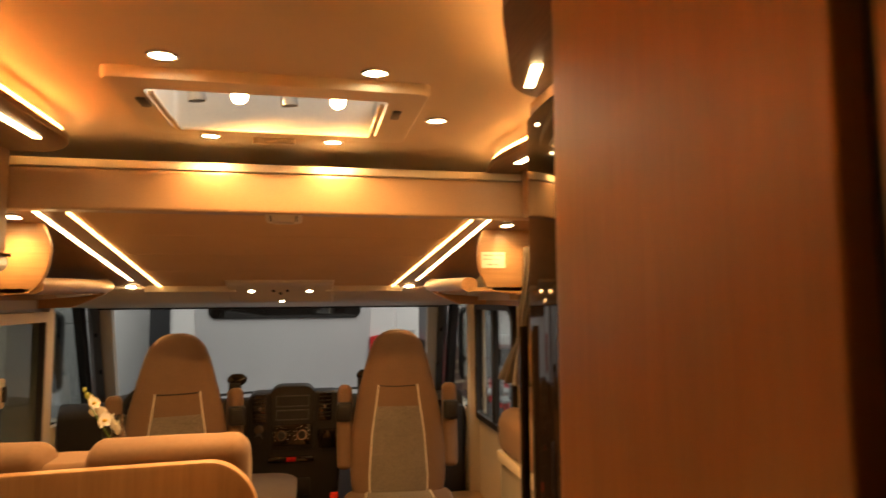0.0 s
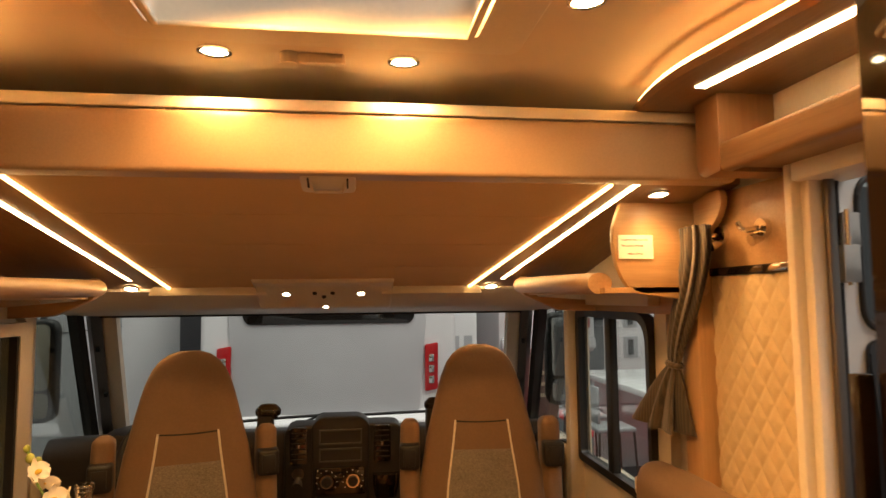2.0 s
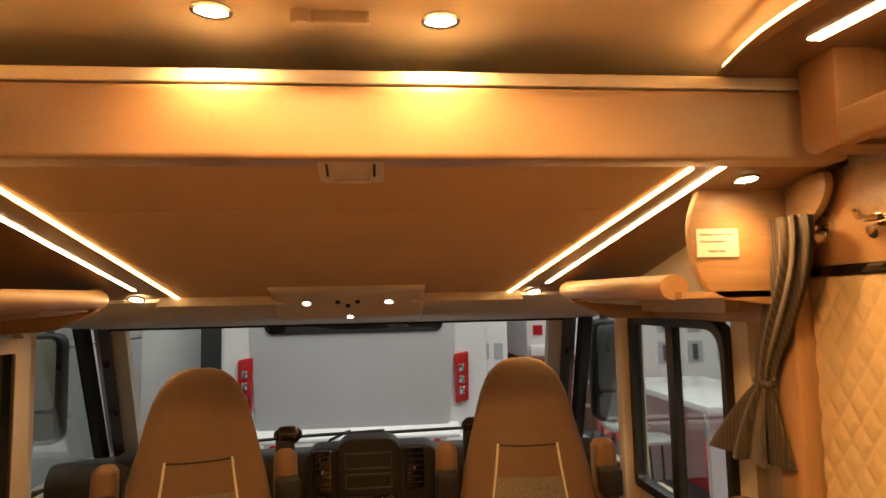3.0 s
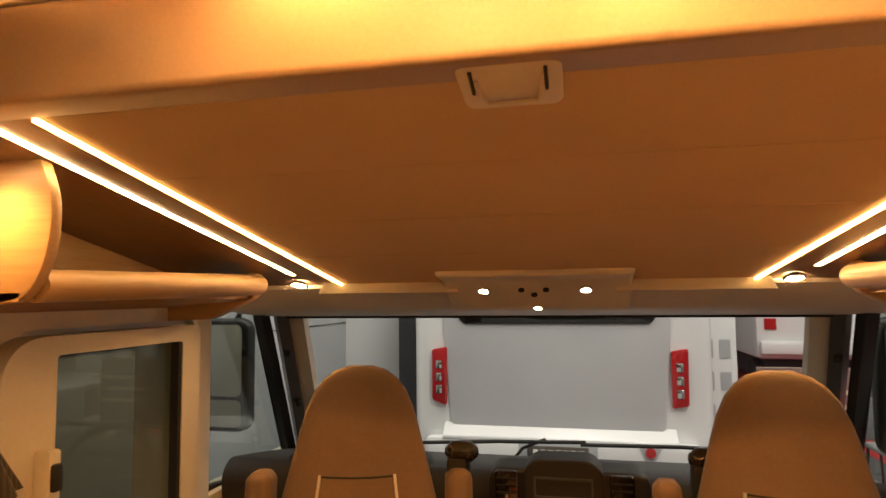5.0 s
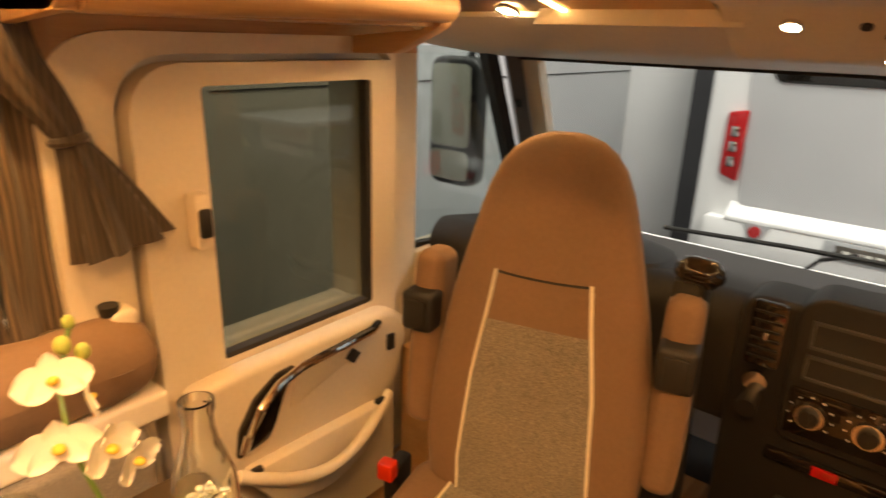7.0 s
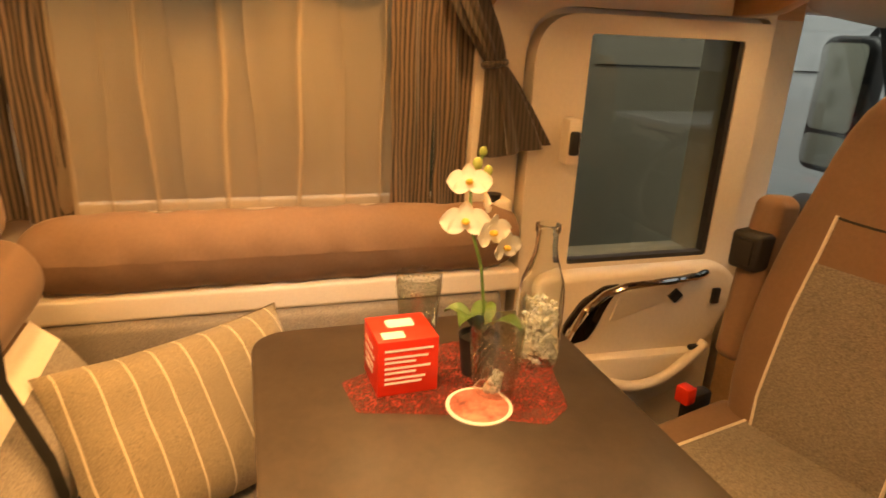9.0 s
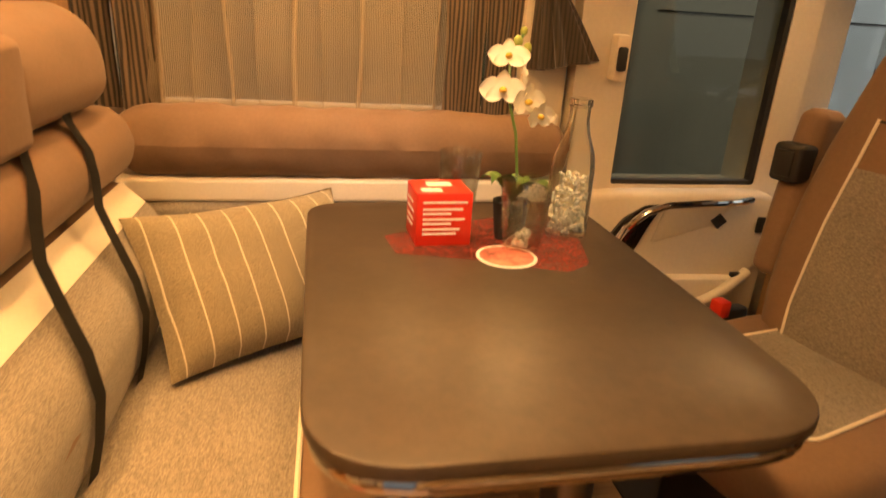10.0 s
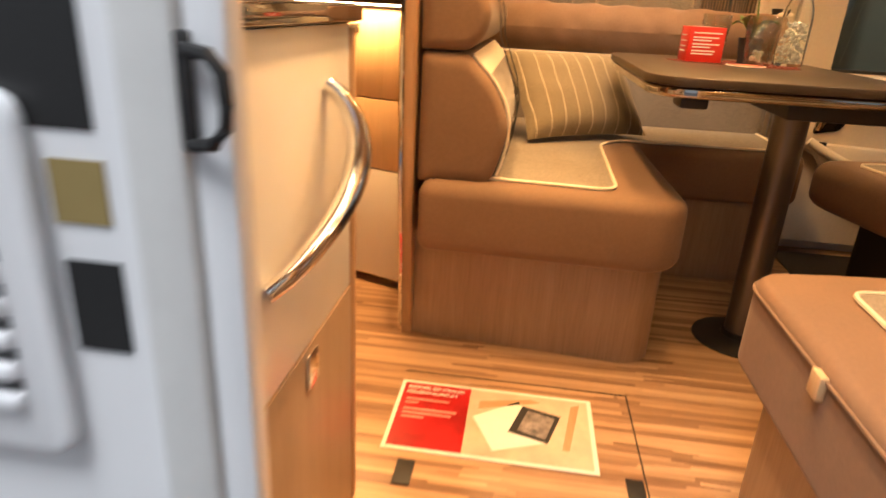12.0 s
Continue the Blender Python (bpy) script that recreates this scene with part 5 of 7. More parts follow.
# ---- table ----
tab = thing("dinette_table", "dark slate-look dinette table with chrome edge on one column", "table")
top = rounded([(-0.67, 1.893), (0.156, 1.893), (0.156, 2.47), (-0.67, 2.475)], [0.08, 0.12, 0.13, 0.07], 10)
bm = B()
slab(bm, top, "z", 0.722, 0.742, 0.004)
part("tabletop", bm, M["table"], tab)
bm = B()
slab(bm, [(p[0] * 0.985 - 0.003, 2.175 + (p[1] - 2.175) * 0.985) for p in top], "z", 0.698, 0.7215, 0.008, 3)
part("edge_trim", bm, M["edge_metal"], tab, "shiny metal edge trim")
bm = B()
cyl(bm, (-0.17, 2.31, 0.012), (-0.17, 2.31, 0.698), 0.042, n=32)
part("column", bm, M["steel"], tab)
bm = B()
lathe(bm, [(0, 0.0), (0.125, 0.0), (0.125, 0.006), (0.11, 0.014), (0.05, 0.018), (0.048, 0.03), (0, 0.03)], (-0.17, 2.31, 0), 36)
part("base_plate", bm, M["black"], tab)
part("slide_rail", boxed(-0.35, 0.08, 2.2, 2.42, 0.66, 0.697, 0.006), M["black"], tab)
part("slide_knob", boxed(0.02, 0.10, 1.97, 2.03, 0.672, 0.697, 0.006), M["black"], tab)

# ---- cab seats, swivelled to face the table ----
def seat_y(z):
    return 0.0 + (z - 0.42) * 0.11


SEAT = [(0.40, 0.20, 0.05), (0.45, 0.222, 0.065), (0.55, 0.234, 0.07), (0.66, 0.234, 0.07), (0.78, 0.223, 0.066), (0.90, 0.202, 0.062), (1.0, 0.177, 0.058), (1.08, 0.157, 0.055), (1.13, 0.142, 0.052), (1.175, 0.122, 0.048), (1.205, 0.099, 0.043), (1.226, 0.071, 0.034), (1.238, 0.036, 0.02)]


def seat_w(z):
    return float(np.interp(z, [s[0] for s in SEAT], [s[1] for s in SEAT]))


def seat_face(x, z):
    a, b = seat_w(z), float(np.interp(z, [s[0] for s in SEAT], [s[2] for s in SEAT]))
    return seat_y(z) - b * max(0.0, 1 - abs(x / a) ** 3.2) ** (1 / 3.2)


def cab_seat():
    s = thing("cab_seat", "brown swivelled cab seat with grey woven inlay and raised armrests", "seat", "cab seats")
    bm = B()
    loft(bm, [(0, seat_y(z), z, a, b, 3.2) for z, a, b in SEAT], 44)
    part("backrest", bm, M["leather"], s)
    half = lambda z: float(np.interp(z, [0.42, 0.55, 0.75, 0.90, 1.0], [0.135, 0.14, 0.126, 0.104, 0.092]))
    bm = B()
    patch(bm, lambda u, v: Vector(((2 * u - 1) * half(0.43 + 0.44 * v), seat_face((2 * u - 1) * half(0.43 + 0.44 * v), 0.43 + 0.44 * v) - 0.003, 0.43 + 0.44 * v)), 12, 20)
    part("back_inlay", bm, M["grey"], s, "grey woven back inlay")
    for sx in (-1, 1):
        bm = B()
        tube(bm, [(sx * half(z), seat_face(sx * half(z), z) - 0.002, z) for z in np.linspace(0.43, 0.972, 20)], 0.004, 6)
        part("piping", bm, M["piping"], s)
    bm = B()
    tube(bm, [(x, seat_face(x, 0.968) - 0.001, 0.968 - 0.004 * (1 - (x / 0.095) ** 2)) for x in np.linspace(-0.094, 0.094, 9)], 0.0025, 6)
    part("seam", bm, M["rubber"], s)
    bm = B()
    slab(bm, rounded([(-0.265, -0.49), (0.265, -0.49), (0.265, 0.03), (-0.265, 0.03)], [0.11, 0.11, 0.05, 0.05], 8), "z", 0.33, 0.47, 0.045, 5)
    part("seat_cushion", bm, M["leather"], s)
    ins = rounded([(-0.17, -0.39), (0.17, -0.39), (0.15, 0.0), (-0.15, 0.0)], [0.05, 0.05, 0.01, 0.01], 6)
    bm = B()
    slab(bm, ins, "z", 0.46, 0.4735, 0.002)
    part("seat_inlay", bm, M["grey"], s, "grey woven seat inlay")
    bm = B()
    tube(bm, [(*p, 0.4735) for p in ins], 0.004, 6, closed=True)
    part("piping", bm, M["piping"], s)
    for sx in (-1, 1):
        bm = B()
        pad(bm, (0.068, 0.10, 0.40), 0.024, Matrix.Translation((sx * 0.262, 0.055, 0.765)) @ Euler((radians(-7), 0, 0)).to_matrix().to_4x4(), 0.004, 0.002, sx * 2.0, 6)
        arm = part("armrest", bm, M["leather"], s, "raised armrest")
        bm = B()
        box(bm, sx * 0.264 - 0.037, sx * 0.264 + 0.037, -0.02, 0.075, 0.80, 0.89, 0.012, 3)
        box(bm, sx * 0.264 - 0.022, sx * 0.264 + 0.022, -0.025, -0.018, 0.815, 0.875, 0.003)
        part("hinge_cover", bm, M["black"], arm, "black plastic hinge cover")
    bm = B()
    slab(bm, rounded([(-0.17, -0.33), (0.17, -0.33), (0.17, 0.10), (-0.17, 0.10)], 0.04), "z", 0.02, 0.335, 0.02)
    part("base", bm, M["rubber"], s, "black seat base")
    bm = B()
    box(bm, -0.325, -0.285, -0.06, 0.02, 0.36, 0.46, 0.012)
    part("belt_buckle", bm, M["black"], s)
    bm = B()
    box(bm, -0.325, -0.285, -0.085, -0.05, 0.44, 0.485, 0.006)
    part("buckle_button", bm, M["red"], s, "red buckle button")
    return s


def belt_post(x, y):
    p = thing("belt_post", "black seat belt post with guide loop", "seat belt", "cab belts")
    bm = B()
    loft(bm, [(x, y + 0.03, 0.0, 0.05, 0.06, 4), (x, y + 0.02, 0.5, 0.035, 0.045, 4), (x, y, 0.93, 0.03, 0.035, 4), (x, y - 0.005, 1.0, 0.03, 0.03, 3)], 20)
    part("post", bm, M["black"], p)
    bm = B()
    pad(bm, (0.085, 0.05, 0.05), 0.022, Matrix.Translation((x + 0.01, y - 0.01, 1.005)), 0.004, 0, 0, 4)
    part("guide", bm, M["gloss_black"], p)
    bm = B()
    slab(bm, rect(x - 0.025, x + 0.025, 0.35, 0.99, 0.01), "y", y - 0.042, y - 0.038)
    part("webbing", bm, M["rubber"], p)


ls = cab_seat()
ls.matrix_world = pose(-0.398, 3.055, 0, 0, 0, 14)
copy_thing(ls, pose(0.622, 3.075, 0, 0, 0, -5))
belt_post(-0.165, 3.22)
belt_post(0.465, 3.25)

# ---- dashboard ----
dash = thing("dashboard", "black plastic dashboard with centre console", "dashboard")
bm = B()
prof = rounded([(3.50, 0.55), (3.48, 0.82), (3.53, 0.87), (3.75, 0.835), (4.19, 0.755), (4.19, 0.40)], [0.02, 0.03, 0.05, 0.1, 0, 0], 6)
slab(bm, prof, "x", -1.05, 1.05)
part("top_pad", bm, M["rubber"], dash)
bm = B()
loft(bm, [(-0.60, 3.62, 0.60, 0.28, 0.13, 3), (-0.60, 3.62, 0.82, 0.28, 0.13, 3), (-0.60, 3.63, 0.875, 0.25, 0.12, 3), (-0.60, 3.64, 0.89, 0.18, 0.09, 3)], 32)
part("instrument_hood", bm, M["black"], dash)
bm = B()
slab(bm, rounded([(-0.115, 0.22), (0.335, 0.22), (0.36, 0.52), (0.36, 0.90), (-0.125, 0.90), (-0.125, 0.52)], [0.05, 0.05, 0.1, 0.05, 0.05, 0.1]), "y", 3.455, 3.60, 0.015, 3)
part("console", bm, M["black"], dash)
bm = B()
slab(bm, rounded([(-0.005, 0.60), (0.215, 0.60), (0.225, 0.90), (0.19, 0.935), (0.02, 0.935), (-0.015, 0.90)], [0.02, 0.02, 0.02, 0.03, 0.03, 0.02]), "y", 3.435, 3.56, 0.008, 3)
part("radio_bezel", bm, M["black"], dash)
for z0, z1 in ((0.825, 0.885), (0.755, 0.81)):
    bm = B()
    for a in ((0.018, 0.192, z1 - 0.006, z1), (0.018, 0.192, z0, z0 + 0.006), (0.018, 0.024, z0, z1), (0.186, 0.192, z0, z1)):
        box(bm, a[0], a[1], 3.427, 3.437, a[2], a[3])
    part("slot_frame", bm, M["trim_grey"], dash)
    part("slot", boxed(0.024, 0.186, 3.4325, 3.4345, z0 + 0.006, z1 - 0.006), M["rubber"], dash)
part("heater_panel", boxed(0.005, 0.205, 3.424, 3.436, 0.625, 0.735, 0.006), M["gloss_black"], dash)
for x in (0.05, 0.155):
    bm = B()
    for r, h0, h1 in ((0.030, 3.412, 3.425),):
        cyl(bm, (x, h1, 0.682), (x, h0, 0.682), r, r * 0.92, 28)
    k = part("knob", bm, M["chrome"], dash, "chrome rimmed heater knob")
    bm = B()
    cyl(bm, (x, 3.4125, 0.682), (x, 3.400, 0.682), 0.021, 0.019, 24)
    box(bm, x - 0.004, x + 0.004, 3.396, 3.402, 0.665, 0.70)
    part("knob_cap", bm, M["black"], k)
    for j in range(9):
        a = radians(220 - j * 32)
        bm = B()
        box(bm, x + 0.041 * math.cos(a) - 0.002, x + 0.041 * math.cos(a) + 0.002, 3.4222, 3.4242, 0.682 + 0.041 * math.sin(a) - 0.0015, 0.682 + 0.041 * math.sin(a) + 0.0015)
        part("dial_mark", bm, M["paper"], dash)
for x0, x1 in ((-0.10, -0.03), (0.24, 0.31)):
    bm = B()
    slab(bm, rect(x0, x1, 0.745, 0.895, 0.012), "y", 3.445, 3.47, 0.004)
    v = part("air_vent", bm, M["gloss_black"], dash)
    for k in range(6):
        bm = B()
        box(bm, x0 + 0.006, x1 - 0.006, 3.440, 3.447, 0.765 + 0.021 * k, 0.770 + 0.021 * k)
        part("vent_slat", bm, M["black"], v)
    bm = B()
    box(bm, (x0 + x1) / 2 - 0.006, (x0 + x1) / 2 + 0.006, 3.432, 3.440, 0.812, 0.83, 0.002)
    part("vent_slider", bm, M["chrome"], v)
bm = B()
cyl(bm, (-0.065, 3.44, 0.715), (-0.065, 3.425, 0.715), 0.024)
part("knob", bm, M["chrome"], dash)
bm = B()
cyl(bm, (-0.065, 3.44, 0.68), (-0.065, 3.38, 0.67), 0.016, 0.022)
part("gear_stick", bm, M["black"], dash)
part("switch_bar", boxed(-0.02, 0.22, 3.44, 3.456, 0.535, 0.565, 0.004), M["gloss_black"], dash)
part("hazard_switch", boxed(0.075, 0.125, 3.434, 3.442, 0.538, 0.562, 0.003), M["lens_red"], dash, "red hazard switch")
bm = B()
loft(bm, [(0.29, 3.47, 0.60, 0.045, 0.03, 3), (0.29, 3.45, 0.66, 0.055, 0.045, 3), (0.29, 3.45, 0.70, 0.055, 0.045, 3)], 20)
part("cup_holder", bm, M["gloss_black"], dash)
part("drawer", boxed(0.02, 0.20, 3.44, 3.456, 0.36, 0.45, 0.006), M["black"], dash)
bm = B()
tube(bm, [(-0.56 + 0.19 * math.cos(a), 3.44 + 0.19 * math.sin(a) * 0.45, 0.80 + 0.19 * math.sin(a) * 0.88) for a in np.linspace(0, 2 * math.pi, 40)[:-1]], 0.016, 10, closed=True)
sw = single("steering_wheel", bm, M["black"], "black steering wheel behind the driver's seat", "steering wheel")
bm = B()
pad(bm, (0.14, 0.06, 0.12), 0.03, Matrix.Translation((-0.56, 3.46, 0.80)), 0.005, 0, 0, 4)
part("hub", bm, M["black"], sw)
for a in (0, math.pi, -math.pi / 2):
    bm = B()
    tube(bm, [(-0.56 + r * math.cos(a), 3.45 + r * math.sin(a) * 0.45, 0.80 + r * math.sin(a) * 0.88) for r in (0.05, 0.12, 0.185)], 0.014, 8)
    part("spoke", bm, M["black"], sw)
bm = B()
slab(bm, rounded([(-0.98, 2.66), (0.76, 2.66), (0.76, 3.44), (-0.98, 3.44)], 0.04), "z", 0.0, 0.008, 0.003)
single("floor_mat", bm, M["rubber"], "black ribbed mat on the cab floor", "mat")
# side console by the passenger's door
bm = B()
slab(bm, rounded([(0.80, 3.42), (1.05, 3.42), (1.05, 3.80), (0.80, 3.80)], 0.04), "z", 0.0, 0.80, 0.02)
dk = single("side_console", bm, M["black"], "black plastic side console with cup holders", "console")
for y in (3.48, 3.60):
    bm = B()
    lathe(bm, [(0.042, 0.0), (0.042, 0.03), (0.034, 0.03), (0.034, 0.0)], (0.92, y, 0.80), 20)
    part("cup_rim", bm, M["gloss_black"], dk)
single("floor_box", boxed(0.78, 1.11, 2.68, 3.40, 0.0, 0.34, 0.008), M["oak_y"], "low wooden box beside the passenger seat", "box")
single("floor_box", boxed(-1.0, -0.72, 3.30, 3.48, 0.0, 0.52, 0.008), M["oak_y"], "low wooden box beside the driver's seat", "box")

# ---- side bench by the entrance ----
bench = thing("side_bench", "brown suede side bench with grey inlay and pull tab", "bench")
bm = B()
slab(bm, rounded([(0.47, 2.12), (1.14, 2.09), (1.14, 2.62), (0.43, 2.62)], [0.05, 0.02, 0, 0.03], 8), "z", 0.0, 0.285)
part("plinth", bm, M["plinth"], bench)
bm = B()
slab(bm, rounded([(0.45, 2.055), (1.145, 2.055), (1.145, 2.64), (0.37, 2.64)], [0.07, 0.03, 0, 0.05], 8), "z", 0.28, 0.45, 0.022, 5)
part("seat_cushion", bm, M["leather"], bench)
ins = rounded([(0.53, 2.19), (1.02, 2.175), (1.02, 2.60), (0.48, 2.60)], [0.03, 0.02, 0.02, 0.03], 6)
bm = B()
slab(bm, ins, "z", 0.44, 0.4545, 0.002)
part("seat_inlay", bm, M["grey"], bench)
bm = B()
tube(bm, [(*p, 0.4545) for p in ins], 0.0045, 6, closed=True)
part("piping", bm, M["piping"], bench)
part("pull_tab", boxed(0.762, 0.792, 2.044, 2.056, 0.402, 0.438, 0.003), M["oak_light"], bench, "small tan pull tab")
bm = B()
tube(bm, [(*p, 0.432) for p in rounded([(0.452, 2.053), (1.140, 2.053), (1.140, 2.60), (0.374, 2.60)], [0.07, 0.03, 0, 0.05], 8)[:20]], 0.003, 6)
part("seam", bm, M["leather"], bench)
bm = B()
pad(bm, (0.13, 0.52, 0.20), 0.06, Matrix.Translation((1.065, 2.40, 0.82)), 0.008, 0.004, 4.0, 8)
part("bolster", bm, M["leather"], bench)
bm = B()
pad(bm, (0.12, 0.50, 0.24), 0.03, Matrix.Translation((1.07, 2.40, 0.57)), 0.008, 0.003, 6.0, 8)
part("back", bm, M["grey"], bench)
part("back_band", boxed(1.0, 1.12, 2.16, 2.65, 0.69, 0.735, 0.008), M["cream_leather"], bench)
bm = B()
box(bm, 1.03, 1.12, 2.645, 2.70, 0.80, 0.855, 0.01)
part("bracket", bm, M["cream"], bench)
bm = B()
cyl(bm, (1.075, 2.67, 0.85), (1.075, 2.67, 0.885), 0.016, 0.02)
part("bracket_knob", bm, M["black"], bench)

# ---- kitchen at the entrance ----
kit = thing("kitchen_block", "kitchen block end with white panel over wood beside the entrance", "cabinet")
part("carcass", boxed(0.66, 1.148, 0.795, 1.376, 0.0, 0.82), M["white"], kit)
part("end_panel", boxed(0.652, 1.148, 1.377, 1.392, 0.435, 0.825, 0.002), M["white"], kit, "white gloss end panel")
part("lower_panel", boxed(0.652, 1.148, 1.377, 1.394, 0.0, 0.433, 0.002), M["plinth"], kit, "wood veneer lower panel")
part("corner_strip", boxed(0.63, 0.651, 1.372, 1.396, 0.0, 0.82, 0.004), M["oak_z"], kit)
part("worktop", boxed(0.63, 1.148, 0.795, 1.40, 0.826, 0.85, 0.004), M["table"], kit, "dark worktop with chrome edge")
part("worktop_edge", boxed(0.63, 1.148, 1.401, 1.406, 0.828, 0.848, 0.002), M["chrome"], kit)
bm = B()
pts = []
for u in np.linspace(0, 1, 22):
    a = math.pi * u
    pts.append((0.762 + 0.215 * u ** 2.2, 1.395 + 0.05 * math.sin(a) ** 0.7, 0.755 - 0.19 * u))
tube(bm, pts, 0.012, 12, radii=[0.010 + 0.006 * math.sin(math.pi * i / 21) for i in range(22)])
part("grab_handle", bm, M["chrome"], kit, "curved chrome grab handle")
part("lock_plate", boxed(0.83, 0.865, 1.394, 1.399, 0.375, 0.425, 0.002), M["chrome"], kit)
part("dark_panel", boxed(1.06, 1.14, 1.393, 1.400, 0.48, 0.77, 0.003), M["gloss_black"], kit, "dark glossy panel")
bm = B()
box(bm, 0.86, 1.0, 1.30, 1.38, 0.851, 0.858, 0.003)
single("leaflet", bm, M["red"], "red leaflet lying on the worktop", "leaflet")
bm = B()
box(bm, 0.70, 0.855, 1.29, 1.37, 0.851, 0.856, 0.002)
single("leaflet", bm, M["paper"], "white leaflet lying on the worktop", "leaflet")

# ---- kitchen on the far side: drawers, worktop, sink ----
def drawer_stack(name, p0, p1, rows, label):
    """A drawer unit whose front runs from p0 to p1 on the plan."""
    k = thing(name, label, "cabinet", "kitchen drawers")
    a, b = Vector(p0), Vector(p1)
    w = (b - a).length
    m = Matrix.Translation((a.x, a.y, 0)) @ Matrix.Rotation(math.atan2(b.y - a.y, b.x - a.x), 4, "Z")
    bm = B()
    box(bm, 0, w, 0.019, 0.30, 0.02, 0.835, m=m)
    part("carcass", bm, M["oak_z"], k)
    for z0, z1, mt in rows:
        bm = B()
        box(bm, 0.003, w - 0.003, 0.0, 0.018, z0 + 0.002, z1 - 0.002, 0.002, m=m)
        d = part("drawer_front", bm, M[mt], k)
        bm = B()
        box(bm, w * 0.46, w * 0.46 + 0.05, -0.006, 0.0, z1 - 0.062, z1 - 0.036, 0.003, m=m)
        part("handle", bm, M["steel"], d, "small recessed metal handle")
    return k


drawer_stack("drawer_unit", (-0.392, 0.922), (-0.240, 1.318), [(0.03, 0.383, "white"), (0.383, 0.593, "oak_light"), (0.593, 0.832, "oak_light")], "kitchen drawers with wood and white fronts")
drawer_stack("drawer_unit", (-0.50, 0.45), (-0.50, 0.868), [(0.03, 0.385, "oak_light"), (0.385, 0.595, "oak_light"), (0.595, 0.832, "oak_light")], "kitchen drawers with light wood fronts")
wt = thing("worktop", "dark kitchen worktop behind the sofa", "worktop")
bm = B()
slab(bm, rounded([(-0.485, -0.4), (-0.485, 0.84), (-0.375, 0.915), (-0.235, 1.28), (-0.21, 1.35), (-1.10, 1.35), (-1.10, -0.4)], [0, 0.05, 0.05, 0.08, 0, 0, 0]), "z", 0.85, 0.885, 0.006)
part("board", bm, M["table"], wt)
bm = B()
lathe(bm, [(0.17, 0.002), (0.17, 0.006), (0.155, 0.006), (0.15, 0.001), (0.0, 0.001)], (-0.62, 1.05, 0.885), 32)
part("sink", bm, M["black"], wt)
bm = B()
lathe(bm, [(0.176, 0.0005), (0.176, 0.005), (0.171, 0.007), (0.1705, 0.0005)], (-0.62, 1.05, 0.885), 40)
part("sink_rim", bm, M["chrome"], wt, "chrome sink rim")
strip_light("strip_light", (-0.389, 0.935, 0.845), (-0.247, 1.31, 0.845), 0.012, M["strip"], "lit warm strip under the worktop")
strip_light("strip_light", (-0.497, 0.46, 0.845), (-0.497, 0.86, 0.845), 0.012, M["strip"], "lit warm strip under the worktop")
lamp("worktop_strip_glow", "AREA", 1.6, look((-0.285, 1.12, 0.842), (-0.33, 1.14, 0.40)), size=0.36, size_y=0.02)
lamp("worktop_strip_glow", "AREA", 1.2, look((-0.465, 0.66, 0.842), (-0.51, 0.66, 0.40)), size=0.02, size_y=0.30)
single("low_cupboard", boxed(-1.10, -0.78, -0.4, 1.35, 0, 0.849), M["oak_z"], "wooden kitchen base under the worktop", "cabinet")

# ---- dinette window and curtains ----
wn = thing("window_6", "side window behind the sheer curtain", "window", kind="structure")
p = part("pane", boxed(-1.15, -1.145, 1.41, 2.41, 0.86, 1.43), M["dark_pane"], wn)
p.visible_shadow = False
for a in ((1.42, 2.40, 0.87, 0.885), (1.42, 1.435, 0.885, 1.42), (2.385, 2.40, 0.885, 1.42)):
    part("window_frame", boxed(-1.13, -1.100, *a, 0.003), M["cream"], wn)
part("pelmet", boxed(-1.10, -1.0, 1.36, 2.44, 1.415, 1.475, 0.006), M["cream"], wn)


def curtain(name, y0, y1, z0, z1, x, folds, depth, material, label, fine=0.0):
    bm = B()

    def f(u, v):
        y = y0 + (y1 - y0) * u
        if fine:
            dx = dy = 0.0
            for c, k, ln in ((0.06, 1.0, 0.1), (0.17, 0.7, -0.3), (0.255, 1.0, 0.25), (0.33, 0.5, 0.5), (0.47, 1.2, -0.1), (0.53, 0.6, 0.5), (0.69, 1.1, -0.5), (0.80, 0.6, 0.2), (0.93, 0.9, -0.2), (0.98, 0.7, 0.1)):
                q = (u - c - 0.05 * ln * (1 - v) + 0.004 * math.sin(v * 8 + c * 40)) / 0.017
                g = math.exp(-q * q)
                dx += 0.016 * k * g
                dy -= 0.030 * k * q * g
            soft = 0.010 * math.sin(u * 19 + 1.5 * math.sin(v * 2)) + 0.012 * (1 - v) ** 6 * noise.noise(Vector((u * 14, v * 9, 4.0)))
            return Vector((x + dx + soft, y + dy, z0 + (z1 - z0) * v))
        w0 = math.sin(u * folds * 2 * math.pi + 0.8 * math.sin(v * 2.1 + u * 5))
        w = math.copysign(abs(w0) ** 0.7, w0) * (1.0 + 0.4 * (1 - v) ** 3) + 0.35 * math.sin(u * folds * 4.7 * math.pi + 1.0)
        return Vector((x + depth * w + fine * noise.noise(Vector((u * 22, v * 3, 1.0))), y + 0.004 * math.sin(v * 7 + u * 9), z0 + (z1 - z0) * v))
    patch(bm, f, 340 if fine else max(24, int(folds * 14)), 24)
    return single(name, bm, material, label, "curtain", "dinette curtains")


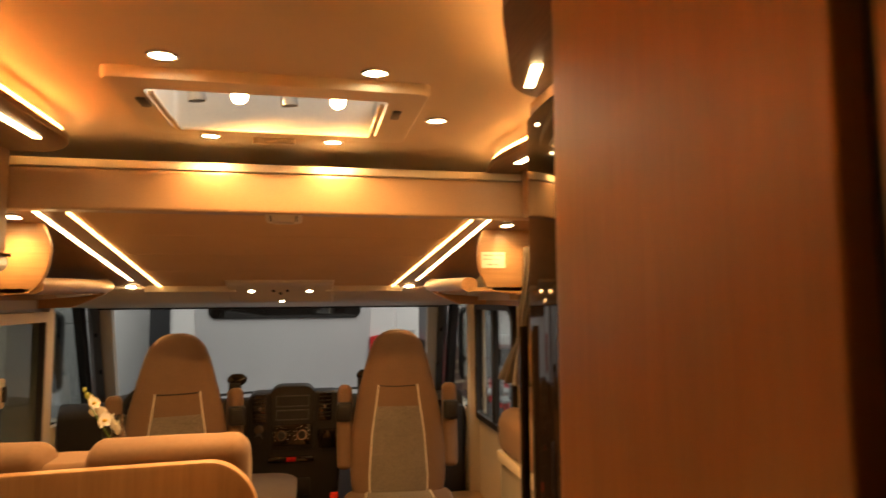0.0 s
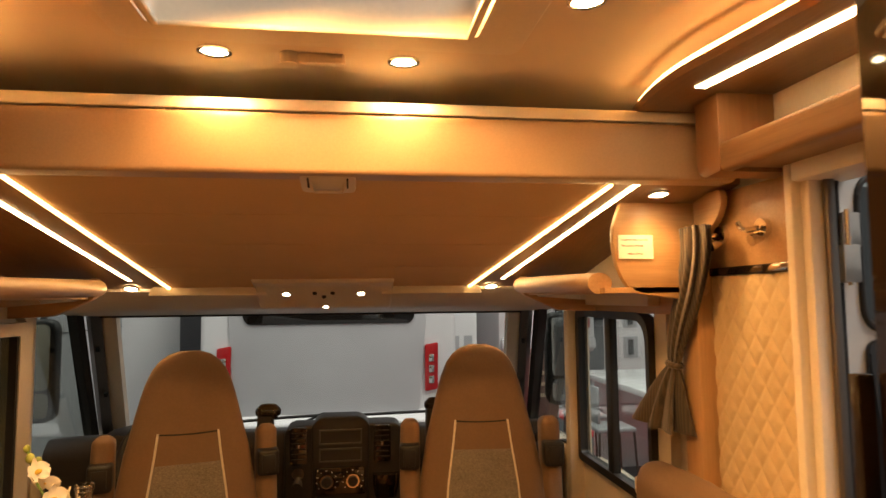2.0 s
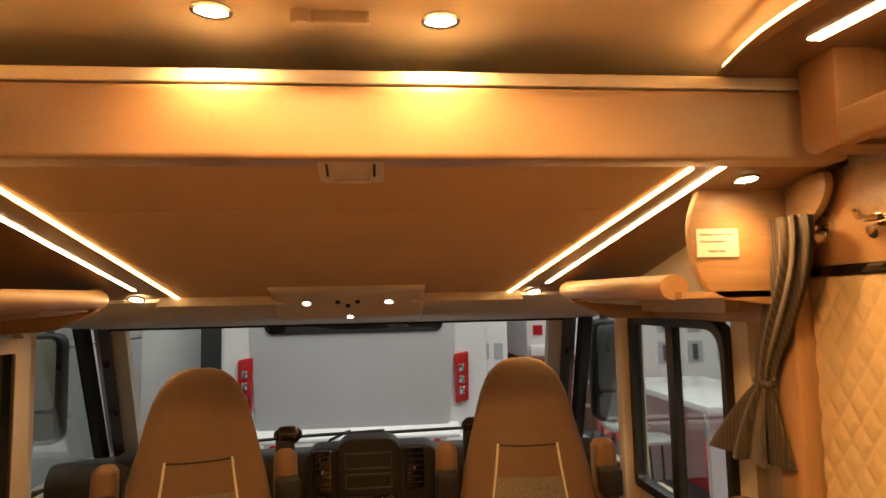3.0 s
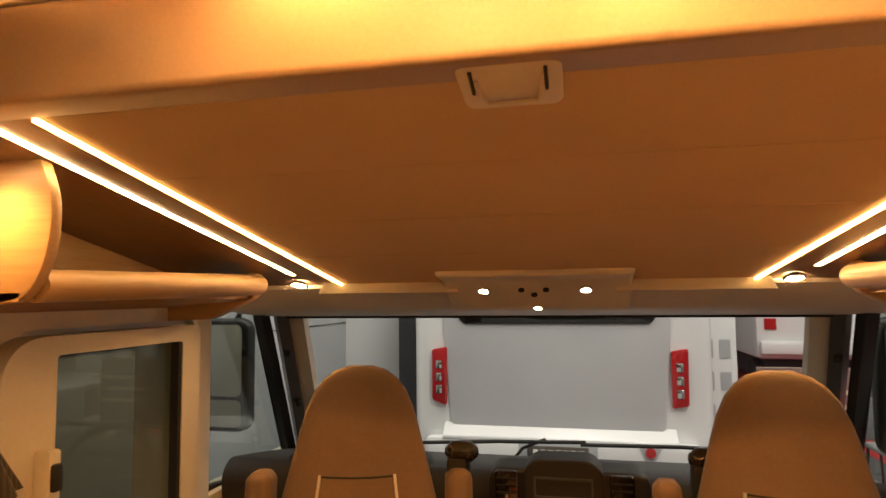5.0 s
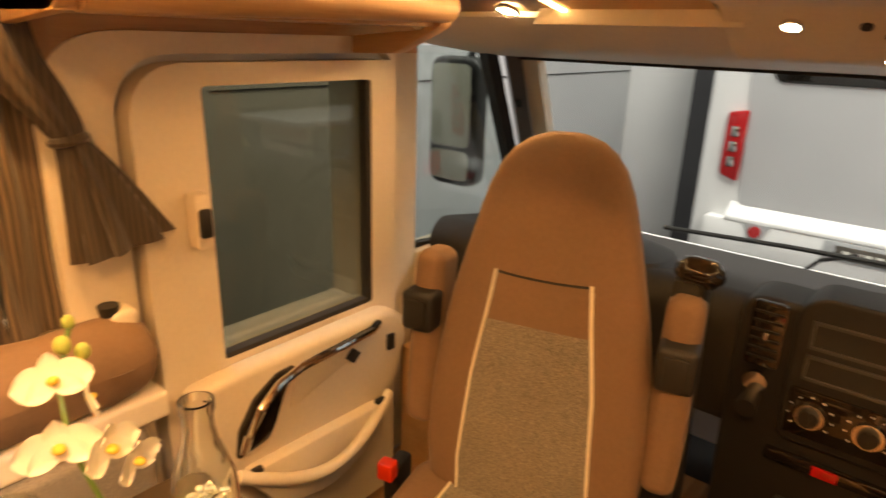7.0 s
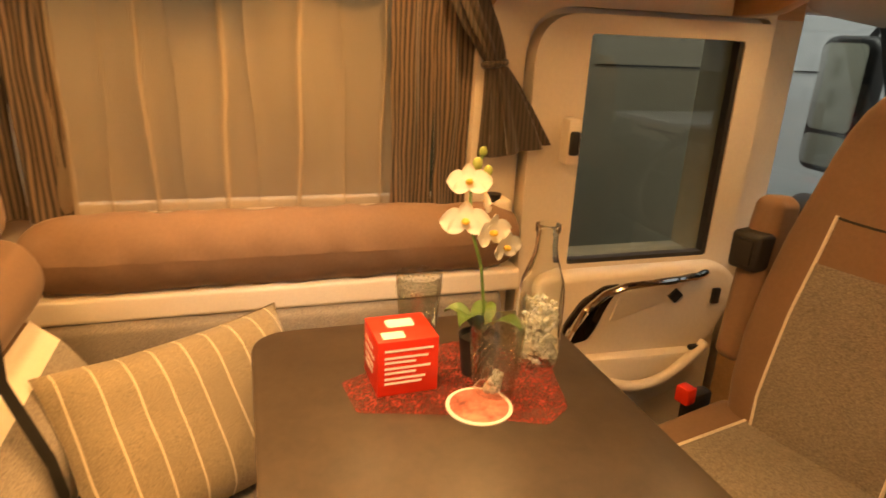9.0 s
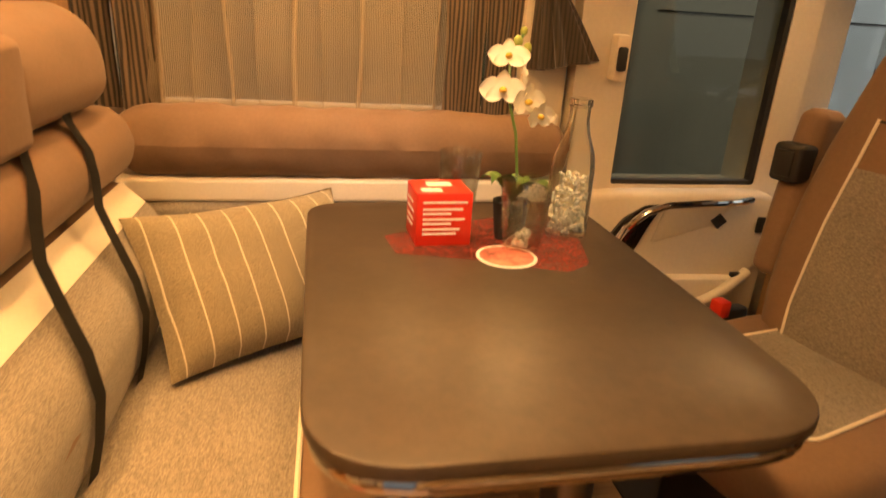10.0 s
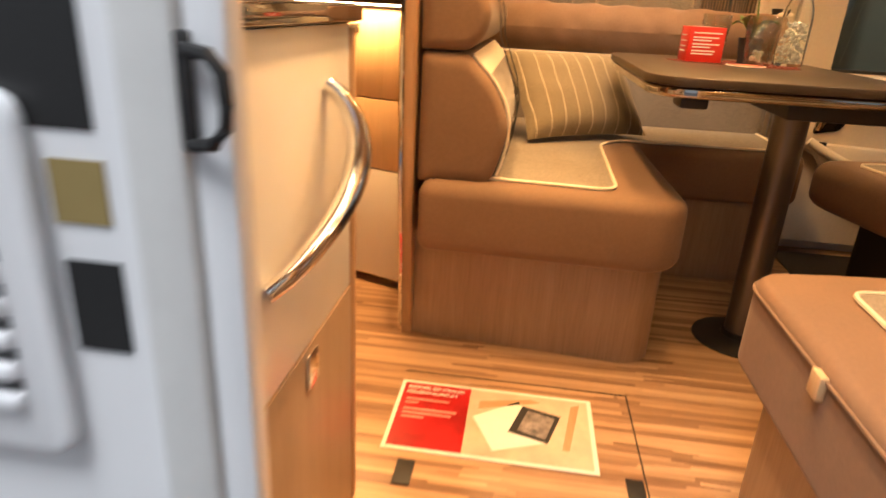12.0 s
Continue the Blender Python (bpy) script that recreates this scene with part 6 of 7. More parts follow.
m, t, p = nodes("sheer_cloth")
tr = add(t, "ShaderNodeBsdfTransparent")
df = add(t, "ShaderNodeBsdfDiffuse")
df.inputs[0].default_value = (0.52, 0.42, 0.29, 1)
tl = add(t, "ShaderNodeBsdfTranslucent")
tl.inputs[0].default_value = (0.5, 0.42, 0.32, 1)
m1, m2 = add(t, "ShaderNodeMixShader"), add(t, "ShaderNodeMixShader")
m1.inputs[0].default_value = 0.25
t.links.new(df.outputs[0], m1.inputs[1])
t.links.new(tl.outputs[0], m1.inputs[2])
co = add(t, "ShaderNodeTexCoord")
sep = add(t, "ShaderNodeSeparateXYZ")
t.links.new(co.outputs["Object"], sep.inputs[0])
pp = add(t, "ShaderNodeMath")
pp.operation, pp.inputs[1].default_value = "PINGPONG", 0.0022
t.links.new(sep.outputs[1], pp.inputs[0])
mr = add(t, "ShaderNodeMapRange")
mr.inputs[1].default_value, mr.inputs[2].default_value, mr.inputs[3].default_value, mr.inputs[4].default_value = 0.0, 0.0022, 0.42, 0.58
t.links.new(pp.outputs[0], mr.inputs[0])
t.links.new(mr.outputs[0], m2.inputs[0])
t.links.new(tr.outputs[0], m2.inputs[1])
t.links.new(m1.outputs[0], m2.inputs[2])
t.links.new(m2.outputs[0], t.nodes["Material Output"].inputs[0])
M["sheer"] = m

curtain("sheer_curtain", 1.50, 2.28, 0.872, 1.413, -1.066, 6.5, 0.011, M["sheer"], "pale sheer curtain over the dinette window", 0.006)
curtain("curtain", 1.375, 1.455, 0.865, 1.413, -1.046, 1.0, 0.012, M["curtain"], "dark brown patterned curtain panel")
curtain("curtain", 1.46, 1.55, 0.865, 1.413, -1.044, 1.0, 0.012, M["curtain"], "dark brown patterned curtain panel")
curtain("curtain", 2.235, 2.345, 0.865, 1.413, -1.044, 1.0, 0.012, M["curtain"], "dark brown patterned curtain panel")
curtain("curtain", 2.34, 2.44, 0.865, 1.413, -1.046, 1.0, 0.012, M["curtain"], "dark brown patterned curtain panel")


def tied_curtain(s, y_top0, y_top1, z_top, y_tie, z_tie, y_hem0, y_hem1, z_hem0, z_hem1, x):
    c = thing("tied_curtain", "dark brown curtain gathered with a tie beside the cab window", "curtain", "cab curtains")
    bm = B()

    def f(u, v):
        a = 2 * math.pi * u
        if v > 0.5:
            k = (v - 0.5) / 0.5
            e = k * k * (3 - 2 * k)
            w = 0.024 + ((y_top1 - y_top0) / 2 - 0.024) * min(1.0, k * 2.6) ** 0.7
            yc, z = y_tie + ((y_top0 + y_top1) / 2 - y_tie) * e - 0.02 * math.sin(math.pi * k), z_tie + (z_top - z_tie) * k
        else:
            k = 1 - v / 0.5
            e = k ** 0.8
            yc = y_tie + ((y_hem0 + y_hem1) / 2 - y_tie) * e
            w = 0.022 + ((y_hem1 - y_hem0) / 2 - 0.022) * e
            z = z_tie - (z_tie - z_hem0) * k + (z_hem1 - z_hem0) * k * (0.5 + 0.5 * math.cos(a))
        fold = 1 + 0.30 * math.sin(a * 8 + v * 3 + 0.8 * math.sin(a * 3)) * (0.45 + 1.2 * abs(v - 0.5))
        return Vector((x - s * 0.45 * w * math.sin(a) * fold * 0.9, yc + w * math.cos(a) * fold, z))
    patch(bm, f, 128, 36)
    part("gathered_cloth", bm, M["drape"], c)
    bm = B()
    tube(bm, [(x - s * 0.014 * math.sin(a), y_tie + 0.026 * math.cos(a), z_tie + 0.004 * math.cos(a)) for a in np.linspace(0, 2 * math.pi, 18)[:-1]], 0.009, 8, closed=True)
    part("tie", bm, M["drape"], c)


tied_curtain(1, 2.285, 2.385, 1.60, 2.47, 1.222, 2.43, 2.675, 1.035, 1.045, 1.06)
tied_curtain(-1, 2.36, 2.44, 1.45, 2.475, 1.222, 2.468, 2.618, 1.0, 1.03, -1.0)
single("backsplash", boxed(-1.0995, -1.092, -0.40, 1.198, 0.887, 1.30, 0.002), M["white"], "white gloss splash board behind the kitchen worktop", "splashback")
structure('trim', boxed(-1.10, -1.035, 1.20, 1.372, 0.886, 1.475, 0.004), M['oak_z'], 'wooden upright beside the dinette window')

# ---- things on the table ----
T = 0.742
cube = thing("box", "small red printed cardboard box on the table", "box")
bmx = Matrix.Translation((-0.452, 2.125, T)) @ Matrix.Rotation(radians(2), 4, "Z")
bm = B()
box(bm, -0.047, 0.047, -0.049, 0.049, 0.0, 0.094, 0.0015, m=bmx)
part("carton", bm, M["red"], cube)


def bar(parent, x0, x1, z0, z1, m, mt="paper", name="print_line"):
    """A printed line on the plane y-z at local x = 0."""
    bm = B()
    box(bm, 0.0, 0.0006, x0, x1, z0, z1, m=m)
    part(name, bm, M[mt], parent)


face = bmx @ Matrix.Translation((0.0472, 0, 0))
for z, w in ((0.078, 0.078), (0.066, 0.070), (0.058, 0.05), (0.048, 0.074), (0.040, 0.05), (0.030, 0.066), (0.022, 0.06)):
    bar(cube, -0.038, -0.038 + w, z - 0.0018, z + 0.0018, face)
side = bmx @ Matrix.Translation((0, -0.0492, 0)) @ Matrix.Rotation(radians(-90), 4, "Z")
for z, w in ((0.07, 0.05), (0.055, 0.06), (0.04, 0.055), (0.028, 0.05)):
    bar(cube, -0.035, -0.035 + w, z - 0.0018, z + 0.0018, side)
bm = B()
slab(bm, rect(-0.028, 0.0, -0.022, 0.024, 0.006), "z", 0.0945, 0.0949)
slab(bm, rect(0.015, 0.038, -0.038, -0.002, 0.002), "z", 0.0945, 0.0949)
bmesh.ops.transform(bm, matrix=bmx, verts=bm.verts[:])
part("top_mark", bm, M["paper"], cube)


def tumbler(x, y, label, stones):
    g = thing("tumbler", label, "glass", "tumblers")
    bm = B()
    lathe(bm, [(0, 0.0), (0.029, 0.0), (0.031, 0.004), (0.0425, 0.128), (0.0415, 0.130), (0.040, 0.128), (0.0295, 0.012), (0, 0.010)], (x, y, T + 0.0005), 36)
    part("glass_wall", bm, M["tumbler"], g).visible_shadow = False
    bm = B()
    for j in range(11):
        for k in range(26):
            a = 2 * math.pi * (k + 0.5 * (j % 2)) / 26
            h = 0.035 + j * 0.0075
            r = 0.031 + (0.0425 - 0.031) * (h - 0.004) / 0.124
            bmesh.ops.create_icosphere(bm, subdivisions=1, radius=0.0026, matrix=Matrix.Translation((x + r * math.cos(a), y + r * math.sin(a), T + h)))
    part("relief", bm, M["tumbler"], g).visible_shadow = False
    if stones:
        bm = B()
        rnd = random.Random(4)
        for k in range(26):
            a, r = rnd.uniform(0, 6.28), rnd.uniform(0, 0.019)
            bmesh.ops.create_icosphere(bm, subdivisions=2, radius=rnd.uniform(0.005, 0.008), matrix=Matrix.Translation((x + r * math.cos(a), y + r * math.sin(a), T + 0.016 + rnd.uniform(0, 0.022))))
        part("glass_pebbles", bm, M["pebble"], g, "clear glass pebbles")


M["pebble"] = mat("clear_pebbles", (0.80, 0.80, 0.74), 0.06, spread=0.1, scale=60, bump=0.1)
M["pebble"].node_tree.nodes["Principled BSDF"].inputs["Transmission Weight"].default_value = 0.65
tumbler(-0.365, 2.255, "dimpled clear tumbler with glass pebbles on a coaster", True)
tumbler(-0.583, 2.190, "dimpled clear empty tumbler on the table", False)
bottle = thing("bottle", "clear glass bottle half filled with glass pebbles", "bottle")
bx, by = -0.458, 2.372
bm = B()
prof = [(0, 0.0), (0.037, 0.0), (0.040, 0.006), (0.040, 0.125), (0.036, 0.155), (0.022, 0.195), (0.0185, 0.215), (0.0185, 0.238), (0.021, 0.240), (0.021, 0.252), (0.0175, 0.253), (0.0165, 0.24), (0.0165, 0.215), (0.020, 0.195), (0.0335, 0.155), (0.0375, 0.125), (0.0375, 0.008), (0, 0.006)]
lathe(bm, prof, (bx, by, T + 0.0005), 36)
part("glass_wall", bm, M["clear"], bottle).visible_shadow = False
bm = B()
rnd = random.Random(7)
for k in range(240):
    a, r = rnd.uniform(0, 6.28), 0.032 * math.sqrt(rnd.random())
    bmesh.ops.create_icosphere(bm, subdivisions=1, radius=rnd.uniform(0.0035, 0.0055), matrix=Matrix.Translation((bx + r * math.cos(a), by + r * math.sin(a), T + 0.012 + rnd.uniform(0, 0.105))))
part("glass_pebbles", bm, M["pebble"], bottle, "clear glass pebbles")

coaster = thing("coaster", "round red and white printed coaster on the table", "coaster")
bm = B()
lathe(bm, [(0, 0), (0.052, 0), (0.052, 0.0018), (0, 0.0018)], (-0.345, 2.225, T), 40)
part("disc", bm, M["paper"], coaster)
M["coaster_print"] = mat("coaster_print", (0.50, 0.16, 0.11), 0.5, spread=0.75, scale=55, bump=0.0, big=30)
bm = B()
lathe(bm, [(0, 0.0018), (0.046, 0.0018), (0.046, 0.0024), (0, 0.0024)], (-0.345, 2.225, T), 40)
part("print", bm, M["coaster_print"], coaster)
m, t, p = nodes("sheer_red_net")
p.inputs["Base Color"].default_value = (0.22, 0.035, 0.022, 1)
p.inputs["Roughness"].default_value = 0.7
co = add(t, "ShaderNodeTexCoord")
net = add(t, "ShaderNodeTexNoise", Scale=38.0, Detail=5.0, Roughness=0.7)
fine = add(t, "ShaderNodeTexVoronoi", Scale=260.0)
t.links.new(co.outputs["Object"], net.inputs["Vector"])
t.links.new(co.outputs["Object"], fine.inputs["Vector"])
mulr = add(t, "ShaderNodeMath")
mulr.operation = "MULTIPLY"
t.links.new(net.outputs["Fac"], mulr.inputs[0])
t.links.new(fine.outputs["Distance"], mulr.inputs[1])
mrr = add(t, "ShaderNodeMapRange")
mrr.inputs[1].default_value, mrr.inputs[2].default_value, mrr.inputs[3].default_value, mrr.inputs[4].default_value = 0.1, 0.42, 0.08, 0.95
t.links.new(mulr.outputs[0], mrr.inputs[0])
t.links.new(mrr.outputs[0], p.inputs["Alpha"])
M["runner"] = m
rn = B()
slab(rn, rounded([(-0.46, 2.03), (-0.37, 2.04), (-0.335, 2.17), (-0.275, 2.31), (-0.31, 2.36), (-0.47, 2.40), (-0.56, 2.25)], 0.008), "z", T, T + 0.0006)
single("table_runner", rn, M["runner"], "thin dark red doily lying on the table", "doily")

orchid = thing("orchid", "white potted orchid in a small black pot", "plant")
px, py = -0.445, 2.257


def bend(p):
    """The flower stem leans over towards the wall."""
    return Vector((p[0] - 0.65 * max(0.0, p[2] - T - 0.21), p[1], p[2]))


bm = B()
lathe(bm, [(0, 0), (0.026, 0), (0.034, 0.07), (0.031, 0.07), (0.029, 0.06), (0, 0.06)], (px, py, T + 0.0005), 24)
part("pot", bm, M["rubber"], orchid, "small black pot")
stem = [(px, py, T + 0.05), (px + 0.004, py + 0.004, T + 0.12), (px + 0.0, py - 0.004, T + 0.19), (px - 0.006, py - 0.014, T + 0.25), (px - 0.006, py - 0.006, T + 0.30), (px - 0.002, py + 0.012, T + 0.335), (px + 0.0, py + 0.022, T + 0.352)]
bm = B()
tube(bm, [bend(p) for p in stem], 0.0028, 8)
part("stem", bm, M["leaf"], orchid)
rnd = random.Random(3)
for az, ln, lift in ((0.5, 0.085, 0.05), (2.6, 0.075, 0.035), (4.2, 0.06, 0.045), (5.5, 0.08, 0.06)):
    bm = B()
    d = Vector((math.cos(az), math.sin(az), 0))
    s = Vector((-d.y, d.x, 0))
    patch(bm, lambda u, v: Vector((px, py, T + 0.065)) + d * ln * u + s * (v - 0.5) * 0.042 * math.sin(math.pi * min(1, u * 0.9 + 0.08)) + Vector((0, 0, lift * math.sin(u * 2.2) + 0.012 * abs(v - 0.5))), 10, 6)
    part("leaf", bm, M["leaf"], orchid)


def bloom(c, aim, size):
    aim = Vector(aim).normalized()
    m = Matrix.Translation(c) @ aim.to_track_quat("Z", "Y").to_matrix().to_4x4()
    head = None
    for k, (ang, w, ln) in enumerate(((90, 0.62, 0.8), (210, 0.62, 0.8), (330, 0.62, 0.8), (0, 1.05, 1.0), (180, 1.05, 1.0))):
        bm = B()
        a = radians(ang)
        d, s = Vector((math.cos(a), math.sin(a), 0)), Vector((-math.sin(a), math.cos(a), 0))
        patch(bm, lambda u, v: m @ (d * size * ln * u + s * (v - 0.5) * size * w * math.sin(math.pi * min(1, u * 0.86 + 0.12)) ** 0.7 + Vector((0, 0, size * (0.14 * u * u + 0.10 * (2 * v - 1) ** 2 * u + (0.02 if k > 2 else 0))))), 8, 8)
        head = part("petal", bm, M["petal"], orchid)
    bm = B()
    bmesh.ops.create_icosphere(bm, subdivisions=2, radius=size * 0.17, matrix=m @ Matrix.Translation((0, 0, size * 0.16)) @ Matrix.Diagonal((1, 0.8, 1.2, 1)))
    part("flower_heart", bm, M["pollen"], orchid, "yellow flower heart")


M["pollen"] = mat("yellow_pollen", (0.70, 0.48, 0.06), 0.6, spread=0.2, scale=100, bump=0.2)
for c, aim, sz in (((px + 0.012, py - 0.028, T + 0.262), (1, -0.25, 0.1), 0.041), ((px + 0.014, py + 0.012, T + 0.245), (1, 0.5, 0.0), 0.039), ((px + 0.008, py - 0.012, T + 0.315), (0.9, -0.1, 0.4), 0.038), ((px - 0.004, py + 0.014, T + 0.285), (0.2, 1, 0.1), 0.031), ((px + 0.008, py + 0.034, T + 0.222), (0.9, 0.5, -0.1), 0.034)):
    bloom(bend(c), aim, sz)
for c, r in (((px + 0.002, py + 0.01, T + 0.34), 0.009), ((px + 0.004, py + 0.026, T + 0.330), 0.008), ((px + 0.0, py + 0.024, T + 0.358), 0.007)):
    bm = B()
    bmesh.ops.create_icosphere(bm, subdivisions=2, radius=r, matrix=Matrix.Translation(bend(c)) @ Matrix.Diagonal((1, 1, 1.3, 1)))
    part("bud", bm, M["bud"], orchid, "green bud")

# ---- floor: hatch joints, latches, printed sheet ----
fh = thing("floor_hatch", "flush floor hatch with two black finger latches", "hatch")
for a in ((0.20, 1.10, 1.944, 1.947), (0.20, 0.203, 1.41, 1.944), (0.66, 1.10, 1.408, 1.411)):
    part("joint", boxed(*a, 0.0, 0.0012), M["rubber"], fh)
for x0, x1, y0, y1 in ((0.53, 0.60, 1.455, 1.49), (0.50, 0.57, 1.905, 1.94)):
    part("finger_latch", boxed(x0, x1, y0, y1, 0.0, 0.005, 0.002), M["black"], fh)
sheet = thing("printed_sheet", "laminated red and white advertising sheet on the floor", "poster")
part("paper", boxed(0.247, 0.501, 1.411, 1.857, 0.0012, 0.003), M["paper"], sheet)
part("red_field", boxed(0.257, 0.491, 1.420, 1.577, 0.003, 0.0036), M["sheet_red"], sheet)
M["photo_ground"] = mat("photo_ground", (0.62, 0.48, 0.34), 0.3, spread=0.25, scale=10, bump=0.0)
part("photo", boxed(0.257, 0.491, 1.577, 1.847, 0.003, 0.0034), M["photo_ground"], sheet)
for pts, mt in (([(0.30, 1.60), (0.27, 1.72), (0.28, 1.74), (0.33, 1.60)], "oak_y"), ([(0.27, 1.83), (0.44, 1.80), (0.44, 1.785), (0.28, 1.81)], "oak_x"), ([(0.36, 1.59), (0.285, 1.69), (0.42, 1.76), (0.47, 1.64)], "paper"), ([(0.30, 1.70), (0.325, 1.785), (0.425, 1.755), (0.40, 1.67)], "rubber")):
    bm = B()
    z = 0.0036 if mt != "rubber" else 0.0040
    slab(bm, pts, "z", 0.003, z)
    part("photo_shape", bm, M[mt], sheet)
M["photo_net"] = mat("photo_net", (0.24, 0.21, 0.19), 0.4, spread=0.7, scale=70, bump=0.0, big=40)
bm = B()
slab(bm, [(0.315, 1.712), (0.335, 1.772), (0.412, 1.75), (0.39, 1.69)], "z", 0.003, 0.0043)
part("photo_shape", bm, M["photo_net"], sheet)


def words(parent, text, size, m, mt, name="lettering", spacing=1.0):
    cu = bpy.data.curves.new(name, "FONT")
    cu.body, cu.size, cu.extrude, cu.space_character = text, size, 0.0003, spacing
    tmp = bpy.data.objects.new(name, cu)
    scene.collection.objects.link(tmp)
    dg = bpy.context.evaluated_depsgraph_get()
    me = bpy.data.meshes.new_from_object(tmp.evaluated_get(dg))
    bpy.data.objects.remove(tmp)
    me.transform(m)
    me.materials.clear()
    me.materials.append(M[mt])
    ob = new(name, me)
    ob.parent = parent
    return ob


# the sheet is read from the entrance: its lines run along y
up = Matrix.Rotation(radians(90), 4, "Z")
words(sheet, "RIESIGER, ZENTRALER", 0.0165, Matrix.Translation((0.280, 1.428, 0.0038)) @ up, "paper", spacing=0.82)
words(sheet, "KELLERSTAURAUM", 0.0165, Matrix.Translation((0.300, 1.428, 0.0038)) @ up, "paper", spacing=0.82)
for x, w in ((0.322, 0.10), (0.337, 0.03), (0.36, 0.12), (0.375, 0.11), (0.39, 0.05)):
    bm = B()
    box(bm, x - 0.003, x + 0.003, 1.432, 1.432 + w, 0.0036, 0.0042)
    part("print_line", bm, M["pink"], sheet)
# notice text
for txt, z in (("Hubbett bitte nur mit", 0.018), ("Personal bedienen", 0.002), ("Vielen Dank", -0.020)):
    words(sign, txt, 0.0088, Matrix.Translation((0.880 if z > 0 else 0.897, 2.3955, 1.549 + z)) @ Matrix.Rotation(radians(90), 4, "X"), "lens_red")

# ---- outside: wall skin, grille, decals, step ----
part("outer_skin", boxed(1.201, 1.212, FLOOR_Y0, 1.425, -0.35, 2.05), M["body"], bpy.data.objects["wall_right"])
part("outer_skin", boxed(1.201, 1.212, 2.038, 2.62, -0.35, 2.05), M["body"], bpy.data.objects["wall_right"])
gr = thing("vent_grille", "white plastic ventilation grille on the outer wall", "grille")
bm = B()
slab(bm, rect(0.92, 1.366, 0.555, 0.80, 0.022), "x", 1.213, 1.226, 0.006, 3)
part("frame", bm, M["body"], gr)
for k in range(8):
    bm = B()
    box(bm, 1.224, 1.233, 0.96, 1.338, 0.592 + 0.0225 * k, 0.605 + 0.0225 * k, 0.004)
    part("louvre", bm, M["body"], gr)
    part("gap", boxed(1.2262, 1.2272, 0.96, 1.338, 0.6055 + 0.0225 * k, 0.6135 + 0.0225 * k), M["trim_grey"], gr)
M["decal_gold"] = mat("gold_decal", (0.30, 0.22, 0.08), 0.35, spread=0.06, scale=30, bump=0.0)
for y0, y1, z0, z1, mt in ((1.30, 1.404, 0.778, 0.98, "black"), (1.371, 1.407, 0.721, 0.760, "decal_gold"), (1.372, 1.409, 0.635, 0.697, "black")):
    single("decal", boxed(1.2125, 1.2135, y0, y1, z0, z1), M[mt], "square dark decal on the white outer wall" if mt != "decal_gold" else "square gold decal on the white outer wall", "decal", "wall decals")
step = thing("entrance_step", "grey entrance step below the door", "step")
part("tread", boxed(1.22, 1.52, 1.50, 2.02, -0.30, -0.26, 0.01), M["steel"], step)
for y in (1.55, 1.97):
    part("bracket", boxed(1.22, 1.50, y - 0.015, y + 0.015, -0.5, -0.30), M["black"], step)


def mirror(s):
    mm = thing("wing_mirror", "large black coach-style wing mirror outside the cab", "mirror", "wing mirrors")
    x = s * (1.24 if s > 0 else 1.30)
    bm = B()
    slab(bm, rect(x - 0.11, x + 0.11, 0.87, 1.34, 0.06, 8), "y", 3.88, 3.96, 0.02, 3)
    part("housing", bm, M["black"], mm)
    for z0, z1 in ((1.02, 1.315), (0.895, 1.005)):
        bm = B()
        slab(bm, rect(x - 0.09, x + 0.09, z0, z1, 0.03, 6), "y", 3.872, 3.879)
        part("mirror_glass", bm, M["chrome"], mm)
    bm = B()
    tube(bm, [(x - s * 0.02, 3.95, 1.32), (x - s * 0.03, 4.0, 1.45), (s * 1.12, 4.0, 1.50)], 0.02, 10)
    part("arm", bm, M["black"], mm)


mirror(1)
mirror(-1)
wip = thing("wiper", "black windscreen wiper at rest", "wiper", "wipers")
bm = B()
tube(bm, [(-0.60, 4.27, 0.77), (-0.2, 4.275, 0.79), (0.17, 4.275, 0.80)], 0.008, 8)
part("blade", bm, M["rubber"], wip)
bm = B()
tube(bm, [(-0.15, 4.30, 0.70), (-0.1, 4.30, 0.76), (0.0, 4.285, 0.805)], 0.007, 8)
part("arm", bm, M["rubber"], wip)
copy_thing(wip, pose(0.72, 0, 0.0, 0, 2, 0))

# ---- other vehicles and the stand ----
mh = thing("motorhome", "white and grey motorhome seen from behind", "motorhome")
MY = 6.1
bm = B()
slab(bm, rounded([(-1.08, -0.15), (1.02, -0.15), (1.02, 2.4), (-1.08, 2.4)], [0.08, 0.08, 0.2, 0.2]), "y", MY, MY + 6, 0.05, 4)
part("body", bm, M["body"], mh)
bm = B()
slab(bm, rounded([(-0.80, 0.47), (0.70, 0.47), (0.76, 1.30), (0.72, 2.2), (-0.80, 2.2), (-0.86, 1.30)], 0.06), "y", MY - 0.02, MY, 0.01)
part("rear_panel", bm, M["rear_grey"], mh, "pale grey rear panel")
bm = B()
slab(bm, rounded([(-0.70, 1.215), (0.62, 1.215), (0.66, 1.26), (0.66, 1.90), (-0.74, 1.90), (-0.74, 1.26)], 0.04), "y", MY - 0.035, MY - 0.02, 0.006)
part("window", bm, M["gloss_black"], mh, "dark rear window")
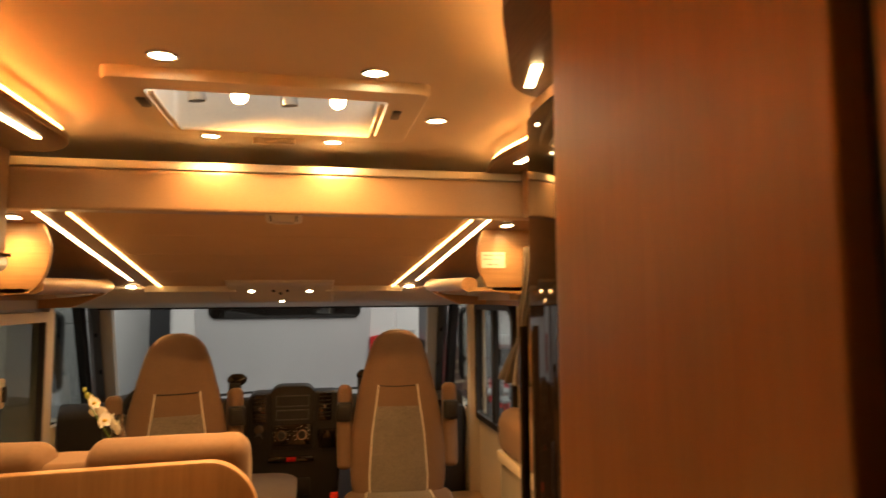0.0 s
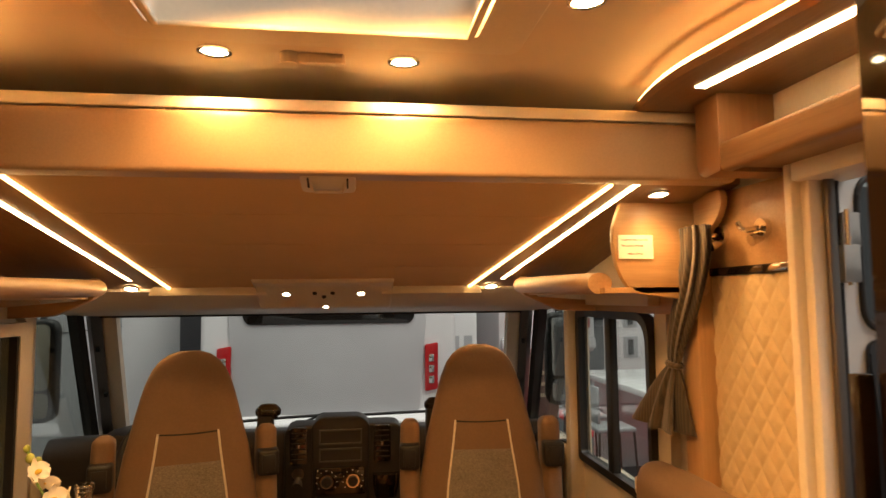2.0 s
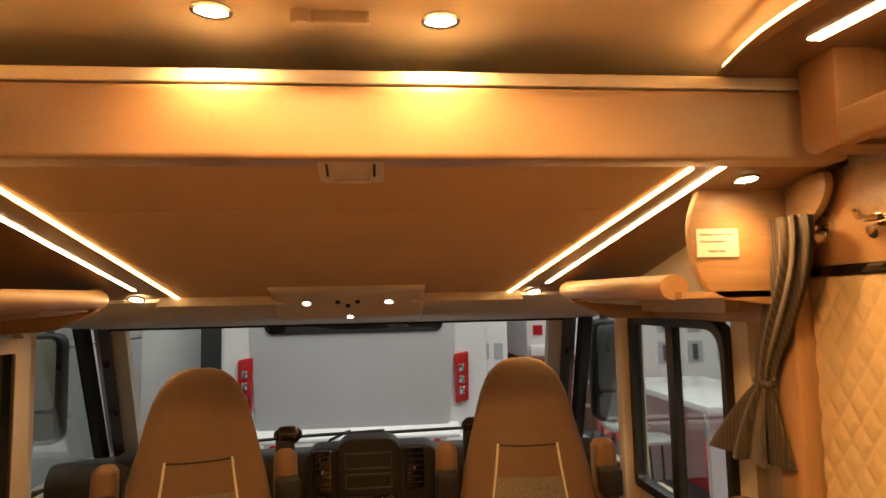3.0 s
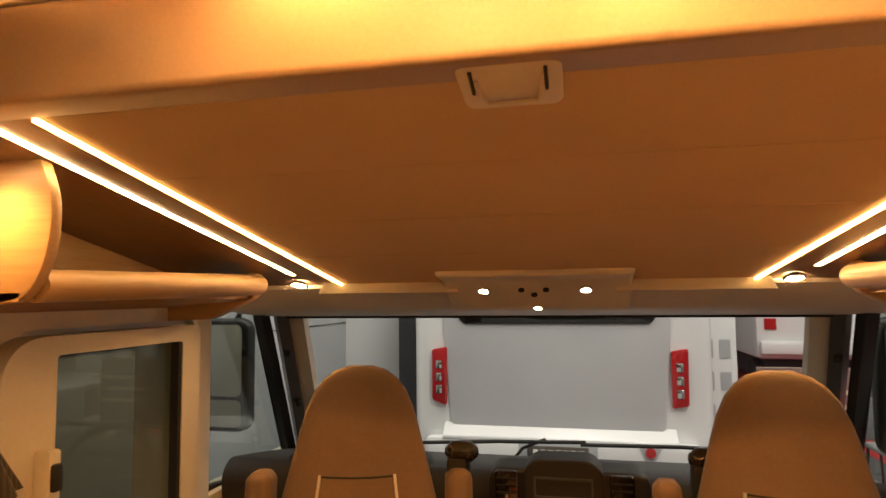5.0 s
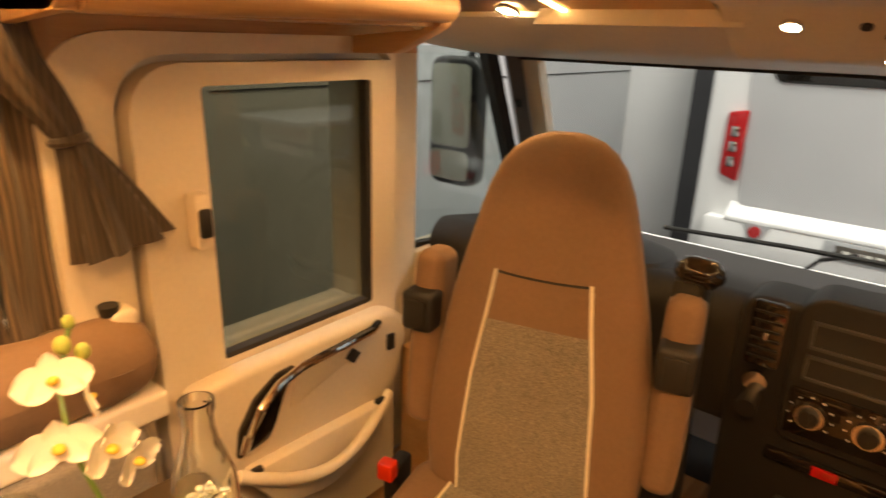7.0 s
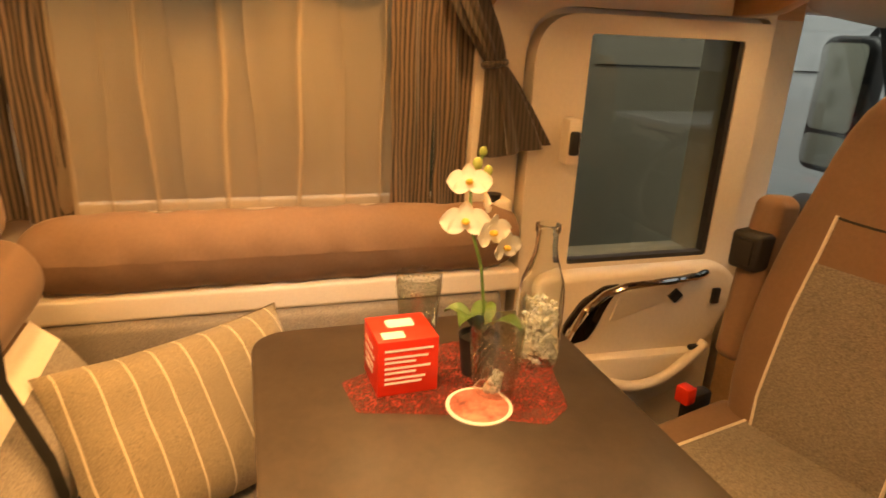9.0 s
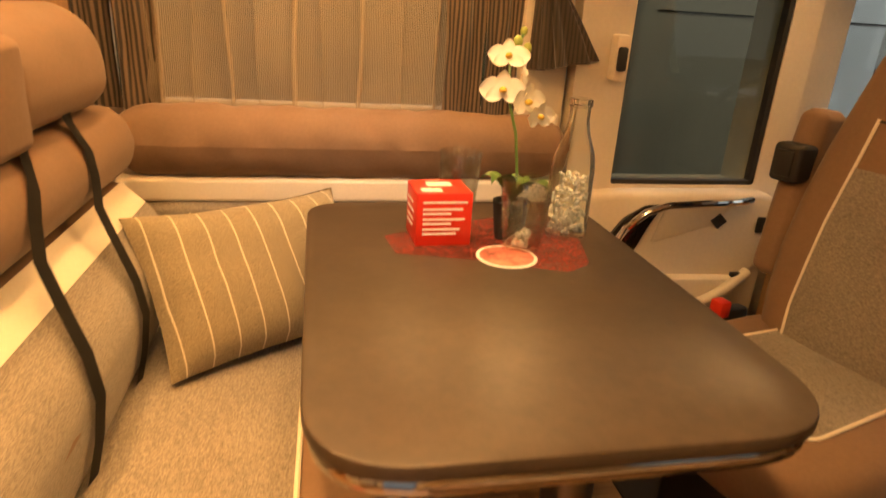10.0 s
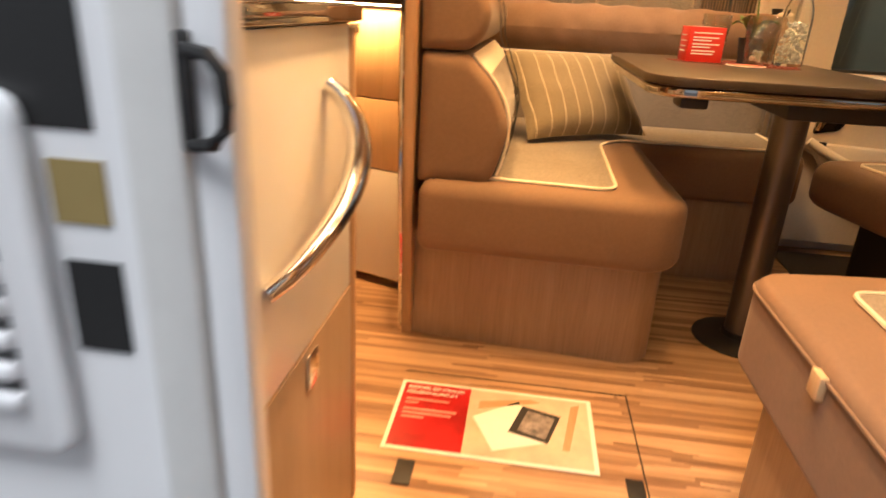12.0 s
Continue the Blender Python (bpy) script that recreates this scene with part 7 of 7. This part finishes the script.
for s, x in ((-1, -0.885), (1, 0.80)):
    bm = B()
    slab(bm, rounded([(x - 0.055, 0.64 if s > 0 else 0.66), (x + 0.055, 0.66 if s > 0 else 0.62), (x + 0.06, 1.05), (x - 0.055, 1.03)], 0.02), "y", MY - 0.04, MY, 0.01)
    l = part("tail_lamp", bm, M["lens_red"], mh, "red tail lamp with clear chambers")
    for k in range(3):
        bm = B()
        box(bm, x - 0.022, x + 0.022, MY - 0.046, MY - 0.04, 0.71 + 0.09 * k, 0.77 + 0.09 * k, 0.004)
        part("clear_chamber", bm, M["chrome"], l)
bm = B()
slab(bm, rounded([(MY + 0.01, 0.505), (MY - 0.105, 0.425), (MY - 0.105, 0.398), (MY + 0.01, 0.398)], [0, 0.015, 0.01, 0]), "x", -0.85, 0.77, 0.006)
part("bumper_ledge", bm, M["body"], mh)
bm = B()
slab(bm, rounded([(-0.98, 0.16), (0.92, 0.16), (0.92, 0.41), (-0.98, 0.41)], 0.05), "y", MY - 0.10, MY, 0.02)
part("bumper", bm, M["body"], mh)
for x in (-0.66, 0.585):
    bm = B()
    slab(bm, [(x - 0.075, 0.405), (x + 0.085, 0.405), (x + 0.03, 0.31), (x - 0.03, 0.31)], "y", MY - 0.108, MY - 0.10)
    part("lamp_recess", bm, M["body_grey"], mh)
    bm = B()
    cyl(bm, (x, MY - 0.10, 0.36), (x, MY - 0.125, 0.36), 0.034)
    part("reflector", bm, M["lens_red"], mh)
plate = part("plate_recess", boxed(-0.30, 0.24, MY - 0.108, MY - 0.10, 0.285, 0.395, 0.004), M["body_grey"], mh)
part("number_plate", boxed(-0.24, 0.18, MY - 0.114, MY - 0.108, 0.30, 0.375, 0.004), M["steel"], plate)
bm = B()
for k in range(7):
    box(bm, -0.20 + 0.052 * k, -0.165 + 0.052 * k, MY - 0.117, MY - 0.114, 0.325, 0.352)
part("plate_print", bm, M["paper"], plate)
for x in (-0.85, 0.80):
    bm = B()
    cyl(bm, (x - 0.1, MY + 1.2, -0.17), (x + 0.1, MY + 1.2, -0.17), 0.33, n=32)
    part("wheel", bm, M["rubber"], mh)
# long pale van on the left, with a dark gap beside it
van = thing("van", "long pale grey panel van parked beside", "van")
bm = B()
slab(bm, rounded([(-1.95, -0.2), (-1.95, 2.4), (-4.2, 2.4), (-4.2, -0.2)], [0.1, 0.2, 0.2, 0.1])[::-1], "y", 3.2, 6.95, 0.05, 3)
part("body", bm, M["body_grey"], van)
part("seam", boxed(-1.952, -1.945, 3.3, 6.9, 1.19, 1.196), M["rubber"], van)
for y in (3.9, 6.2):
    bm = B()
    cyl(bm, (-2.2, y, -0.17), (-1.94, y, -0.17), 0.33, n=32)
    part("wheel", bm, M["rubber"], van)
lv = thing("caravan", "white caravan side wall behind the stand", "caravan")
part("body", boxed(-6.0, -1.42, 7.0, 9.5, -0.15, 2.6, 0.06), M["body"], lv)
part("seam", boxed(-6.0, -1.42, 6.992, 7.0, 1.33, 1.335), M["rubber"], lv)
bm = B()
cyl(bm, (-3.5, 7.0, -0.17), (-3.5, 7.25, -0.17), 0.33, n=28)
part("wheel", bm, M["rubber"], lv)
M["dark_wall"] = mat("dark_partition", (0.05, 0.05, 0.055), 0.7, spread=0.1, scale=20, bump=0.05)
structure("wall_hall", boxed(-1.40, -1.11, 6.75, 6.85, -0.5, 4.0), M["dark_wall"], "dark hall partition")
sv = thing("motorhome", "dark side wall of a motorhome parked alongside", "motorhome")
M["side_body"] = mat("olive_grey_side", (0.27, 0.275, 0.235), 0.2, spread=0.1, scale=3, bump=0.0, coat=0.4)
part("body", boxed(-3.0, -2.3, -3.0, 3.0, -0.15, 2.4, 0.05), M["side_body"], sv)
part("awning", boxed(-2.34, -2.28, -1.0, 2.8, 1.62, 1.74, 0.02), M["body"], sv)
for y in (-1.8, 1.9):
    bm = B()
    cyl(bm, (-2.5, y, -0.17), (-2.29, y, -0.17), 0.33, n=28)
    part("wheel", bm, M["rubber"], sv)
# stand wall with pictures, counter, stools
bw = thing("stand_wall", "white stand wall with product pictures", "stand wall")
part("panel", boxed(1.13, 1.45, 7.4, 7.45, -0.5, 1.7), M["body"], bw)
part("panel", boxed(4.3, 6.4, 10.8, 10.9, -0.5, 2.2), M["body"], bw)
for i in range(3):
    for j in range(3):
        if i < 2:
            part("picture", boxed(1.17 + 0.14 * i, 1.26 + 0.14 * i, 7.393, 7.4, 0.3 + 0.28 * j, 0.46 + 0.28 * j), M["body_grey"], bw)
        bm = B()
        box(bm, 4.6 + 0.5 * i, 4.85 + 0.5 * i, 10.79, 10.8, 0.4 + 0.5 * j, 0.75 + 0.5 * j)
        part("picture", bm, M["body_grey"], bw)
        bm = B()
        box(bm, 4.68 + 0.5 * i, 4.77 + 0.5 * i, 10.78, 10.79, 0.45 + 0.5 * j, 0.7 + 0.5 * j)
        part("picture", bm, M["black"], bw)
es = thing("display_board", "brown tilted display board on a stand", "display board")
M["brown_board"] = mat("brown_board", (0.20, 0.12, 0.10), 0.5, spread=0.1, scale=20, bump=0.03)
bm = B()
box(bm, 1.35, 2.0, 6.35, 6.38, 0.32, 0.90, 0.01)
part("board", bm, M["brown_board"], es)
for k, w in enumerate((0.55, 0.4, 0.48)):
    part("print_line", boxed(1.52, 1.52 + w, 6.344, 6.35, 0.72 - 0.1 * k, 0.75 - 0.1 * k), M["photo_ground"], es)
bm = B()
tube(bm, [(1.8, 6.4, -0.5), (1.8, 6.4, 0.25)], 0.025, 10)
part("leg", bm, M["steel"], es)
fv = thing("motorhome", "white motorhome far off in the hall", "motorhome")
part("body", boxed(3.2, 5.4, 14.0, 20.0, 0.2, 2.3, 0.12), M["body"], fv)
part("bumper", boxed(3.25, 5.35, 13.85, 14.0, 0.3, 0.55, 0.05), M["body"], fv)
for x in (3.45, 5.15):
    part("tail_lamp", boxed(x - 0.1, x + 0.1, 13.97, 14.0, 0.75, 0.95), M["lens_red"], fv)
for x in (3.4, 5.2):
    bm = B()
    cyl(bm, (x - 0.1, 14.8, -0.17), (x + 0.1, 14.8, -0.17), 0.33, n=24)
    part("wheel", bm, M["rubber"], fv)
part("underbody", boxed(3.4, 5.2, 14.3, 19.5, -0.2, 0.25), M["black"], fv)
ct = thing("counter_table", "white bar table on the stand", "table")
part("top", boxed(2.75, 3.75, 5.9, 7.9, 0.50, 0.56, 0.01), M["body"], ct)
for y in (6.1, 7.7):
    part("leg_panel", boxed(2.85, 3.65, y - 0.03, y + 0.03, -0.5, 0.50), M["body"], ct)


def stool(x, y):
    s = thing("bar_stool", "grey bar stool with steel legs", "stool", "bar stools")
    part("seat", boxed(x - 0.18, x + 0.18, y - 0.18, y + 0.18, 0.22, 0.26, 0.012), M["body_grey"], s)
    part("back", boxed(x - 0.18, x - 0.155, y - 0.18, y + 0.18, 0.30, 0.62, 0.01), M["body_grey"], s)
    for dx in (-0.16, 0.16):
        for dy in (-0.16, 0.16):
            bm = B()
            tube(bm, [(x + dx, y + dy, 0.22), (x + dx * 1.2, y + dy * 1.2, -0.5)], 0.011, 8)
            part("leg", bm, M["steel"], s)
    return s


st = stool(2.45, 6.3)
for y in (6.9, 7.5):
    copy_thing(st, pose(0, y - 6.3, 0))
structure("backdrop", boxed(-40, 40, 40, 40.1, -0.5, 9), M["carpet"], "far dark hall wall")
for x, y, e in ((0.5, 5.2, 1.0), (4.5, 9.0, 1.0), (-3.5, 3.0, 0.5), (3.5, 0.5, 1.45)):
    lamp("hall_lamp", "AREA", HALL * e, look((x, y, 6.5), (x, y, 0)), (1.0, 0.98, 0.95), 2.5)
